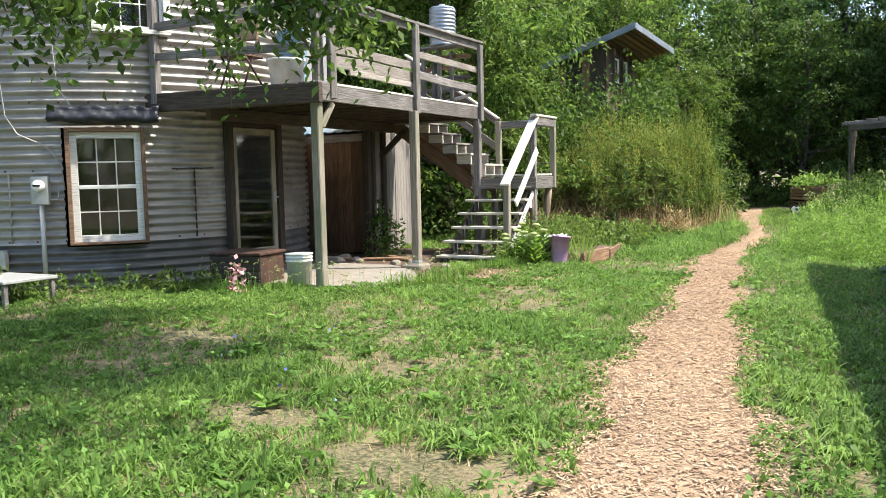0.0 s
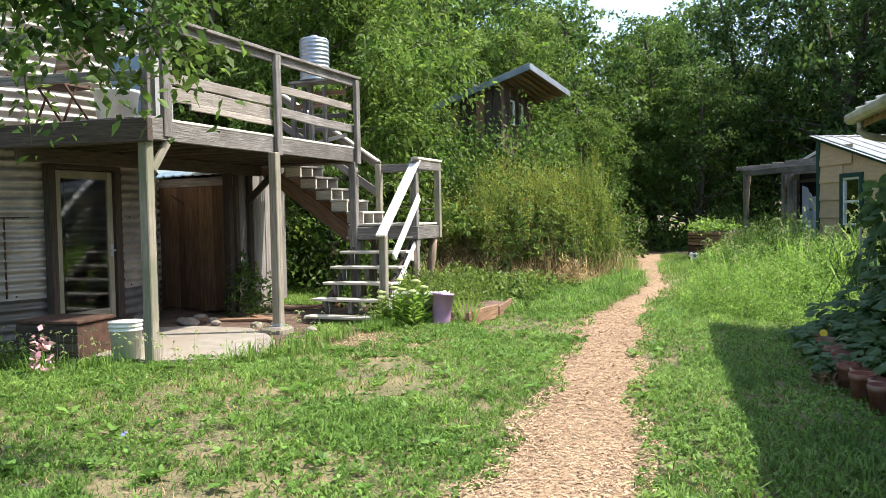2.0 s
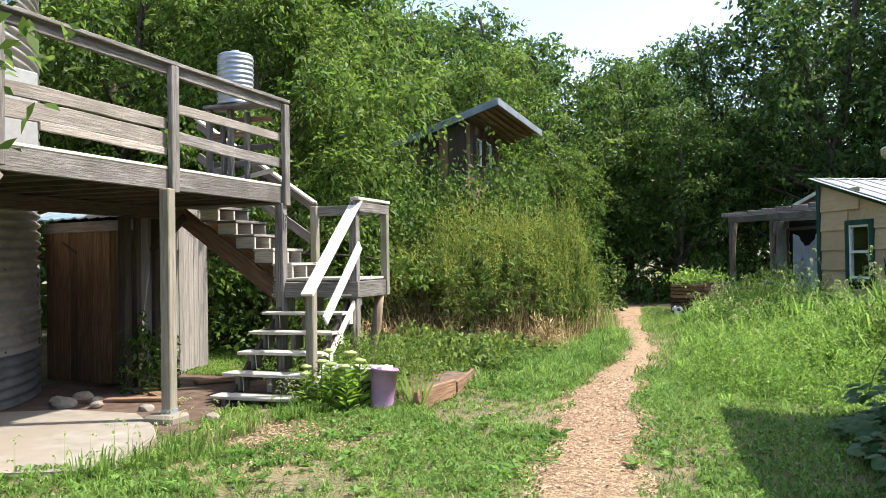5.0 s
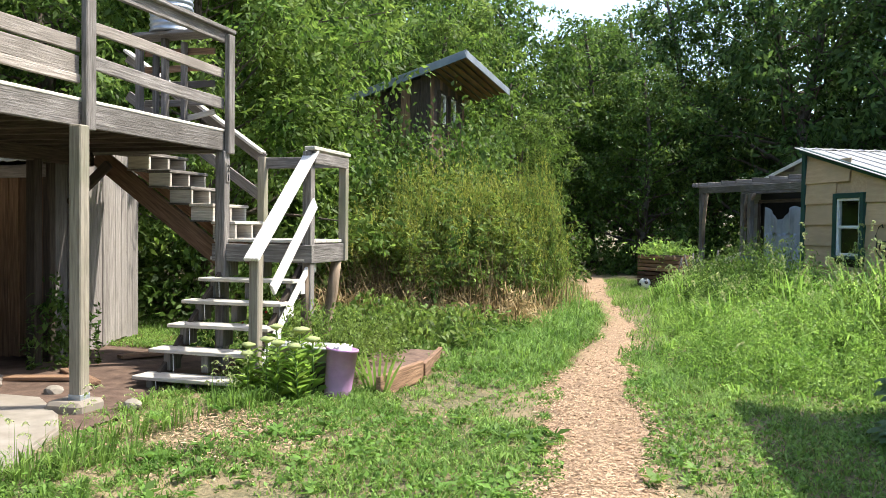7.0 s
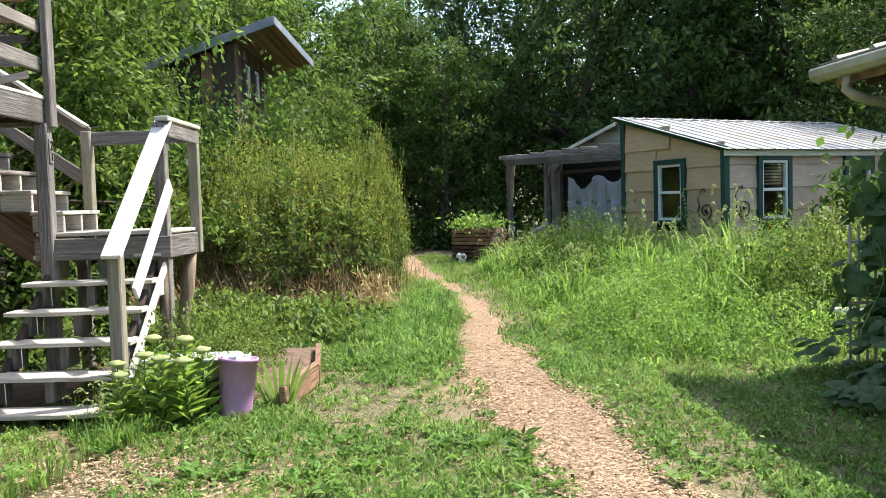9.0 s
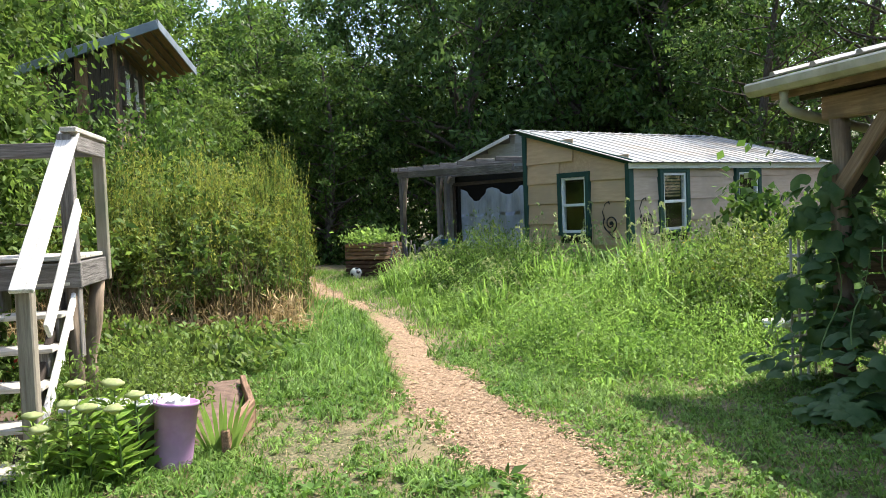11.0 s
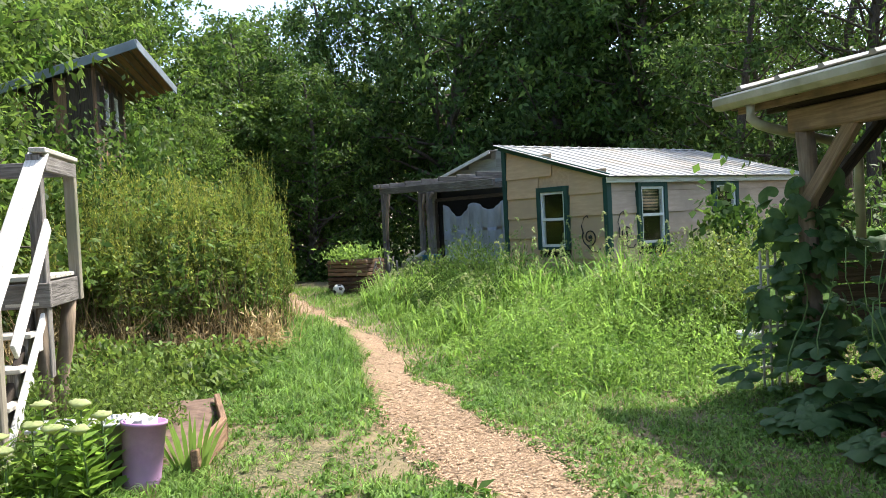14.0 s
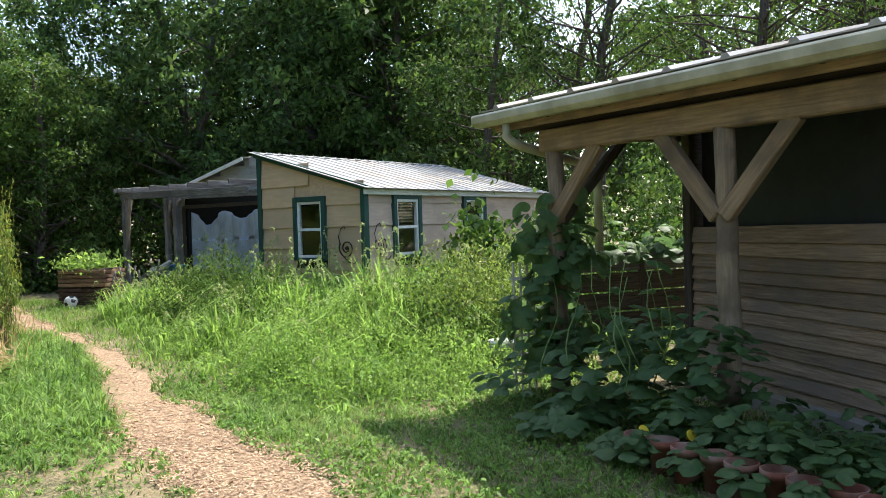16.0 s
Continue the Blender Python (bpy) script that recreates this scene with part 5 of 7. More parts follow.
# ---- loose things round the deck ----
def pail(name, at, r, h, mat, label, category="bucket", handle=True, lid=False, taper=0.88):
    b = thing(name, at, label, category)
    prof = [(r * taper, 0.0), (r * (taper + 0.1) * 0.98, h * 0.8), (r * 1.05, h * 0.8), (r * 1.05, h * 0.83), (r, h * 0.84), (r * 1.0, h * 0.9), (r * 1.06, h * 0.9), (r * 1.06, h * 0.93), (r, h * 0.94), (r * 1.02, h)]
    if lid:
        prof += [(r * 1.07, h), (r * 1.07, h * 1.03), (0, h * 1.03)]
    else:
        prof += [(r * 0.95, h), (r * taper * 0.95, 0.03), (0, 0.03)]
    bm = lathe(prof, 28)
    bm.transform(Matrix.Translation(at))
    part("body", bm, mat, b)
    if handle:
        pts = [Vector(at) + Vector((r * 1.07 * math.cos(a), -0.02 - r * 0.4 * math.sin(a), h * 0.86 - r * 1.1 * math.sin(a))) for a in np.linspace(0.0, math.pi, 12)]
        part("handle", tube(pts, 0.004, 6), meter_grey, b, "thin wire bail handle")
    return b


pail("bucket", (-6.44, 2.56, 0.0), 0.165, 0.43, white_plastic, "white plastic bucket with a wire handle beside the deck post", lid=True)
pail("bucket", (1.6, 8.4, 0.0), 0.14, 0.33, white_plastic, "white plastic bucket half hidden in the weeds", lid=False)
tub = thing("flower_tub", (-4.17, 5.87, 0.0), "faded purple plastic tub used as a planter", "planter")
tub_bm = lathe([(0.115, -0.02), (0.12, 0.1), (0.138, 0.44), (0.146, 0.44), (0.146, 0.46), (0.132, 0.46), (0.11, 0.06), (0.0, 0.05)], 28)
tub_bm.transform(Matrix.Translation((-4.17, 5.87, 0.0)) @ Matrix.Rotation(radians(5), 4, "Y") @ Matrix.Rotation(radians(-3), 4, "X"))
part("body", tub_bm, purple_plastic, tub)
wb = thing("grow_bag", (-4.15, 5.9, 0.3), "crumpled white plastic bag standing in the purple tub", "bag")
bgm = lathe([(0.12, 0), (0.12, 0.15), (0.14, 0.27), (0.125, 0.26), (0.1, 0.12), (0.0, 0.1)], 36, caps=False)
for v in bgm.verts:
    v.co.x *= 1 + 0.12 * math.sin(7 * math.atan2(v.co.y, v.co.x))
    v.co.y *= 1 + 0.12 * math.cos(5 * math.atan2(v.co.y, v.co.x))
for v in bgm.verts:
    if v.co.z > 0.2:
        v.co.z += 0.012 * math.sin(9 * math.atan2(v.co.y, v.co.x)) + 0.015 * math.sin(4 * math.atan2(v.co.y, v.co.x) + 1)
bgm.transform(Matrix.Translation((-4.15, 5.9, 0.29)) @ Matrix.Scale(0.68, 4))
part("bag_body", bgm, white_plastic, wb)
# body and slats use dark materials to stand for the shade on the chest
chest = thing("wooden_chest", (-7.3, 2.55, 0), "low brown wooden chest beside the doorstep, coloured dark for its shade", "chest")
Mc = Matrix.Translation((-7.32, 2.62, 0)) @ Matrix.Rotation(radians(8), 4, "Z")
part("body", join_into(bmesh.new(), soft_box(0.72, 0.6, 0.4, 0.015, (0, 0, 0.21)), Mc), rust, chest)
part("lid", join_into(bmesh.new(), soft_box(0.78, 0.66, 0.04, 0.01, (0, 0, 0.43)), Mc), rust, chest)
for k in range(4):
    part("slat", join_into(bmesh.new(), soft_box(0.76, 0.02, 0.085, 0.005, (0, -0.31, 0.06 + 0.1 * k)), Mc), wood_dark, chest)
tbl = thing("garden_table", (-8.7, 0.2, 0), "low weathered grey-blue garden table", "table")
part("top", soft_box(0.9, 0.7, 0.04, 0.008, (-8.9, 0.25, 0.3)), meter_grey, tbl)
for x in (-9.3, -8.5):
    for y in (-0.05, 0.55):
        part("leg", soft_box(0.05, 0.05, 0.28, 0.004, (x, y, 0.14)), wood_grey, tbl)
# timber edging of the flower bed
edge = thing("bed_edging", (-3.9, 7.2, 0), "weathered board edging of the flower bed", "edging")
board("board", (-3.86, 6.08, 0.09), (-3.74, 7.0, 0.1), 0.2, 0.05, wood_brown, edge, warp=0.004)
board("board", (-3.74, 7.06, 0.08), (-3.9, 8.25, 0.08), 0.16, 0.05, wood_brown, edge, warp=0.004)
bd = bmesh.new()
bmesh.ops.create_grid(bd, x_segments=16, y_segments=24, size=1)
for v in bd.verts:
    x, y = -4.35 + v.co.x * 0.52, 7.5 + v.co.y * 1.15
    v.co = Vector((x, y, 0.12 + 0.03 * noise.noise((x * 3, y * 3, 1)) - 0.12 * max(abs(v.co.x), abs(v.co.y)) ** 6))
setting("flower_bed", bd, soil, "dry tan soil of the raised flower bed", "flower bed")
def rock(at, r, seed):
    rb_ = random.Random(seed)
    bm = bmesh.new()
    bmesh.ops.create_icosphere(bm, subdivisions=2, radius=r)
    for v in bm.verts:
        v.co *= 1 + 0.28 * noise.noise(v.co * (2.2 / r) * 0.5 + Vector((seed, 0, 0)))
        v.co.z *= 0.6
    bm.transform(Matrix.Translation(at))
    t = thing("rock", at, "rough grey-brown rock on the soil under the deck", "rock", "rocks under the deck")
    part("stone", bm, concrete, t)


for k, (x, y, r) in enumerate(((-7.7, 5.2, 0.13), (-7.95, 5.35, 0.1), (-7.5, 5.45, 0.09), (-7.85, 5.65, 0.12), (-7.3, 5.25, 0.07), (-6.6, 5.2, 0.08), (-6.4, 5.35, 0.06), (-5.6, 4.95, 0.08))):
    rock((x, y, 0.05), r, k)
for at, rot, L in (((-7.3, 5.6, 0.05), 20, 1.2), ((-6.9, 5.9, 0.04), -35, 0.9), ((-7.0, 7.4, 0.05), 60, 1.0)):
    lg = thing("scrap_board", at, "old scrap board lying on the soil under the deck", "board", "scrap boards")
    d = Vector((math.cos(radians(rot)), math.sin(radians(rot)), 0)) * L / 2
    board("plank", Vector(at) - d, Vector(at) + d, 0.04, 0.14, wood_brown, lg)

# ---- trees ----
def limb_points(p, d, length, rng, steps=5, droop=0.0):
    pts = [np.array(p, float)]
    d = np.array(d, float)
    for k in range(steps):
        d = d + rng.normal(0, 0.13, 3)
        d[2] += 0.05 - droop
        d /= np.linalg.norm(d)
        pts.append(pts[-1] + d * length / steps)
    return pts


def make_tree(name, height, spread, trunk_r, leaves, leaf, mat, label, seed, low=0.25, clumps=60, clump_r=0.9, width=0.45, group="", twigs=9):
    """Trunk and limbs in one mesh, crown of leaves gathered in uneven clumps; stands at the origin."""
    rng = np.random.default_rng(seed)
    tree = thing(name, (0, 0, 0), label, "tree", group)
    tr = [np.array((0.0, 0.0, -0.1))]
    d = np.array((rng.normal(0, 0.06), rng.normal(0, 0.06), 1.0))
    for k in range(8):
        d = d + np.array((rng.normal(0, 0.07), rng.normal(0, 0.07), 0.15))
        d /= np.linalg.norm(d)
        tr.append(tr[-1] + d * height * 0.9 / 8)
    bm = tube(tr, [trunk_r * (1.25 if k == 0 else 1 - 0.1 * k) for k in range(9)], 9)
    tips = []
    for k in range(clumps):
        t = low + (1 - low) * (k + rng.uniform(0, 1)) / clumps
        i = min(int(t * 8), 7)
        base = tr[i] + (tr[i + 1] - tr[i]) * (t * 8 - i)
        az = k * 2.4 + rng.normal(0, 0.4)
        out = spread * (math.sin(min(1.0, (1.06 - t) / (1 - low)) * math.pi * 0.62) ** 0.8) * rng.uniform(0.55, 1.1)
        dirv = np.array((math.cos(az), math.sin(az), rng.uniform(0.1, 0.6)))
        pts = limb_points(base, dirv, max(out, 0.4), rng)
        if k % 2 == 0 or k < 20:
            r0 = trunk_r * 0.32 * (1.1 - t)
            join_into(bm, tube(pts, [max(r0 * (1 - j / 6), 0.008) for j in range(len(pts))], 4))
        tips += [pts[-1], pts[-1] * 0.55 + pts[2] * 0.45] if out > spread * 0.5 else [pts[-1]]
    part("trunk", bm, bark, tree)
    tips = np.array(tips)
    which = rng.integers(0, len(tips), leaves)
    sprig = rng.integers(0, twigs, leaves)
    td = rng.normal(0, 1, (len(tips), twigs, 3)) * np.array((1, 1, 0.55))
    td[:, :, 2] -= 0.15
    td = (unit(td.reshape(-1, 3)) * rng.uniform(0.7, 1.7, (len(tips) * twigs, 1))).reshape(len(tips), twigs, 3)[which, sprig]
    t = rng.uniform(0.12, 1.0, (leaves, 1))
    c = tips[which] + td * clump_r * t + rng.normal(0, 0.16 * clump_r, (leaves, 3))
    c[:, 2] -= 0.45 * clump_r * t[:, 0] ** 2
    part("crown", leaf_cloud("crown", c, leaf, mat, rng, width, 0.5, 0.45, unit(td) * 0.8), mat, tree)
    return tree


def place(tree, x, y, rot, scale=1.0, tall=1.0):
    return copy_scaled(tree, x, y, rot, scale, tall)


def copy_scaled(tree, x, y, rot, scale, tall):
    ob = copy_thing(tree, pose(x, y, 0, 0, 0, rot))
    ob.scale = (scale, scale, scale * tall)
    return ob


BEARING = lambda deg, dist: (dist * math.sin(radians(deg)), -1 + dist * math.cos(radians(deg)))
maple = make_tree("leafy_tree", 9.5, 3.6, 0.2, 25000, 0.165, leaf_light, "light green leafy tree with drooping sprays", 11, low=0.16, clumps=95, clump_r=0.58, width=0.4)
maple.matrix_basis = pose(-9.9, 13.2, 0, 0, 0, 20)
oak = make_tree("woodland_tree", 13, 4.2, 0.26, 11000, 0.25, leaf_mid, "tall green woodland tree", 12, low=0.12, clumps=95, clump_r=0.72, group="trees of the wood")
oak.matrix_basis = pose(-13.5, 21, 0)
elm = make_tree("shady_tree", 14, 4.4, 0.28, 11000, 0.25, leaf_backlit, "tall green woodland tree, darkened as seen against the sun", 13, low=0.1, clumps=80, clump_r=0.75, group="trees of the wood")
elm.matrix_basis = pose(7.0, 29, 0)
locust = make_tree("open_tree", 15, 4.6, 0.22, 6000, 0.17, leaf_mid, "tall open-crowned tree with bare limbs showing", 14, low=0.35, clumps=80, clump_r=0.75, width=0.35, group="trees of the wood")
locust.matrix_basis = pose(14, 24, 0)
for k, (x, y, s) in enumerate(((-12.5, 11.5, 0.95), (-8.6, 22.5, 0.95), (-11.8, 17.5, 1.05), (-14.5, 9.0, 1.0))):
    copy_scaled(maple, x, y, 70 * k + 15, s, 1.0)
wood = random.Random(5)
for k in range(9):  # left flank and far left
    copy_scaled(oak, -16 - wood.uniform(0, 8) + k % 3, -2 + 4 * k, wood.uniform(0, 360), wood.uniform(0.85, 1.15), wood.uniform(0.9, 1.1))
for k, (x, y, s) in enumerate(((-11, 26, 0.95), (-7.5, 28.5, 0.85), (-4.6, 33, 0.84), (-3.0, 31, 0.8), (-9, 32, 0.85), (-13, 29, 1.0), (-1, 36, 0.9), (-6.2, 37, 0.85), (-16, 33, 1.1), (-6.4, 25.2, 0.6))):
    copy_scaled(oak if k % 3 else maple, x, y, 50 * k, s, 1.0)
for k, (x, y, s) in enumerate(((-2.6, 28.3, 0.6), (1.6, 30.0, 1.05), (5.6, 27.2, 1.05), (8.8, 25.5, 1.0), (4.0, 32, 1.1), (0.4, 33, 0.85), (8.4, 32, 1.1), (9.0, 22, 0.7))):
    copy_scaled(elm if k % 3 else oak, x, y, 40 * k + 10, s, 1.0)
for k, (x, y, s) in enumerate(((11.5, 19.5, 0.95), (13.5, 16.5, 1.0), (16, 20, 1.05), (12.5, 25, 1.0), (17, 14, 1.0), (15, 11, 0.9), (19, 17, 1.1), (20, 11, 1.0), (18, 6, 1.0), (-2.4, 38, 0.8), (-5.2, 40, 0.82), (-0.4, 40, 0.95))):
    copy_scaled(locust, x, y, 65 * k, s, 1.0 - 0.06 * (k % 4))
for k in range(18):  # the wood behind
    a = -38 + 6.0 * k
    x, y = BEARING(a, 44 + wood.uniform(-3, 6))
    low_ = -14 < a < 1
    copy_scaled(oak if k % 2 else elm, x, y, wood.uniform(0, 360), (1.0 if low_ else 1.15) * wood.uniform(0.9, 1.1), 1.0)

# branch hanging into the view above the deck's near corner
near_tree = make_tree("yard_tree", 7.0, 3.0, 0.14, 200, 0.11, leaf_light, "leafy yard tree overhanging the house corner", 21, low=0.55, clumps=16, clump_r=0.4)
near_tree.matrix_basis = pose(-6.6, -2.2, 0)
rngb = np.random.default_rng(22)
sprays = []
twig_bm = bmesh.new()
# limbs ending above z 5 are added out of view to dapple the lawn
for (x, y, z), (ex, ey, ez), cnt in (((-6.4, -1.6, 4.3), (-4.9, 0.95, 2.85), 260), ((-6.4, -1.6, 4.4), (-5.2, 1.0, 3.05), 300), ((-6.4, -1.4, 4.3), (-5.7, 0.5, 2.95), 340), ((-6.5, -1.5, 4.2), (-5.7, -1.1, 2.6), 300), ((-6.6, -1.5, 4.3), (-6.1, -0.9, 2.75), 400), ((-6.5, -1.5, 4.4), (-5.9, 1.1, 3.25), 320), ((-6.6, -1.7, 4.3), (-6.7, -0.8, 2.85), 420), ((-6.4, 1.3, 3.0), (-6.46, 1.45, 2.2), 50), ((-6.2, -0.8, 4.0), (-4.55, 1.35, 2.78), 260), ((-6.2, -0.8, 4.1), (-4.65, 1.2, 3.1), 260), ((-6.0, -0.6, 4.0), (-4.95, 0.9, 2.66), 200), ((-6.4, -1.8, 4.6), (-1.64, 0.65, 5.05), 1700), ((-6.4, -1.8, 4.6), (-3.24, 0.95, 5.05), 1600), ((-6.4, -1.8, 4.6), (-1.44, -0.45, 5.05), 1400), ((-6.4, -1.9, 4.6), (-3.14, 0.35, 5.05), 1300), ((-6.4, -1.9, 4.6), (-1.04, -0.2, 5.1), 1000), ((-6.4, -1.9, 4.6), (-0.74, -1.45, 5.1), 800)):
    p0, p1 = np.array((x, y, z)), np.array((ex, ey, ez))
    cnt = int(cnt * (1.0 if ez > 5 else 2.3))
    t = rngb.uniform(0.82 if ez > 5 else 0.25, 1.05, cnt)[:, None]
    sag = np.concatenate([np.zeros((cnt, 2)), 0.35 * np.sin(t * math.pi)], 1)
    sprays.append(p0 + (p1 - p0) * t + sag + rngb.normal(0, 1, (cnt, 3)) * (0.05 + 0.16 * t) * (1.5 if ez > 5 else 1.0))
    join_into(twig_bm, tube([p0 + (p1 - p0) * s + np.array((0, 0, 0.35 * math.sin(s * math.pi))) for s in np.linspace(0, 1, 7)], [0.025 - 0.003 * k for k in range(7)], 6))
br = part("limb_structure", twig_bm, bark, near_tree)
part("foliage", leaf_cloud("foliage", np.concatenate(sprays), 0.12, leaf_mid, rngb, 0.5, 0.6, 0.35), leaf_light, near_tree)

# ---- understory ----
def bank(name, boxes, count, leaf, mat, label, seed, category="undergrowth", width=0.5):
    """Leafy growth of nobody's count, heaped in uneven mounds (x, y, radius, height)."""
    rng = np.random.default_rng(seed)
    w = np.array([b[2] ** 2 * b[3] for b in boxes])
    pick = rng.choice(len(boxes), count, p=w / w.sum())
    B = np.array(boxes)[pick]
    v = unit(rng.normal(size=(count, 3))) * (rng.uniform(0.55, 1.05, count) ** 0.6)[:, None]
    lump = 1 + 0.22 * np.sin(v[:, 0] * 7 + B[:, 0] * 3) * np.sin(v[:, 1] * 6 + B[:, 1] * 2) + 0.12 * np.sin(v[:, 2] * 15 + B[:, 0])
    c = np.stack([B[:, 0] + v[:, 0] * B[:, 2] * lump, B[:, 1] + v[:, 1] * B[:, 2] * lump, np.abs(v[:, 2]) * B[:, 3] * lump + 0.02], 1)
    out = v.copy()
    return tagged(new(name, leaf_cloud(name, c, leaf, mat, rng, width, 0.5, 0.2, out)), label, category, "", "stuff")


bank("undergrowth", [(-9.0 + k * 0.9 + 0.4 * (k % 2), 24.2 + 0.7 * (k % 3), 1.1, 1.5 + 0.7 * (k % 2)) for k in range(5)] + [(-1.0 + 1.5 * k, 29.0 + 0.6 * (k % 2), 1.3, 2.2) for k in range(7)]
     + [(-4 + 1.2 * k, 27.5 + (k % 2), 1.3, 1.1) for k in range(4)], 26000, 0.16, leaf_mid, "dense green undergrowth at the foot of the wood", 31)
bank("brambles", [(-8.4, 10.6, 1.2, 1.7), (-9.3, 12.0, 1.5, 2.2), (-7.6, 12.6, 1.3, 2.0), (-10.5, 10.5, 1.5, 2.2), (-7.9, 15.0, 1.6, 3.0), (-6.9, 16.2, 1.2, 3.1), (-6.6, 18.2, 1.2, 3.4), (-7.2, 13.6, 1.5, 3.2), (-6.2, 20.5, 1.6, 3.2), (-5.4, 22.4, 1.6, 2.4), (-6.1, 16.6, 0.8, 3.9), (-6.0, 17.8, 0.7, 3.7), (-6.0, 19.0, 0.8, 3.9), (-7.4, 16.4, 0.9, 4.1), (-5.7, 16.2, 0.9, 3.5), (-6.6, 15.5, 1.0, 3.8), (-5.6, 17.6, 0.8, 3.4), (-7.6, 15.4, 1.0, 4.0), (-5.5, 18.8, 0.8, 3.5)], 56000, 0.13, leaf_mid, "dark green brambles climbing round the hut", 32)
bank("far_wood", [(*BEARING(-45 + 6 * k, 52), 6.0, (10 if k % 2 else 8) if not -20 < -45 + 6 * k < 4 else 8.0) for k in range(22)], 20000, 0.7, leaf_mid, "dark depth of the wood behind", 33, "wood")
bank("side_wood", [(-21, -6 + 5 * k, 4.0, 9) for k in range(8)] + [(24, -4 + 5 * k, 4.0, 4.5) for k in range(8)] + [(-14 + 6 * k, -28, 4.5, 8) for k in range(7)], 20000, 0.6, leaf_mid, "dark wood closing the clearing", 34, "wood")

# big flowering shrub left of the path
def make_shrub(seed, h, r, leaves, label, group=""):
    rng = np.random.default_rng(seed)
    s = thing("flowering_shrub", (0, 0, 0), label, "shrub", group)
    bm = bmesh.new()
    tips, cl, weight = [], [], []
    for k in range(64):
        a, q = rng.uniform(0, 2 * math.pi), r * 0.9 * math.sqrt(rng.uniform(0, 1))
        b = np.array((q * math.cos(a), q * math.sin(a), 0.0))
        hh = h * rng.uniform(0.5, 1.22) * (1 - 0.3 * (q / r) ** 2)
        bend = rng.uniform(0.05, 0.4)
        pts = [b + np.array((math.cos(a) * bend * t * t + rng.normal(0, 0.025), math.sin(a) * bend * t * t + rng.normal(0, 0.025), hh * t)) for t in np.linspace(0, 1, 8)]
        join_into(bm, tube(pts, [0.016, 0.015, 0.013, 0.011, 0.009, 0.007, 0.005, 0.003], 4))
        tips.append(pts[-1])
        for j in range(2, 8):
            cl.append(pts[j])
            weight.append((0.05, 0.2, 0.7, 1.2, 1.2, 0.9)[j - 2])
    part("stem_clump", bm, stem_mat, s)
    cl, weight = np.array(cl), np.array(weight)
    # leaves stand along short side twigs of the stems
    side = unit(rng.normal(0, 1, (len(cl) * 4, 3)) * np.array((1, 1, 0.5))).reshape(len(cl), 4, 3)
    w = rng.choice(len(cl), leaves, p=weight / weight.sum())
    d = side[w, rng.integers(0, 4, leaves)]
    c = cl[w] + d * rng.uniform(0.02, 0.3, (leaves, 1)) + rng.normal(0, 0.035, (leaves, 3))
    part("leaves", leaf_cloud("leaves", c, 0.125, leaf_shrub, rng, 0.36, 0.3, 0.35, d * 0.7), leaf_shrub, s)
    T = np.array(tips)
    n_ = int(leaves * 0.75)
    w = rng.integers(0, len(T), n_)
    lift = rng.uniform(-0.22, 0.4, n_)
    spike = rng.integers(0, 7, n_)  # each tip ends in a few separate spikes
    off = rng.normal(0, 0.12, (len(T), 7, 3))[w, spike]
    thin = 0.022 * (1.1 - np.clip(lift / 0.4, 0, 1))
    c = T[w] + off + np.stack([rng.normal(0, 1, n_) * thin + off[:, 0] * lift, rng.normal(0, 1, n_) * thin + off[:, 1] * lift, lift], 1)
    part("flower_sprays", leaf_cloud("flower_sprays", c, 0.06, leaf_gold, rng, 0.3, 0.1, -1.8), leaf_gold, s, "yellow-green feathery flower sprays")
    return s


sh = make_shrub(41, 2.15, 0.95, 8000, "tall yellow-green flowering shrub with brown stems", "shrubs by the path")
sh.matrix_basis = pose(-4.75, 12.3, 0)
sh.scale = (1, 1, 0.8)
for x, y, rot, s, t in ((-5.9, 12.9, 60, 1.05, 0.9), (-4.3, 13.6, 130, 0.85, 1.3), (-5.4, 14.2, 200, 1.1, 1.15), (-4.5, 15.2, 280, 0.8, 1.1), (-6.6, 14.0, 320, 1.1, 1.1), (-4.45, 16.8, 90, 0.85, 1.0), (-6.9, 12.9, 10, 0.7, 1.0), (-3.95, 12.7, 200, 0.5, 1.7), (-3.65, 13.3, 40, 0.42, 2.9), (-4.7, 12.8, 150, 0.42, 2.8), (-5.6, 12.4, 250, 0.42, 2.6), (-3.9, 14.2, 310, 0.4, 3.2)):
    copy_scaled(sh, x, y, rot, s, t * 0.8)
bank("dry_weeds", [(-6.6 + 0.5 * k, 11.3 + 0.15 * (k % 3), 0.4, 0.55) for k in range(7)] + [(-3.75, 12.3 + 0.6 * k, 0.35, 0.5) for k in range(5)], 5000, 0.13, straw_mat, "dry tan weeds round the foot of the shrub", 43, "weeds", 0.15)

for x, y, s, q in ((10.6, 28.5, 1.1, 220),):
    copy_scaled(elm, x, y, q, s, 1.0)
copy_scaled(maple, -8.9, 15.7, 200, 0.58, 1.0)
copy_scaled(maple, -8.9, 11.4, 310, 0.78, 1.0)
rngs = np.random.default_rng(44)
n_ = 1100
a = rngs.uniform(0, 1, n_)
sx, sy = np.where(a < 0.6, -6.9 + 3.2 * a / 0.6, -3.75), np.where(a < 0.6, 11.5 + 0.25 * np.sin(a * 20), 11.6 + 6 * (a - 0.6) / 0.4)
r = np.stack([sx + rngs.normal(0, 0.35, n_), sy + rngs.normal(0, 0.3, n_), np.zeros(n_)], 1)
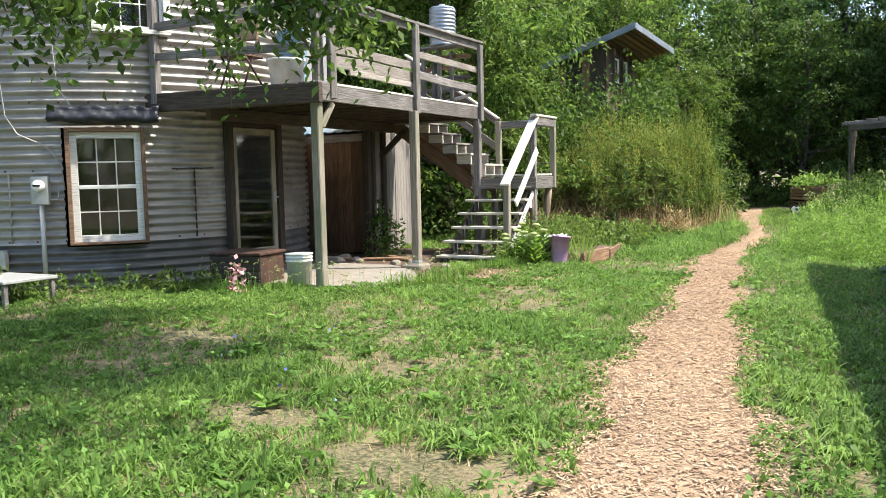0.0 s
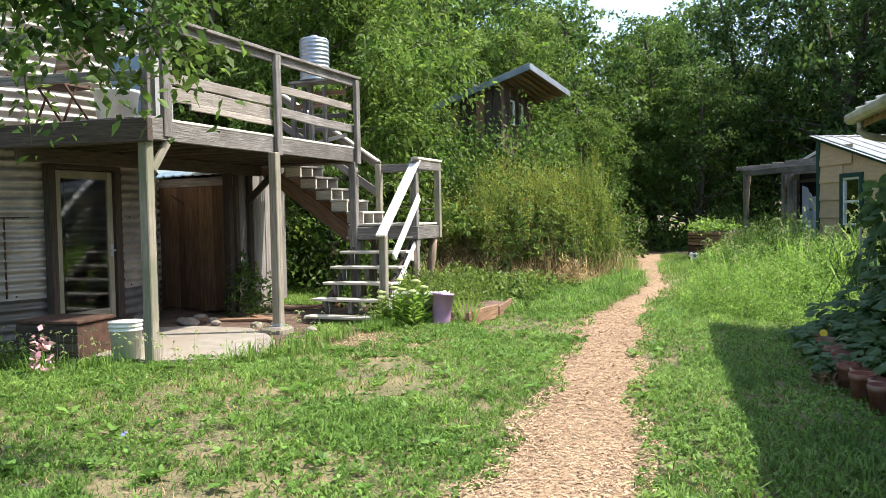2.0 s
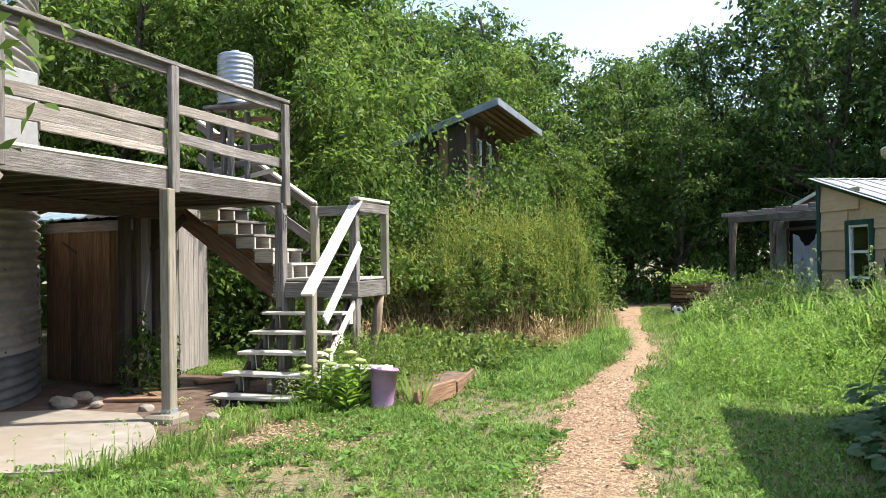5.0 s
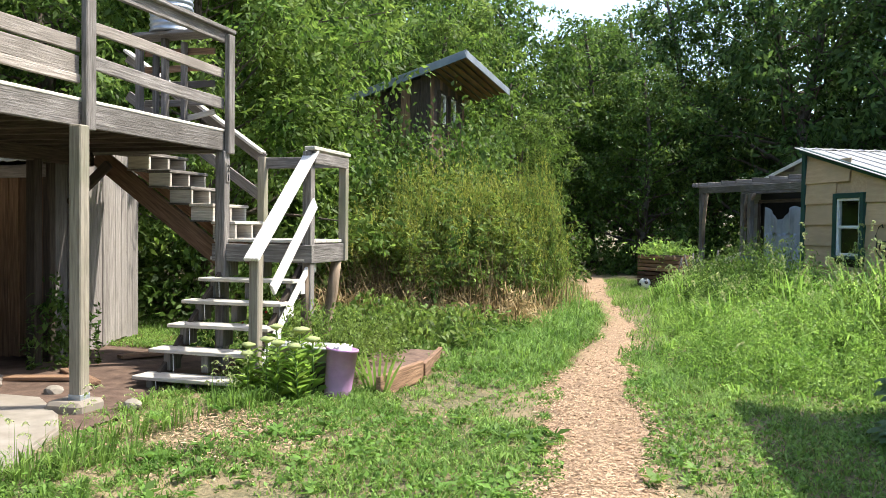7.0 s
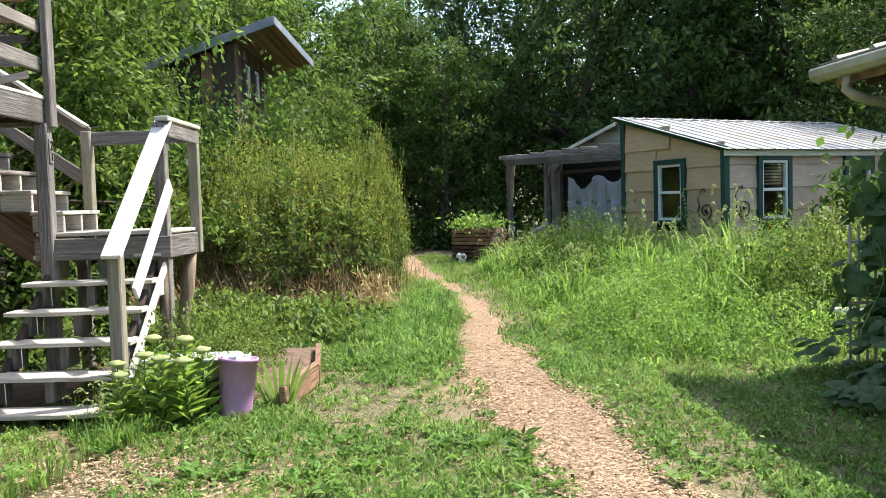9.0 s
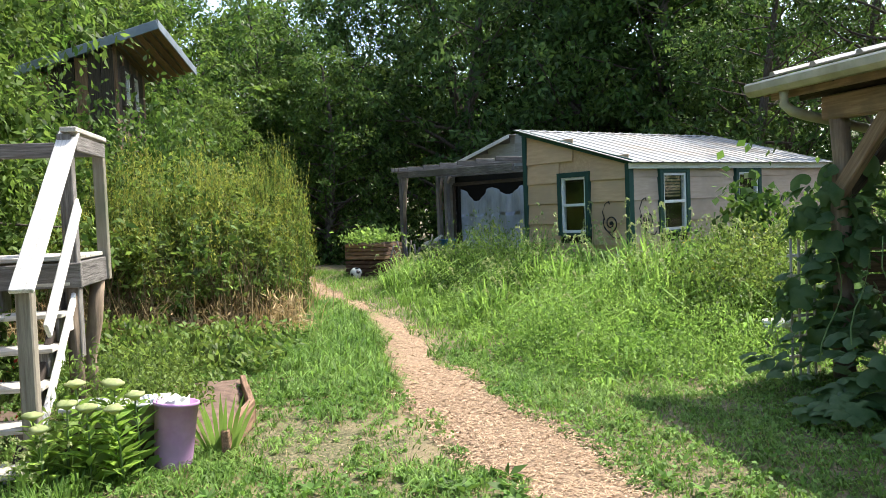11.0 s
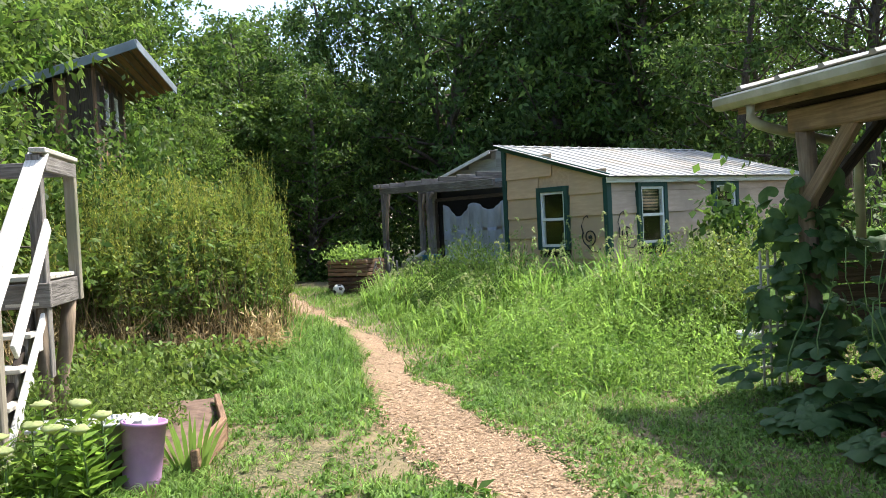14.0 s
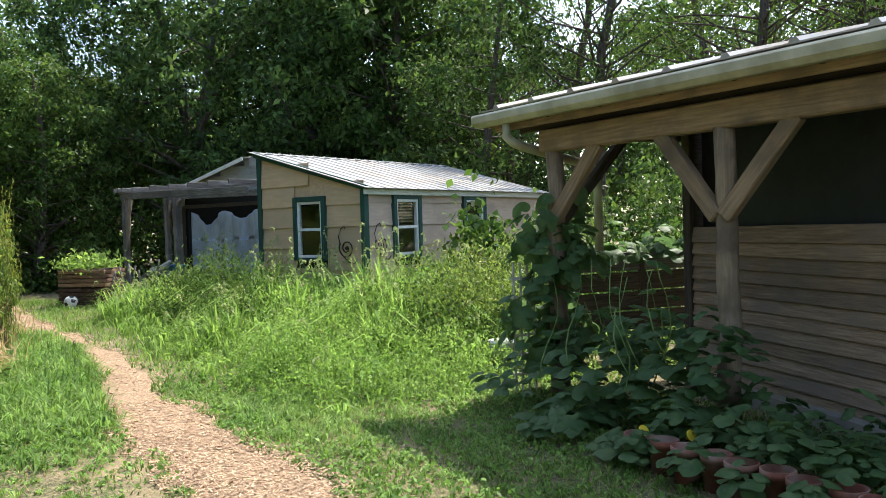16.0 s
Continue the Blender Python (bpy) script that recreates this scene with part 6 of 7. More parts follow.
tagged(new("dry_stalks", blades("dry_stalks", r, rngs.uniform(0.2, 0.95, n_) ** 1.2, 0.006, 0.7, straw_mat, rngs)), "dry tan stalks and grass round the shrub", "dry grass", "", "stuff")

# ---- lawn ----
def keep_off(x, y):
    l_, r_ = path_edges(y)
    ok = ~((x > l_ + 0.04) & (x < r_ - 0.04))
    ok &= ~((x > -9.3) & (x < -5.75) & (y > 2.5) & (y < 7.8))
    ok &= ~((x > -5.8) & (x < -5.3) & (y > 2.85) & (y < 4.2))
    ok &= ~((x > -8.6) & (x < -7.2) & (y > 2.2) & (y < 3.2))
    ok &= ~(np.hypot(x + 11.3, y - 3.9) < 3.3)
    ok &= ~((x > 2.3) & (y < 6.6))
    # cabin and wing
    u = (x - 2.13) * 0.441 - (y - 13.68) * 0.897
    v = (x - 2.13) * 0.897 + (y - 13.68) * 0.441
    ok &= ~((u < 0.02) & (u > -2.7) & (v > -0.02) & (v < 6)) & ~((u < -2.6) & (u > -7.8) & (v > 1.2) & (v < 5.3))
    return ok


def bare(x, y):
    """Thin patches of the lawn."""
    b = np.sin(x * 1.3 + 1.1 * np.sin(y * 0.9)) * np.sin(y * 1.15 + 0.7 * np.sin(x * 1.4))
    p = np.exp(-((x + 4.6) ** 2 / 0.5 + (y - 4.5) ** 2 / 0.28)) + np.exp(-((x + 3.0) ** 2 / 0.6 + (y + 0.8) ** 2 / 0.2)) + np.exp(-((x + 3.0) ** 2 / 0.5 + (y - 2.0) ** 2 / 0.15)) + 0.9 * np.exp(-((x + 2.6) ** 2 / 0.1 + (y - 7.0) ** 2 / 0.1)) + 1.3 * np.exp(-((x + 1.95) ** 2 / 0.5 + (y + 2.5) ** 2 / 0.16)) + 1.2 * np.exp(-((x + 3.15) ** 2 / 0.12 + (y + 2.2) ** 2 / 0.05)) + 1.1 * np.exp(-((x + 5.3) ** 2 / 0.25 + (y + 0.5) ** 2 / 0.05)) + 1.1 * np.exp(-((x + 3.5) ** 2 / 0.35 + (y - 2.6) ** 2 / 0.06)) + 1.2 * np.exp(-((x + 3.7) ** 2 / 0.5 + (y - 3.2) ** 2 / 0.12)) + 1.2 * np.exp(-((x + 7.6) ** 2 / 0.4 + (y + 0.4) ** 2 / 0.06))
    return np.where(x > -0.9, 0.0, 1.0) * np.clip(0.5 * np.clip((b - 0.3) * 4, 0, 1) + 0.8 * p, 0, 0.9)


def lawn(name, n_, x0, x1, y0, y1, h, w, mat, label, seed, lean=0.95, power=1.0):
    rng = np.random.default_rng(seed)
    x = rng.uniform(x0, x1, n_)
    y = y0 + (y1 - y0) * rng.uniform(0, 1, n_) ** power
    tuft = 0.5 + 0.5 * np.sin(x * 4.1 + 2 * np.sin(y * 2.3)) * np.sin(y * 3.7 + 1.5 * np.sin(x * 3.1))
    ok = keep_off(x, y) & ((rng.uniform(0, 1, n_) > bare(x, y)) | (mat is straw_mat)) & (rng.uniform(0, 1, n_) < 0.4 + 0.75 * tuft)
    x, y, tuft = x[ok], y[ok], tuft[ok]
    l_, r_ = path_edges(y)
    hh = h * (0.45 + 0.8 * tuft) * rng.uniform(0.6, 1.25, len(x))
    hh *= np.where((x < l_) & (x > l_ - 1.4) & (y > 8) & (y < 18), 1.25, 1.0)
    hh *= np.where((np.abs(x - l_) < 0.12) | (np.abs(x - r_) < 0.12), 0.65, 1.0)
    r = np.stack([x, y, ground_z(x, y) - 0.005], 1)
    return tagged(new(name, blades(name, r, hh, w, lean, mat, rng)), label, "grass", "", "stuff")


lawn("lawn_grass", 170000, -9.0, 2.2, -4.2, 9.5, 0.06, 0.005, grass_mat, "lush green lawn grass in uneven tufts", 51)
lawn("far_lawn_grass", 65000, -9.0, 3.0, 9.0, 24.0, 0.15, 0.0075, grass_mat, "green grass along the footpath", 52)
lawn("dry_grass", 22000, -9.0, 2.2, -4.2, 12.0, 0.07, 0.003, straw_mat, "dry straw-coloured blades among the lawn", 53, 1.1)
rngt = np.random.default_rng(55)


def fountain(name, centres, each, height, width, spread, mat, label, rng):
    """Tufts whose blades arch outwards from a common foot."""
    n_ = len(centres) * each
    f = np.repeat(centres, each, 0)
    hh = np.repeat(height, each) * rng.uniform(0.55, 1.2, n_)
    a = rng.uniform(0, 2 * math.pi, n_)
    reach = hh * rng.uniform(0.15, 1.15, n_) * spread
    out = np.stack([np.cos(a), np.sin(a), np.zeros(n_)], 1)
    side = np.stack([-np.sin(a), np.cos(a), np.zeros(n_)], 1) * (width * rng.uniform(0.7, 1.35, n_))[:, None]
    z = np.array((0, 0, 1.0))
    foot = np.stack([f[:, 0], f[:, 1], ground_z(f[:, 0], f[:, 1]) - 0.005], 1) + out * (0.6 * np.repeat(height, each) * rng.uniform(0, 0.7, n_))[:, None]
    mid = foot + out * (reach * 0.35)[:, None] + z * (hh * 0.62)[:, None]
    tip = foot + out * reach[:, None] + z * (hh * (1.05 - 0.7 * np.clip(reach / np.maximum(hh, 1e-3), 0, 1.2)))[:, None]
    v = np.stack([foot, mid + side * 1.25, tip, mid - side * 1.25], 1).reshape(-1, 3)
    q = np.arange(4 * n_)
    return tagged(new(name, poly_mesh(name, v, q, 4, mat)), label, "grass", "", "stuff")


tc_ = np.stack([rngt.uniform(-8.6, 1.6, 21000), rngt.uniform(-4.2, 10.0, 21000)], 1)
patch_ = np.sin(tc_[:, 0] * 1.9 + 1.3 * np.sin(tc_[:, 1] * 1.1)) * np.sin(tc_[:, 1] * 1.6 + 1.2 * np.sin(tc_[:, 0] * 1.2))
ok = keep_off(tc_[:, 0], tc_[:, 1]) & (rngt.uniform(0, 1, len(tc_)) > 1.25 * bare(tc_[:, 0], tc_[:, 1])) & (rngt.uniform(0, 1, len(tc_)) < 0.55 + 0.45 * np.clip(patch_ + 0.5, 0, 1))
tc_, patch_ = tc_[ok], patch_[ok]
pl_, pr_ = path_edges(tc_[:, 1])
rim_ = np.where((tc_[:, 0] > pl_ - 0.18) & (tc_[:, 0] < pr_ + 0.18), 0.6, 1.0)
fountain("grass_tufts", tc_, 22, (0.06 + 0.05 * np.clip(patch_, 0, 1)) * rngt.uniform(0.55, 1.5, len(tc_)) * rim_, 0.0046, 1.35, grass_mat, "arching tufts of grass in the lawn", rngt)
edge_ = np.array([(-5.2 + 0.1 * (k % 5), 2.75 + 0.22 * k) for k in range(9)] + [(-6.3 - 0.2 * k, 2.2 - 0.05 * k) for k in range(8)] + [(-4.9 + 0.1 * (k % 3), 5.1 + 0.1 * k) for k in range(8)])
edge_ = np.concatenate([edge_, edge_ + 0.09, edge_ + np.array((0.05, -0.12))])
fountain("long_grass", edge_, 26, rngt.uniform(0.14, 0.26, len(edge_)), 0.0045, 0.8, grass_mat, "longer grass along the concrete pad and the stair", rngt)
far_ = np.stack([-2.5 - np.abs(rngt.normal(0, 0.75, 800)), rngt.normal(11.5, 2.6, 800)], 1)
far_ = far_[keep_off(far_[:, 0], far_[:, 1]) & (far_[:, 1] > 6.5)]
fountain("verge_grass", far_, 16, rngt.uniform(0.12, 0.3, len(far_)) * np.clip((far_[:, 1] - 5) / 4, 0.4, 1), 0.006, 1.3, grass_mat, "long bright grass on the verge of the footpath", rngt)
outer_ = np.concatenate([np.stack([rngt.uniform(-14, 4, 5200), -4.0 - 9 * rngt.uniform(0, 1, 5200) ** 1.3], 1), np.stack([rngt.uniform(-14, -8.4, 1800), rngt.uniform(-5, 0.8, 1800)], 1)])
outer_ = outer_[keep_off(outer_[:, 0], outer_[:, 1])]
fountain("yard_grass", outer_, 14, rngt.uniform(0.07, 0.14, len(outer_)), 0.009, 1.3, grass_mat, "grass of the yard behind the start of the footpath", rngt)
# flat rosettes of broad-leaved weeds
rc_ = np.stack([rngt.uniform(-7.5, -1.0, 420), rngt.uniform(-4.0, 5.5, 420)], 1)
rc_ = rc_[keep_off(rc_[:, 0], rc_[:, 1])]
n_ = len(rc_) * 8
az = np.tile(np.arange(8) * 0.785, len(rc_)) + rngt.normal(0, 0.25, n_)
rs = np.repeat(rngt.uniform(0.05, 0.12, len(rc_)), 8)
d = np.stack([np.cos(az), np.sin(az), rngt.uniform(0.1, 0.6, n_)], 1)
f = np.repeat(rc_, 8, 0)
c = np.stack([f[:, 0], f[:, 1], ground_z(f[:, 0], f[:, 1]) + 0.03], 1) + d * rs[:, None] * 0.5
tagged(new("plantain", leaf_cloud("plantain", c, rs, clover_mat, rngt, 0.42, 1.6, 0.0, d * 4)), "flat rosettes of broad-leaved weeds in the lawn", "weeds", "", "stuff")
rngc = np.random.default_rng(54)
n_ = 75000
x, y = rngc.uniform(-9.0, 2.3, n_), rngc.uniform(-4.2, 11, n_)
cl_ = np.sin(x * 2.1 + 3) * np.sin(y * 1.7 + 1.2 * np.sin(x)) > -0.1
ok = keep_off(x, y) & cl_ & (rngc.uniform(0, 1, n_) > bare(x, y))
c = np.stack([x[ok], y[ok], ground_z(x[ok], y[ok]) + rngc.uniform(0.015, 0.075, ok.sum())], 1)
tagged(new("clover", leaf_cloud("clover", c, 0.034, clover_mat, rngc, 0.8, 1.6, 0.0)), "low clover and broad-leaved lawn weeds", "clover", "", "stuff")

# ---- tall weed bed right of the path ----
rngw = np.random.default_rng(61)
n_ = 40000
x, y = rngw.uniform(-1.7, 6.5, n_), rngw.uniform(7.2, 19.5, n_)


def weed_height(x, y):
    u = (x - 2.13) * 0.441 - (y - 13.68) * 0.897
    v = (x - 2.13) * 0.897 + (y - 13.68) * 0.441
    base = np.interp(y - 0.25 * x, [6.8, 7.8, 9.0, 10.5, 12.0, 16], [0.16, 0.4, 0.75, 1.2, 1.3, 1.05])
    side = np.clip((x - np.interp(y, PATH_Y, PATH_R) - 0.15) / 2.1, 0, 1)
    swell = 0.82 + 0.34 * np.sin(x * 1.9 + 0.8 * np.sin(y * 1.2)) * np.sin(y * 1.45 + 0.9 * np.sin(x * 1.1)) + 0.12 * np.sin(x * 4.7 + y * 3.9)
    return base * side * swell, (u > 0.1) | (v < -0.12)


hw, ok = weed_height(x, y)
ok &= keep_off(x, y) & (hw > 0.08)
x, y, hw = x[ok], y[ok], hw[ok]
clump = 0.5 + 0.5 * np.sin(x * 3.1 + 1.3 * np.sin(y * 1.7)) * np.sin(y * 2.6 + 1.1 * np.sin(x * 2.3))
bushy = np.exp(-((x - 2.0) ** 2 + (y - 9.7) ** 2) / 1.1) + np.exp(-((x - 0.3) ** 2 + (y - 8.6) ** 2) / 0.9)
keep = rngw.uniform(0, 1, len(x)) < (0.08 + 0.5 * clump) * (1 - 0.8 * np.clip(bushy, 0, 1)) * np.where(y - 0.25 * x < 9.6, 0.4, 1.0)
x, y, hw, clump = x[keep], y[keep], hw[keep], clump[keep]
hw = hw * rngw.uniform(0.45, 1.1, len(x)) * (0.45 + 0.65 * clump)
r = np.stack([x, y, np.zeros(len(x))], 1)
tagged(new("tall_grass", blades("tall_grass", r, hw, 0.011, 0.8, weed_mat, rngw)), "tall bright green weeds and foxtail grass", "tall grass", "", "stuff")
ck = rngw.choice(len(x), 1300, replace=False, p=hw ** 2 / (hw ** 2).sum())
fountain("broad_grass", np.stack([x[ck], y[ck]], 1), 15, hw[ck] * 1.0 + 0.12, 0.0125, 0.95, weed_mat, "arching clumps of broad-bladed bright green grass", rngw)
pk = rngw.choice(len(x), 620, replace=False, p=hw ** 2 / (hw ** 2).sum())
fh = hw[pk] * rngw.uniform(0.9, 1.35, len(pk)) + 0.12
tagged(new("foxtail_stalks", blades("foxtail_stalks", np.stack([x[pk], y[pk], np.zeros(len(pk))], 1), fh, 0.004, 0.0, weed_mat, rngw)), "thin upright foxtail stalks", "tall grass", "", "stuff")
hv = np.repeat(np.stack([x[pk], y[pk], fh], 1), 18, 0)
k = np.tile(np.arange(18), len(pk))
az = np.repeat(rngw.uniform(0, 6.28, len(pk)), 18)
hv += np.stack([np.cos(az) * 0.0065 * k, np.sin(az) * 0.0065 * k, 0.011 * k - 0.00095 * k ** 2], 1) + rngw.normal(0, 0.005, hv.shape)
tagged(new("seed_heads", leaf_cloud("seed_heads", hv, 0.052, seed_mat, rngw, 0.42, 0.3, 0.2)), "drooping pale foxtail seed heads", "seed heads", "", "stuff")
n_ = 40000
x, y = rngw.uniform(-1.5, 6, n_), rngw.uniform(7.2, 18, n_)
hw, ok = weed_height(x, y)
ok &= keep_off(x, y) & (hw > 0.06)
lump_ = 0.5 + 0.5 * np.sin(x * 4.3 + 1.7 * np.sin(y * 2.1)) * np.sin(y * 3.7 + 1.4 * np.sin(x * 2.9))
ok &= rngw.uniform(0, 1, n_) < (0.25 + 0.8 * lump_) * np.where(y - 0.25 * x > 9.4, 0.45, 1.0)
c = np.stack([x[ok], y[ok], hw[ok] * (0.25 + 0.6 * lump_[ok]) * rngw.uniform(0.1, 1.0, ok.sum()) ** 0.7], 1)
tagged(new("broad_weeds", leaf_cloud("broad_weeds", c, 0.06, weed_mat, rngw, 0.38, 0.6, 0.2)), "leafy green weeds under the tall grass", "weeds", "", "stuff")
wc_ = np.stack([rngw.uniform(-1.4, 3.6, 260), rngw.uniform(8.6, 14.5, 260)], 1)
hp, ok = weed_height(wc_[:, 0], wc_[:, 1])
ok &= keep_off(wc_[:, 0], wc_[:, 1]) & (hp > 0.12)
wc_, hp = wc_[ok], hp[ok] * rngw.uniform(0.55, 1.05, ok.sum()) + 0.08
tagged(new("weed_stems", blades("weed_stems", np.concatenate([wc_, np.zeros((len(wc_), 1))], 1), hp, 0.005, 0.05, weed_mat, rngw)), "upright green stems of leafy weeds", "weeds", "", "stuff")
n_ = len(wc_) * 44
f, hf = np.repeat(wc_, 44, 0), np.repeat(hp, 44)
t = rngw.uniform(0.15, 1.0, n_)
az = rngw.uniform(0, 2 * math.pi, n_)
d = np.stack([np.cos(az), np.sin(az), np.full(n_, 0.25)], 1)
reach = (0.05 + 0.13 * np.repeat(rngw.uniform(0.4, 1, len(wc_)), 44)) * (1.15 - t)
c = np.stack([f[:, 0], f[:, 1], hf * t], 1) + d * (reach * rngw.uniform(0.4, 1.2, n_))[:, None]
tagged(new("leafy_weeds", leaf_cloud("leafy_weeds", c, 0.04 + 0.04 * (1 - t), weed_mat, rngw, 0.42, 0.8, 0.15, d * 1.5)), "leafy upright weeds in the overgrown bed", "weeds", "", "stuff")
bank("flowering_weeds", [(1.4, 9.6, 0.75, 0.95), (2.1, 10.2, 0.9, 1.2), (1.0, 10.3, 0.7, 0.85), (2.5, 9.4, 0.8, 0.9), (3.2, 10.6, 0.9, 1.3), (1.5, 8.9, 0.45, 0.6), (1.75, 9.3, 0.5, 0.95), (2.3, 9.0, 0.5, 0.95)], 26000, 0.055, leaf_shrub, "bushy green flowering weeds", 62, "weeds")
bank("low_weeds", [(-0.9 + 0.55 * (k % 5) + 0.2 * (k // 5), 7.9 + 0.75 * (k // 5) + 0.25 * (k % 2), 0.42 + 0.1 * (k % 3), 0.34 + 0.13 * (k // 5) + 0.12 * (k % 2)) for k in range(20)], 34000, 0.04, weed_mat, "low leafy bright green weeds beside the footpath", 66, "weeds", 0.45)
bank("hedge", [(4.9, 10.8, 0.8, 2.3), (5.7, 10.3, 0.9, 2.7), (6.5, 10.7, 1.0, 3.0), (7.6, 10.2, 1.0, 2.6), (5.4, 9.2, 0.7, 1.7)], 9000, 0.1, leaf_mid, "leafy green hedge behind the raised bed", 67, "hedge", 0.45)
bank("yellow_flowers", [(1.6, 9.8, 0.82, 1.0), (2.2, 10.4, 0.9, 1.15), (2.6, 9.4, 0.8, 0.85)], 420, 0.035, flower_yellow, "small yellow flowers on the weeds", 63, "flowers", 0.9)
bank("aster_clump", [(-0.25, 14.6, 0.75, 1.2), (0.4, 13.6, 0.8, 1.15), (-0.6, 15.8, 0.7, 1.1), (0.2, 16.0, 0.8, 1.3), (-0.55, 13.2, 0.55, 0.85), (0.0, 12.6, 0.6, 1.0)], 15000, 0.075, leaf_mid, "dark green leafy clump before the wing", 64, "weeds", 0.25)
bank("sunflower_leaves", [(3.6, 12.6, 0.55, 2.1), (4.3, 13.0, 0.6, 1.9), (4.9, 12.4, 0.7, 1.8)], 1500, 0.16, leaf_mid, "tall leafy sunflowers before the cabin wall", 65, "sunflowers", 0.7)

# ---- flower bed by the stairs ----
bank("garden_perennials", [(-4.55, 6.35, 0.3, 0.72), (-4.3, 6.4, 0.24, 0.62), (-4.8, 6.3, 0.24, 0.66), (-4.6, 6.85, 0.35, 0.62), (-4.4, 7.3, 0.35, 0.5), (-4.6, 7.9, 0.4, 0.5), (-4.95, 5.75, 0.16, 0.3)], 9000, 0.045, leaf_shrub, "bushy green perennials behind the trough at the stair", 71, "plants", 0.4)
trough = thing("planter_trough", (-4.52, 6.1, 0), "pale plastic trough on a dark box behind the garden stalks", "planter")
part("box", soft_box(0.62, 0.26, 0.3, 0.01, (-4.55, 6.12, 0.15)), wood_dark, trough)
tray = lathe([(0.36, 0.0), (0.42, 0.12), (0.44, 0.12), (0.44, 0.14), (0.4, 0.14), (0.35, 0.03)], 4)
tray.transform(Matrix.Translation((-4.55, 6.12, 0.3)) @ Matrix.Diagonal((1.05, 0.5, 1, 1)) @ Matrix.Rotation(radians(45), 4, "Z"))
part("tray", tray, white_plastic, trough, "dull white rim")


def sedum(at, height, lean, seed):
    """One upright garden stalk: a stem set with pointed leaves and a flat head of tiny flowers."""
    rng = np.random.default_rng(seed)
    t_ = thing("sedum_stalk", at, "upright garden stalk with yellow-green leaves and a flat flower head", "plant", "stalks by the stair")
    at = np.array(at)
    top = at + np.array((lean[0], lean[1], height))
    part("stem", tube([at, (at + top) / 2 + np.array((0.01, 0, 0)), top], [0.008, 0.007, 0.005], 5), green_stem, t_)
    n_ = 30
    k = np.arange(n_)
    u = 0.12 + 0.8 * k / n_
    az = k * 2.4
    d = np.stack([np.cos(az), np.sin(az), np.full(n_, 0.55)], 1)
    size = 0.2 * (1.1 - 0.55 * u)
    c = at + (top - at) * u[:, None] + d * size[:, None] * 0.45
    part("leaves", leaf_cloud("leaves", c, size, leaf_sedum, rng, 0.34, 1.0, 0.0, d * 5), leaf_sedum, t_)
    head = lathe([(0.004, -0.012), (0.035, 0.008), (0.062, 0.02), (0.058, 0.032), (0.036, 0.042), (0.014, 0.046)], 18)
    for v in head.verts:
        v.co *= 1 + 0.35 * noise.noise(v.co * 60 + Vector((seed, 0, 0)))
    head.transform(Matrix.Translation(top))
    part("flower_head", head, seed_mat, t_, "pale yellow-green flat flower head")


for k, (x, y, h) in enumerate(((-4.86, 5.5, 0.4), (-4.75, 5.62, 0.52), (-4.68, 5.78, 0.62), (-4.6, 5.56, 0.5), (-4.5, 5.72, 0.6), (-4.42, 5.6, 0.48), (-4.36, 5.78, 0.52), (-4.56, 5.9, 0.58), (-4.92, 5.68, 0.45))):
    sedum((x, y, 0.0), h, (0.03 * math.sin(k * 2.1), 0.03 * math.cos(k * 1.7)), 300 + k)
bank("bed_weeds", [(-5.6, 8.9, 0.7, 0.45), (-4.5, 9.1, 0.8, 0.45), (-6.6, 9.2, 0.8, 0.5), (-4.2, 10.2, 0.9, 0.4), (-5.4, 10.4, 0.9, 0.5), (-3.9, 9.2, 0.4, 0.3)], 7000, 0.09, leaf_shrub, "low green weeds behind the flower bed", 73, "weeds", 0.45)
bank("stair_weeds", [(-7.6, 6.35, 0.3, 0.9), (-7.5, 6.6, 0.25, 0.7), (-6.6, 7.9, 0.35, 0.5), (-5.5, 6.9, 0.22, 0.9)], 1700, 0.08, leaf_mid, "leafy weeds growing through the stair", 74, "weeds", 0.45)
iris = thing("iris", (-3.95, 6.15, 0), "fan of green sword-shaped iris leaves", "iris")
for k in range(11):
    a = -0.7 + 0.14 * k
    b0 = Vector((-3.96 + 0.014 * k, 6.13 + 0.02 * (k % 3), 0.0))
    tip = b0 + Vector((math.sin(a) * 0.3, 0.06 * (k % 3) - 0.06, 0.44 * math.cos(a * 0.8)))
    lb_ = bmesh.new()
    s_ = Vector((0.9, -0.4, 0)) * 0.017
    mid = b0.lerp(tip, 0.55) + Vector((0, 0, 0.03))
    q = [lb_.verts.new(p) for p in (b0 - s_, b0 + s_, mid + s_, mid - s_, tip)]
    lb_.faces.new(q[:4])
    lb_.faces.new((q[3], q[2], q[4]))
    part("blade", lb_, weed_mat, iris)


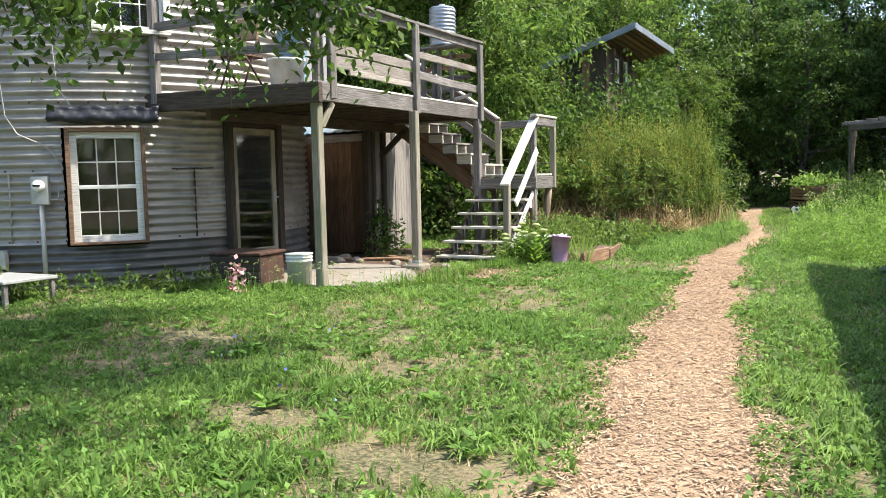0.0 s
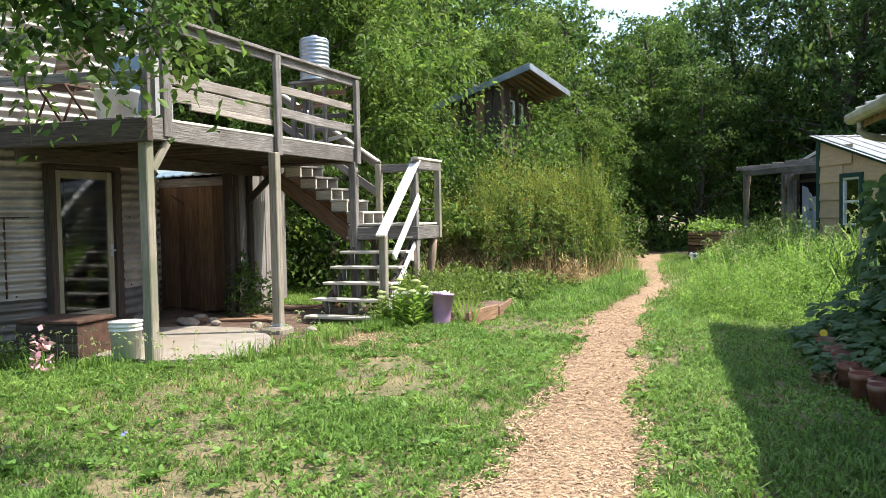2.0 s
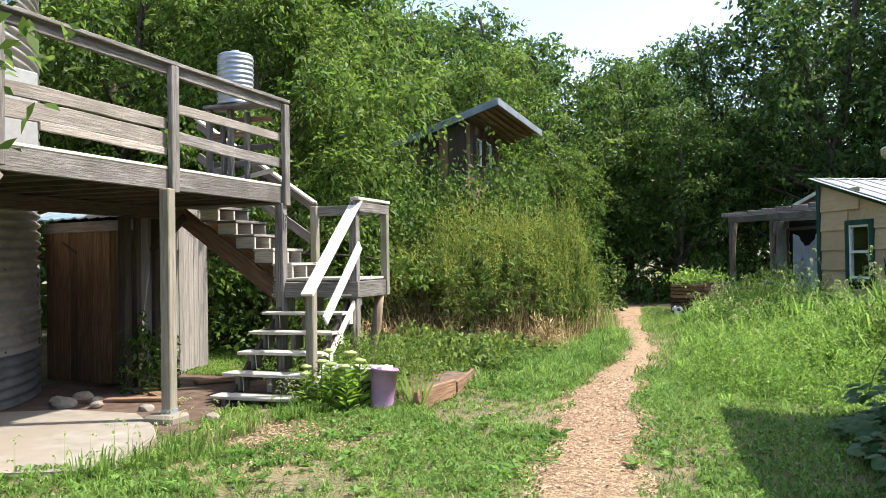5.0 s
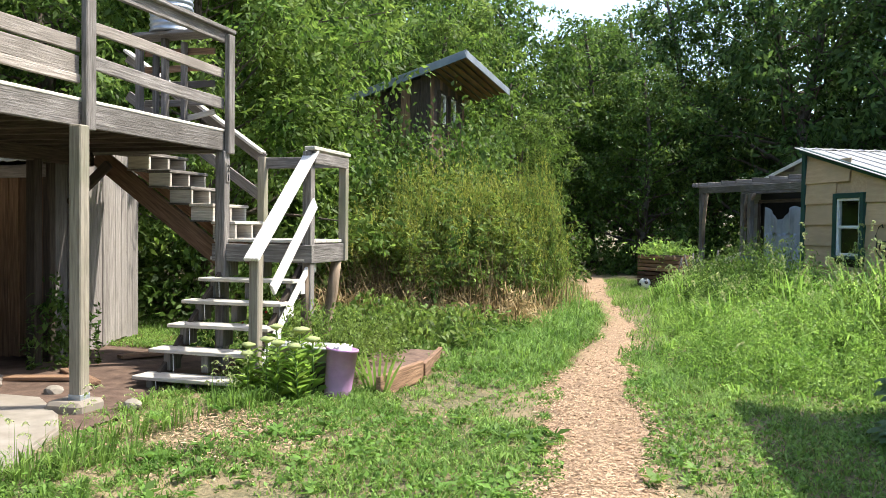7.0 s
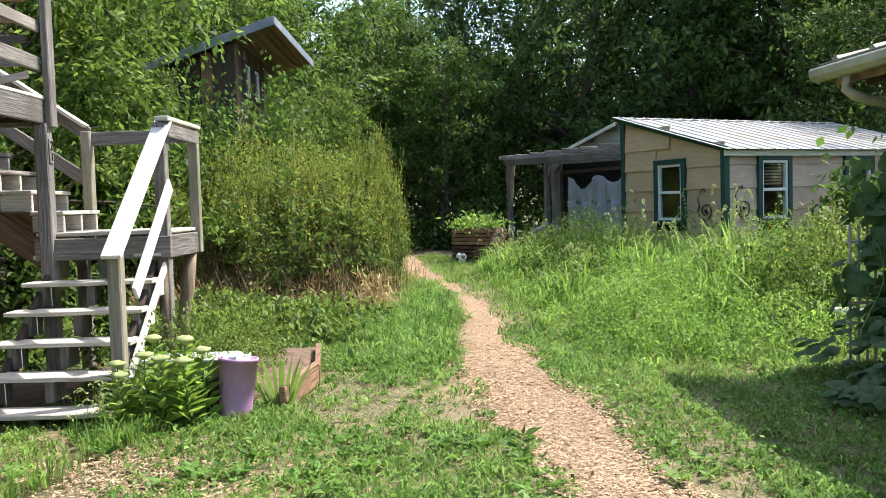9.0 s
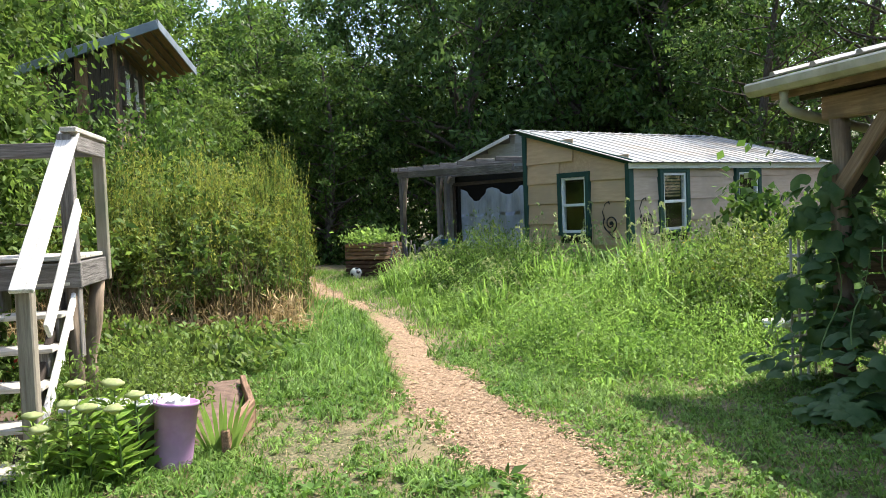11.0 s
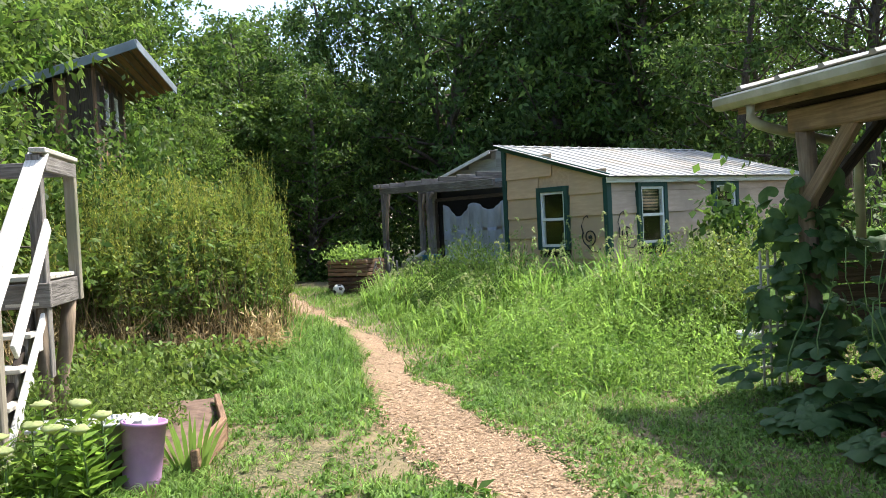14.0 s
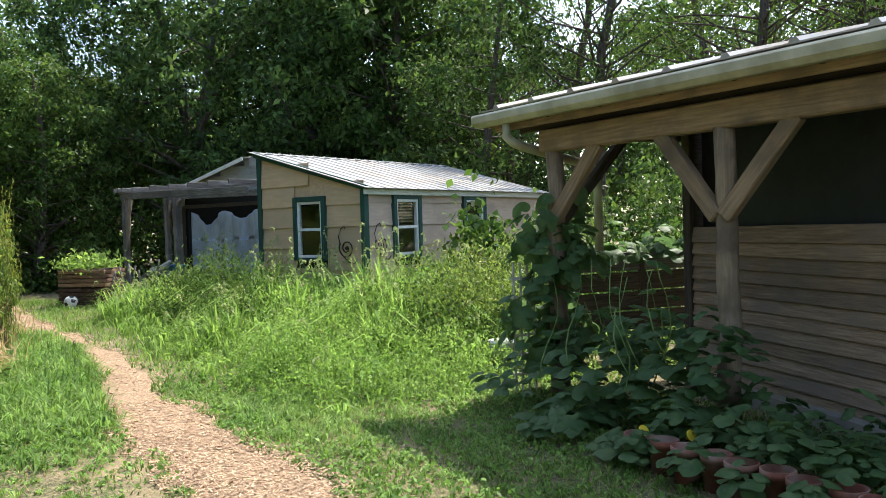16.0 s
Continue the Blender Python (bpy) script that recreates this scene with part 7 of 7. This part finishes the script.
# ---- squash and nasturtium leaves round the porch post ----
def big_leaf(seed, lobes):
    """A cupped lobed leaf on the x-y plane, about one metre across before scaling."""
    r_ = random.Random(seed)
    bm = bmesh.new()
    c = bm.verts.new((0, 0, 0.05))
    ring1, ring2 = [], []
    N = 16
    for k in range(N):
        a = 2 * math.pi * k / N
        rad = (0.5 + 0.07 * math.cos(lobes * a) + r_.uniform(-0.03, 0.03)) * (1 - 0.55 * math.exp(-((a - math.pi) ** 2) / 0.05))
        ring1.append(bm.verts.new((0.55 * rad * math.cos(a), 0.55 * rad * math.sin(a), 0.0 + 0.03 * (k % 2))))
        ring2.append(bm.verts.new((rad * math.cos(a), rad * math.sin(a), -0.09 + 0.06 * math.cos(a * 3 + seed))))
    for k in range(N):
        j = (k + 1) % N
        bm.faces.new((c, ring1[k], ring1[j])).smooth = True
        bm.faces.new((ring1[k], ring2[k], ring2[j], ring1[j])).smooth = True
    me = bpy.data.meshes.new("leaf")
    bm.to_mesh(me)
    bm.free()
    me.materials.append(leaf_vine)
    return me


leaf_meshes = [big_leaf(s, l) for s, l in ((1, 5), (2, 5), (3, 3), (4, 0))]
rv = random.Random(77)


def leafy(name, label, category, spots, size, count, tilt=35, meshes=(0, 1, 2)):
    """A plant of many single leaves; spots are (x, y, radius, z0, z1)."""
    at = (spots[0][0], spots[0][1], 0)
    t = thing(name, at, label, category)
    for k in range(count):
        sx, sy, r, z0, z1 = spots[k % len(spots)]
        a, q = rv.uniform(0, 2 * math.pi), math.sqrt(rv.uniform(0, 1))
        z = z0 + (z1 - z0) * rv.uniform(0, 1) * (1.15 - q)
        p = Vector((sx + r * q * math.cos(a), sy + r * q * math.sin(a), max(z, 0.05)))
        s = size * rv.uniform(0.6, 1.3)
        ob = new("leaf", leaf_meshes[rv.choice(meshes)])
        lean = rv.uniform(5, tilt)
        ob.matrix_basis = Matrix.Translation(p) @ Matrix.Rotation(a, 4, "Z") @ Matrix.Rotation(radians(lean), 4, "Y") @ Matrix.Rotation(rv.uniform(0, 6.28), 4, "Z") @ Matrix.Scale(s, 4)
        hang(ob, t)
    return t


P1, P2 = eave(0.55, 0.37, 0), eave(2.47, 0.37, 0)
leafy("squash_plant", "sprawling squash plant with large dull green leaves", "squash plant", [(0.75, 5.75, 0.4, 0.15, 0.5), (0.95, 5.6, 0.55, 0.25, 0.85), (1.1, 6.1, 0.6, 0.3, 1.15), (1.45, 6.3, 0.45, 0.4, 1.35), (0.95, 4.9, 0.35, 0.15, 0.6), (1.1, 5.1, 0.5, 0.3, 0.95), (1.3, 5.6, 0.5, 0.4, 1.15), (0.9, 6.6, 0.6, 0.2, 0.7), (1.25, 5.5, 0.4, 0.5, 1.4), (1.15, 4.7, 0.35, 0.5, 1.15), (1.35, 5.2, 0.4, 0.6, 1.4), (0.45, 5.6, 0.35, 0.1, 0.35), (0.5, 4.8, 0.3, 0.1, 0.35), (0.85, 4.2, 0.4, 0.15, 0.55), (1.0, 3.5, 0.35, 0.2, 0.6)], 0.17, 430)
leafy("climbing_vine", "broad-leaved vine climbing the log porch post", "vine", [(P1.x - 0.1, P1.y - 0.05, 0.28, 0.3, 1.2), (P1.x - 0.1, P1.y - 0.05, 0.28, 0.9, 2.1), (P1.x + 0.15, P1.y - 0.1, 0.3, 1.1, 2.1), (P1.x - 0.28, P1.y + 0.1, 0.28, 0.5, 2.0), (P1.x + 0.2, P1.y + 0.1, 0.35, 0.4, 1.4)], 0.19, 230, 100)
leafy("bed_vine", "sunlit vine leaves spilling over the raised bed", "vine", [(2.5, 8.25, 0.4, 1.1, 1.55), (3.1, 8.25, 0.45, 1.15, 1.6), (3.7, 8.2, 0.45, 1.15, 1.7), (4.2, 8.1, 0.4, 1.0, 1.6)], 0.2, 130, 60)
for k in range(24):
    at = Vector((0.4 + 0.016 * k + 0.026 * max(0, k - 9) + 0.035 * math.sin(3 * k), 4.7 - 0.205 * k, 0))
    pot = thing("flowerpot", at, "terracotta flowerpot in a row along the porch", "flowerpot", "row of pots")
    b_ = lathe([(0.075, 0), (0.09, 0.18), (0.098, 0.18), (0.1, 0.225), (0.088, 0.225), (0.085, 0.19), (0.0, 0.185)], 20)
    b_.transform(Matrix.Translation(at))
    part("body", b_, terracotta, pot)
leafy("nasturtiums", "round-leaved nasturtiums growing in the row of pots", "nasturtium", [(0.3 + 0.034 * k, 4.6 - 0.41 * k, 0.16, 0.12, 0.34) for k in range(4)] + [(0.6 + 0.034 * k + 0.05 * max(0, k - 4), 4.6 - 0.41 * k, 0.2, 0.26, 0.5) for k in range(12)], 0.1, 380, 40, (3,))
leafy("porch_weeds", "dark leafy plants against the barn wall", "plants", [(1.5, 4.6, 0.45, 0.1, 0.55), (1.1, 4.0, 0.4, 0.1, 0.5), (1.6, 3.9, 0.3, 0.1, 0.5), (1.3, 3.2, 0.4, 0.1, 0.5)], 0.1, 170, 60, (0, 3))
fl = thing("squash_flowers", (0.4, 4.7, 0), "wilted yellow squash flowers near the ground", "flowers")
for dx, dy, dz in ((0.4, 4.7, 0.22), (0.62, 4.5, 0.2)):
    b_ = lathe([(0.009, 0), (0.02, 0.03), (0.042, 0.055), (0.034, 0.06)], 10)
    b_.transform(Matrix.Translation((dx, dy, dz)) @ Matrix.Rotation(radians(60), 4, "X"))
    part("blossom", b_, flower_yellow, fl)
tn = thing("vine_tendrils", P1, "thin pale green tendrils curling up from the squash", "tendrils")
for k in range(9):
    p = P1 + Vector((rv.uniform(-0.9, 0.0), rv.uniform(-1.9, -0.9), 0.4))
    pts = [p + Vector((0.1 * math.sin(t * 5 + k), 0.08 * math.cos(t * 4 + k), 0.95 * t * rv.uniform(0.8, 1.0))) for t in np.linspace(0, 1, 8)]
    part("tendril", tube(pts, [0.006] * 5 + [0.004] * 3, 5), green_stem, tn)
for nm, mat, lab, spots, cnt, sz in (("pink_flowers", flower_pink, "wilting pink lilies by the wooden chest", [(-6.75, 1.75, 0.12, 0.4)], 60, 0.07), ("red_flowers", flower_red, "few red flowers behind the stair", [(-5.55, 7.0, 0.2, 0.95), (-5.6, 6.9, 0.2, 0.5)], 24, 0.04), ("blue_flowers", flower_blue, "tiny blue chicory flowers in the lawn", [(-3.1, -1.6, 0.5, 0.15), (-4.2, -0.6, 0.8, 0.15)], 26, 0.03)):
    bank(nm, spots, cnt, sz, mat, lab, 90 + cnt, "flowers", 0.8)
bank("house_foot_weeds", [(-8.9 + 0.35 * k, 0.85 + 0.3 * k, 0.25, 0.28) for k in range(5)] + [(-9.3, 0.5, 0.4, 0.3)], 1500, 0.07, leaf_shrub, "low weeds along the foot of the steel wall", 95, "weeds", 0.4)
bank("dead_leaf_litter", [(0.42, 3.15, 0.2, 0.1), (0.6, 3.3, 0.2, 0.12), (0.45, 3.45, 0.2, 0.1)], 420, 0.12, stem_mat, "heap of dead brown stalks beside the pots", 97, "plant litter", 0.2)
n_ = 1500
a = rngs.uniform(0, 1, n_)
r = np.stack([np.where(a < 0.7, -6.6 + 2.8 * a / 0.7, -3.8) + rngs.normal(0, 0.2, n_), np.where(a < 0.7, 11.75, 11.8 + 4 * (a - 0.7) / 0.3) + rngs.normal(0, 0.22, n_), np.zeros(n_)], 1)
tagged(new("brown_stalks", blades("brown_stalks", r, rngs.uniform(0.4, 1.35, n_), 0.006, 0.25, stem_mat, rngs)), "tall dead brown stalks before the shrub", "dry stalks", "", "stuff")
rngf = np.random.default_rng(91)
fx = np.concatenate([np.stack([rngf.uniform(-7.6, -5.2, 80), rngf.normal(2.05, 0.14, 80)], 1), np.stack([rngf.normal(-5.05, 0.12, 45), rngf.uniform(2.2, 4.4, 45)], 1), np.stack([rngf.normal(-4.95, 0.15, 30), rngf.normal(5.35, 0.12, 30)], 1)])
fh = rngf.uniform(0.18, 0.42, len(fx))
tagged(new("foxtails", blades("foxtails", np.concatenate([fx, np.zeros((len(fx), 1))], 1), fh, 0.0025, 0.0, weed_mat, rngf)), "thin foxtail stalks round the concrete pad", "grass", "", "stuff")
k = np.tile(np.arange(14), len(fx))
az = np.repeat(rngf.uniform(0, 6.28, len(fx)), 14)
hv = np.repeat(np.concatenate([fx, fh[:, None]], 1), 14, 0) + np.stack([np.cos(az) * 0.0045 * k, np.sin(az) * 0.0045 * k, 0.006 * k - 0.0004 * k ** 2], 1) + rngf.normal(0, 0.002, (len(k), 3))
tagged(new("foxtail_heads", leaf_cloud("foxtail_heads", hv, 0.02, seed_mat, rngf, 0.5, 0.3, 0.2)), "bristly foxtail heads round the concrete pad", "seed heads", "", "stuff")
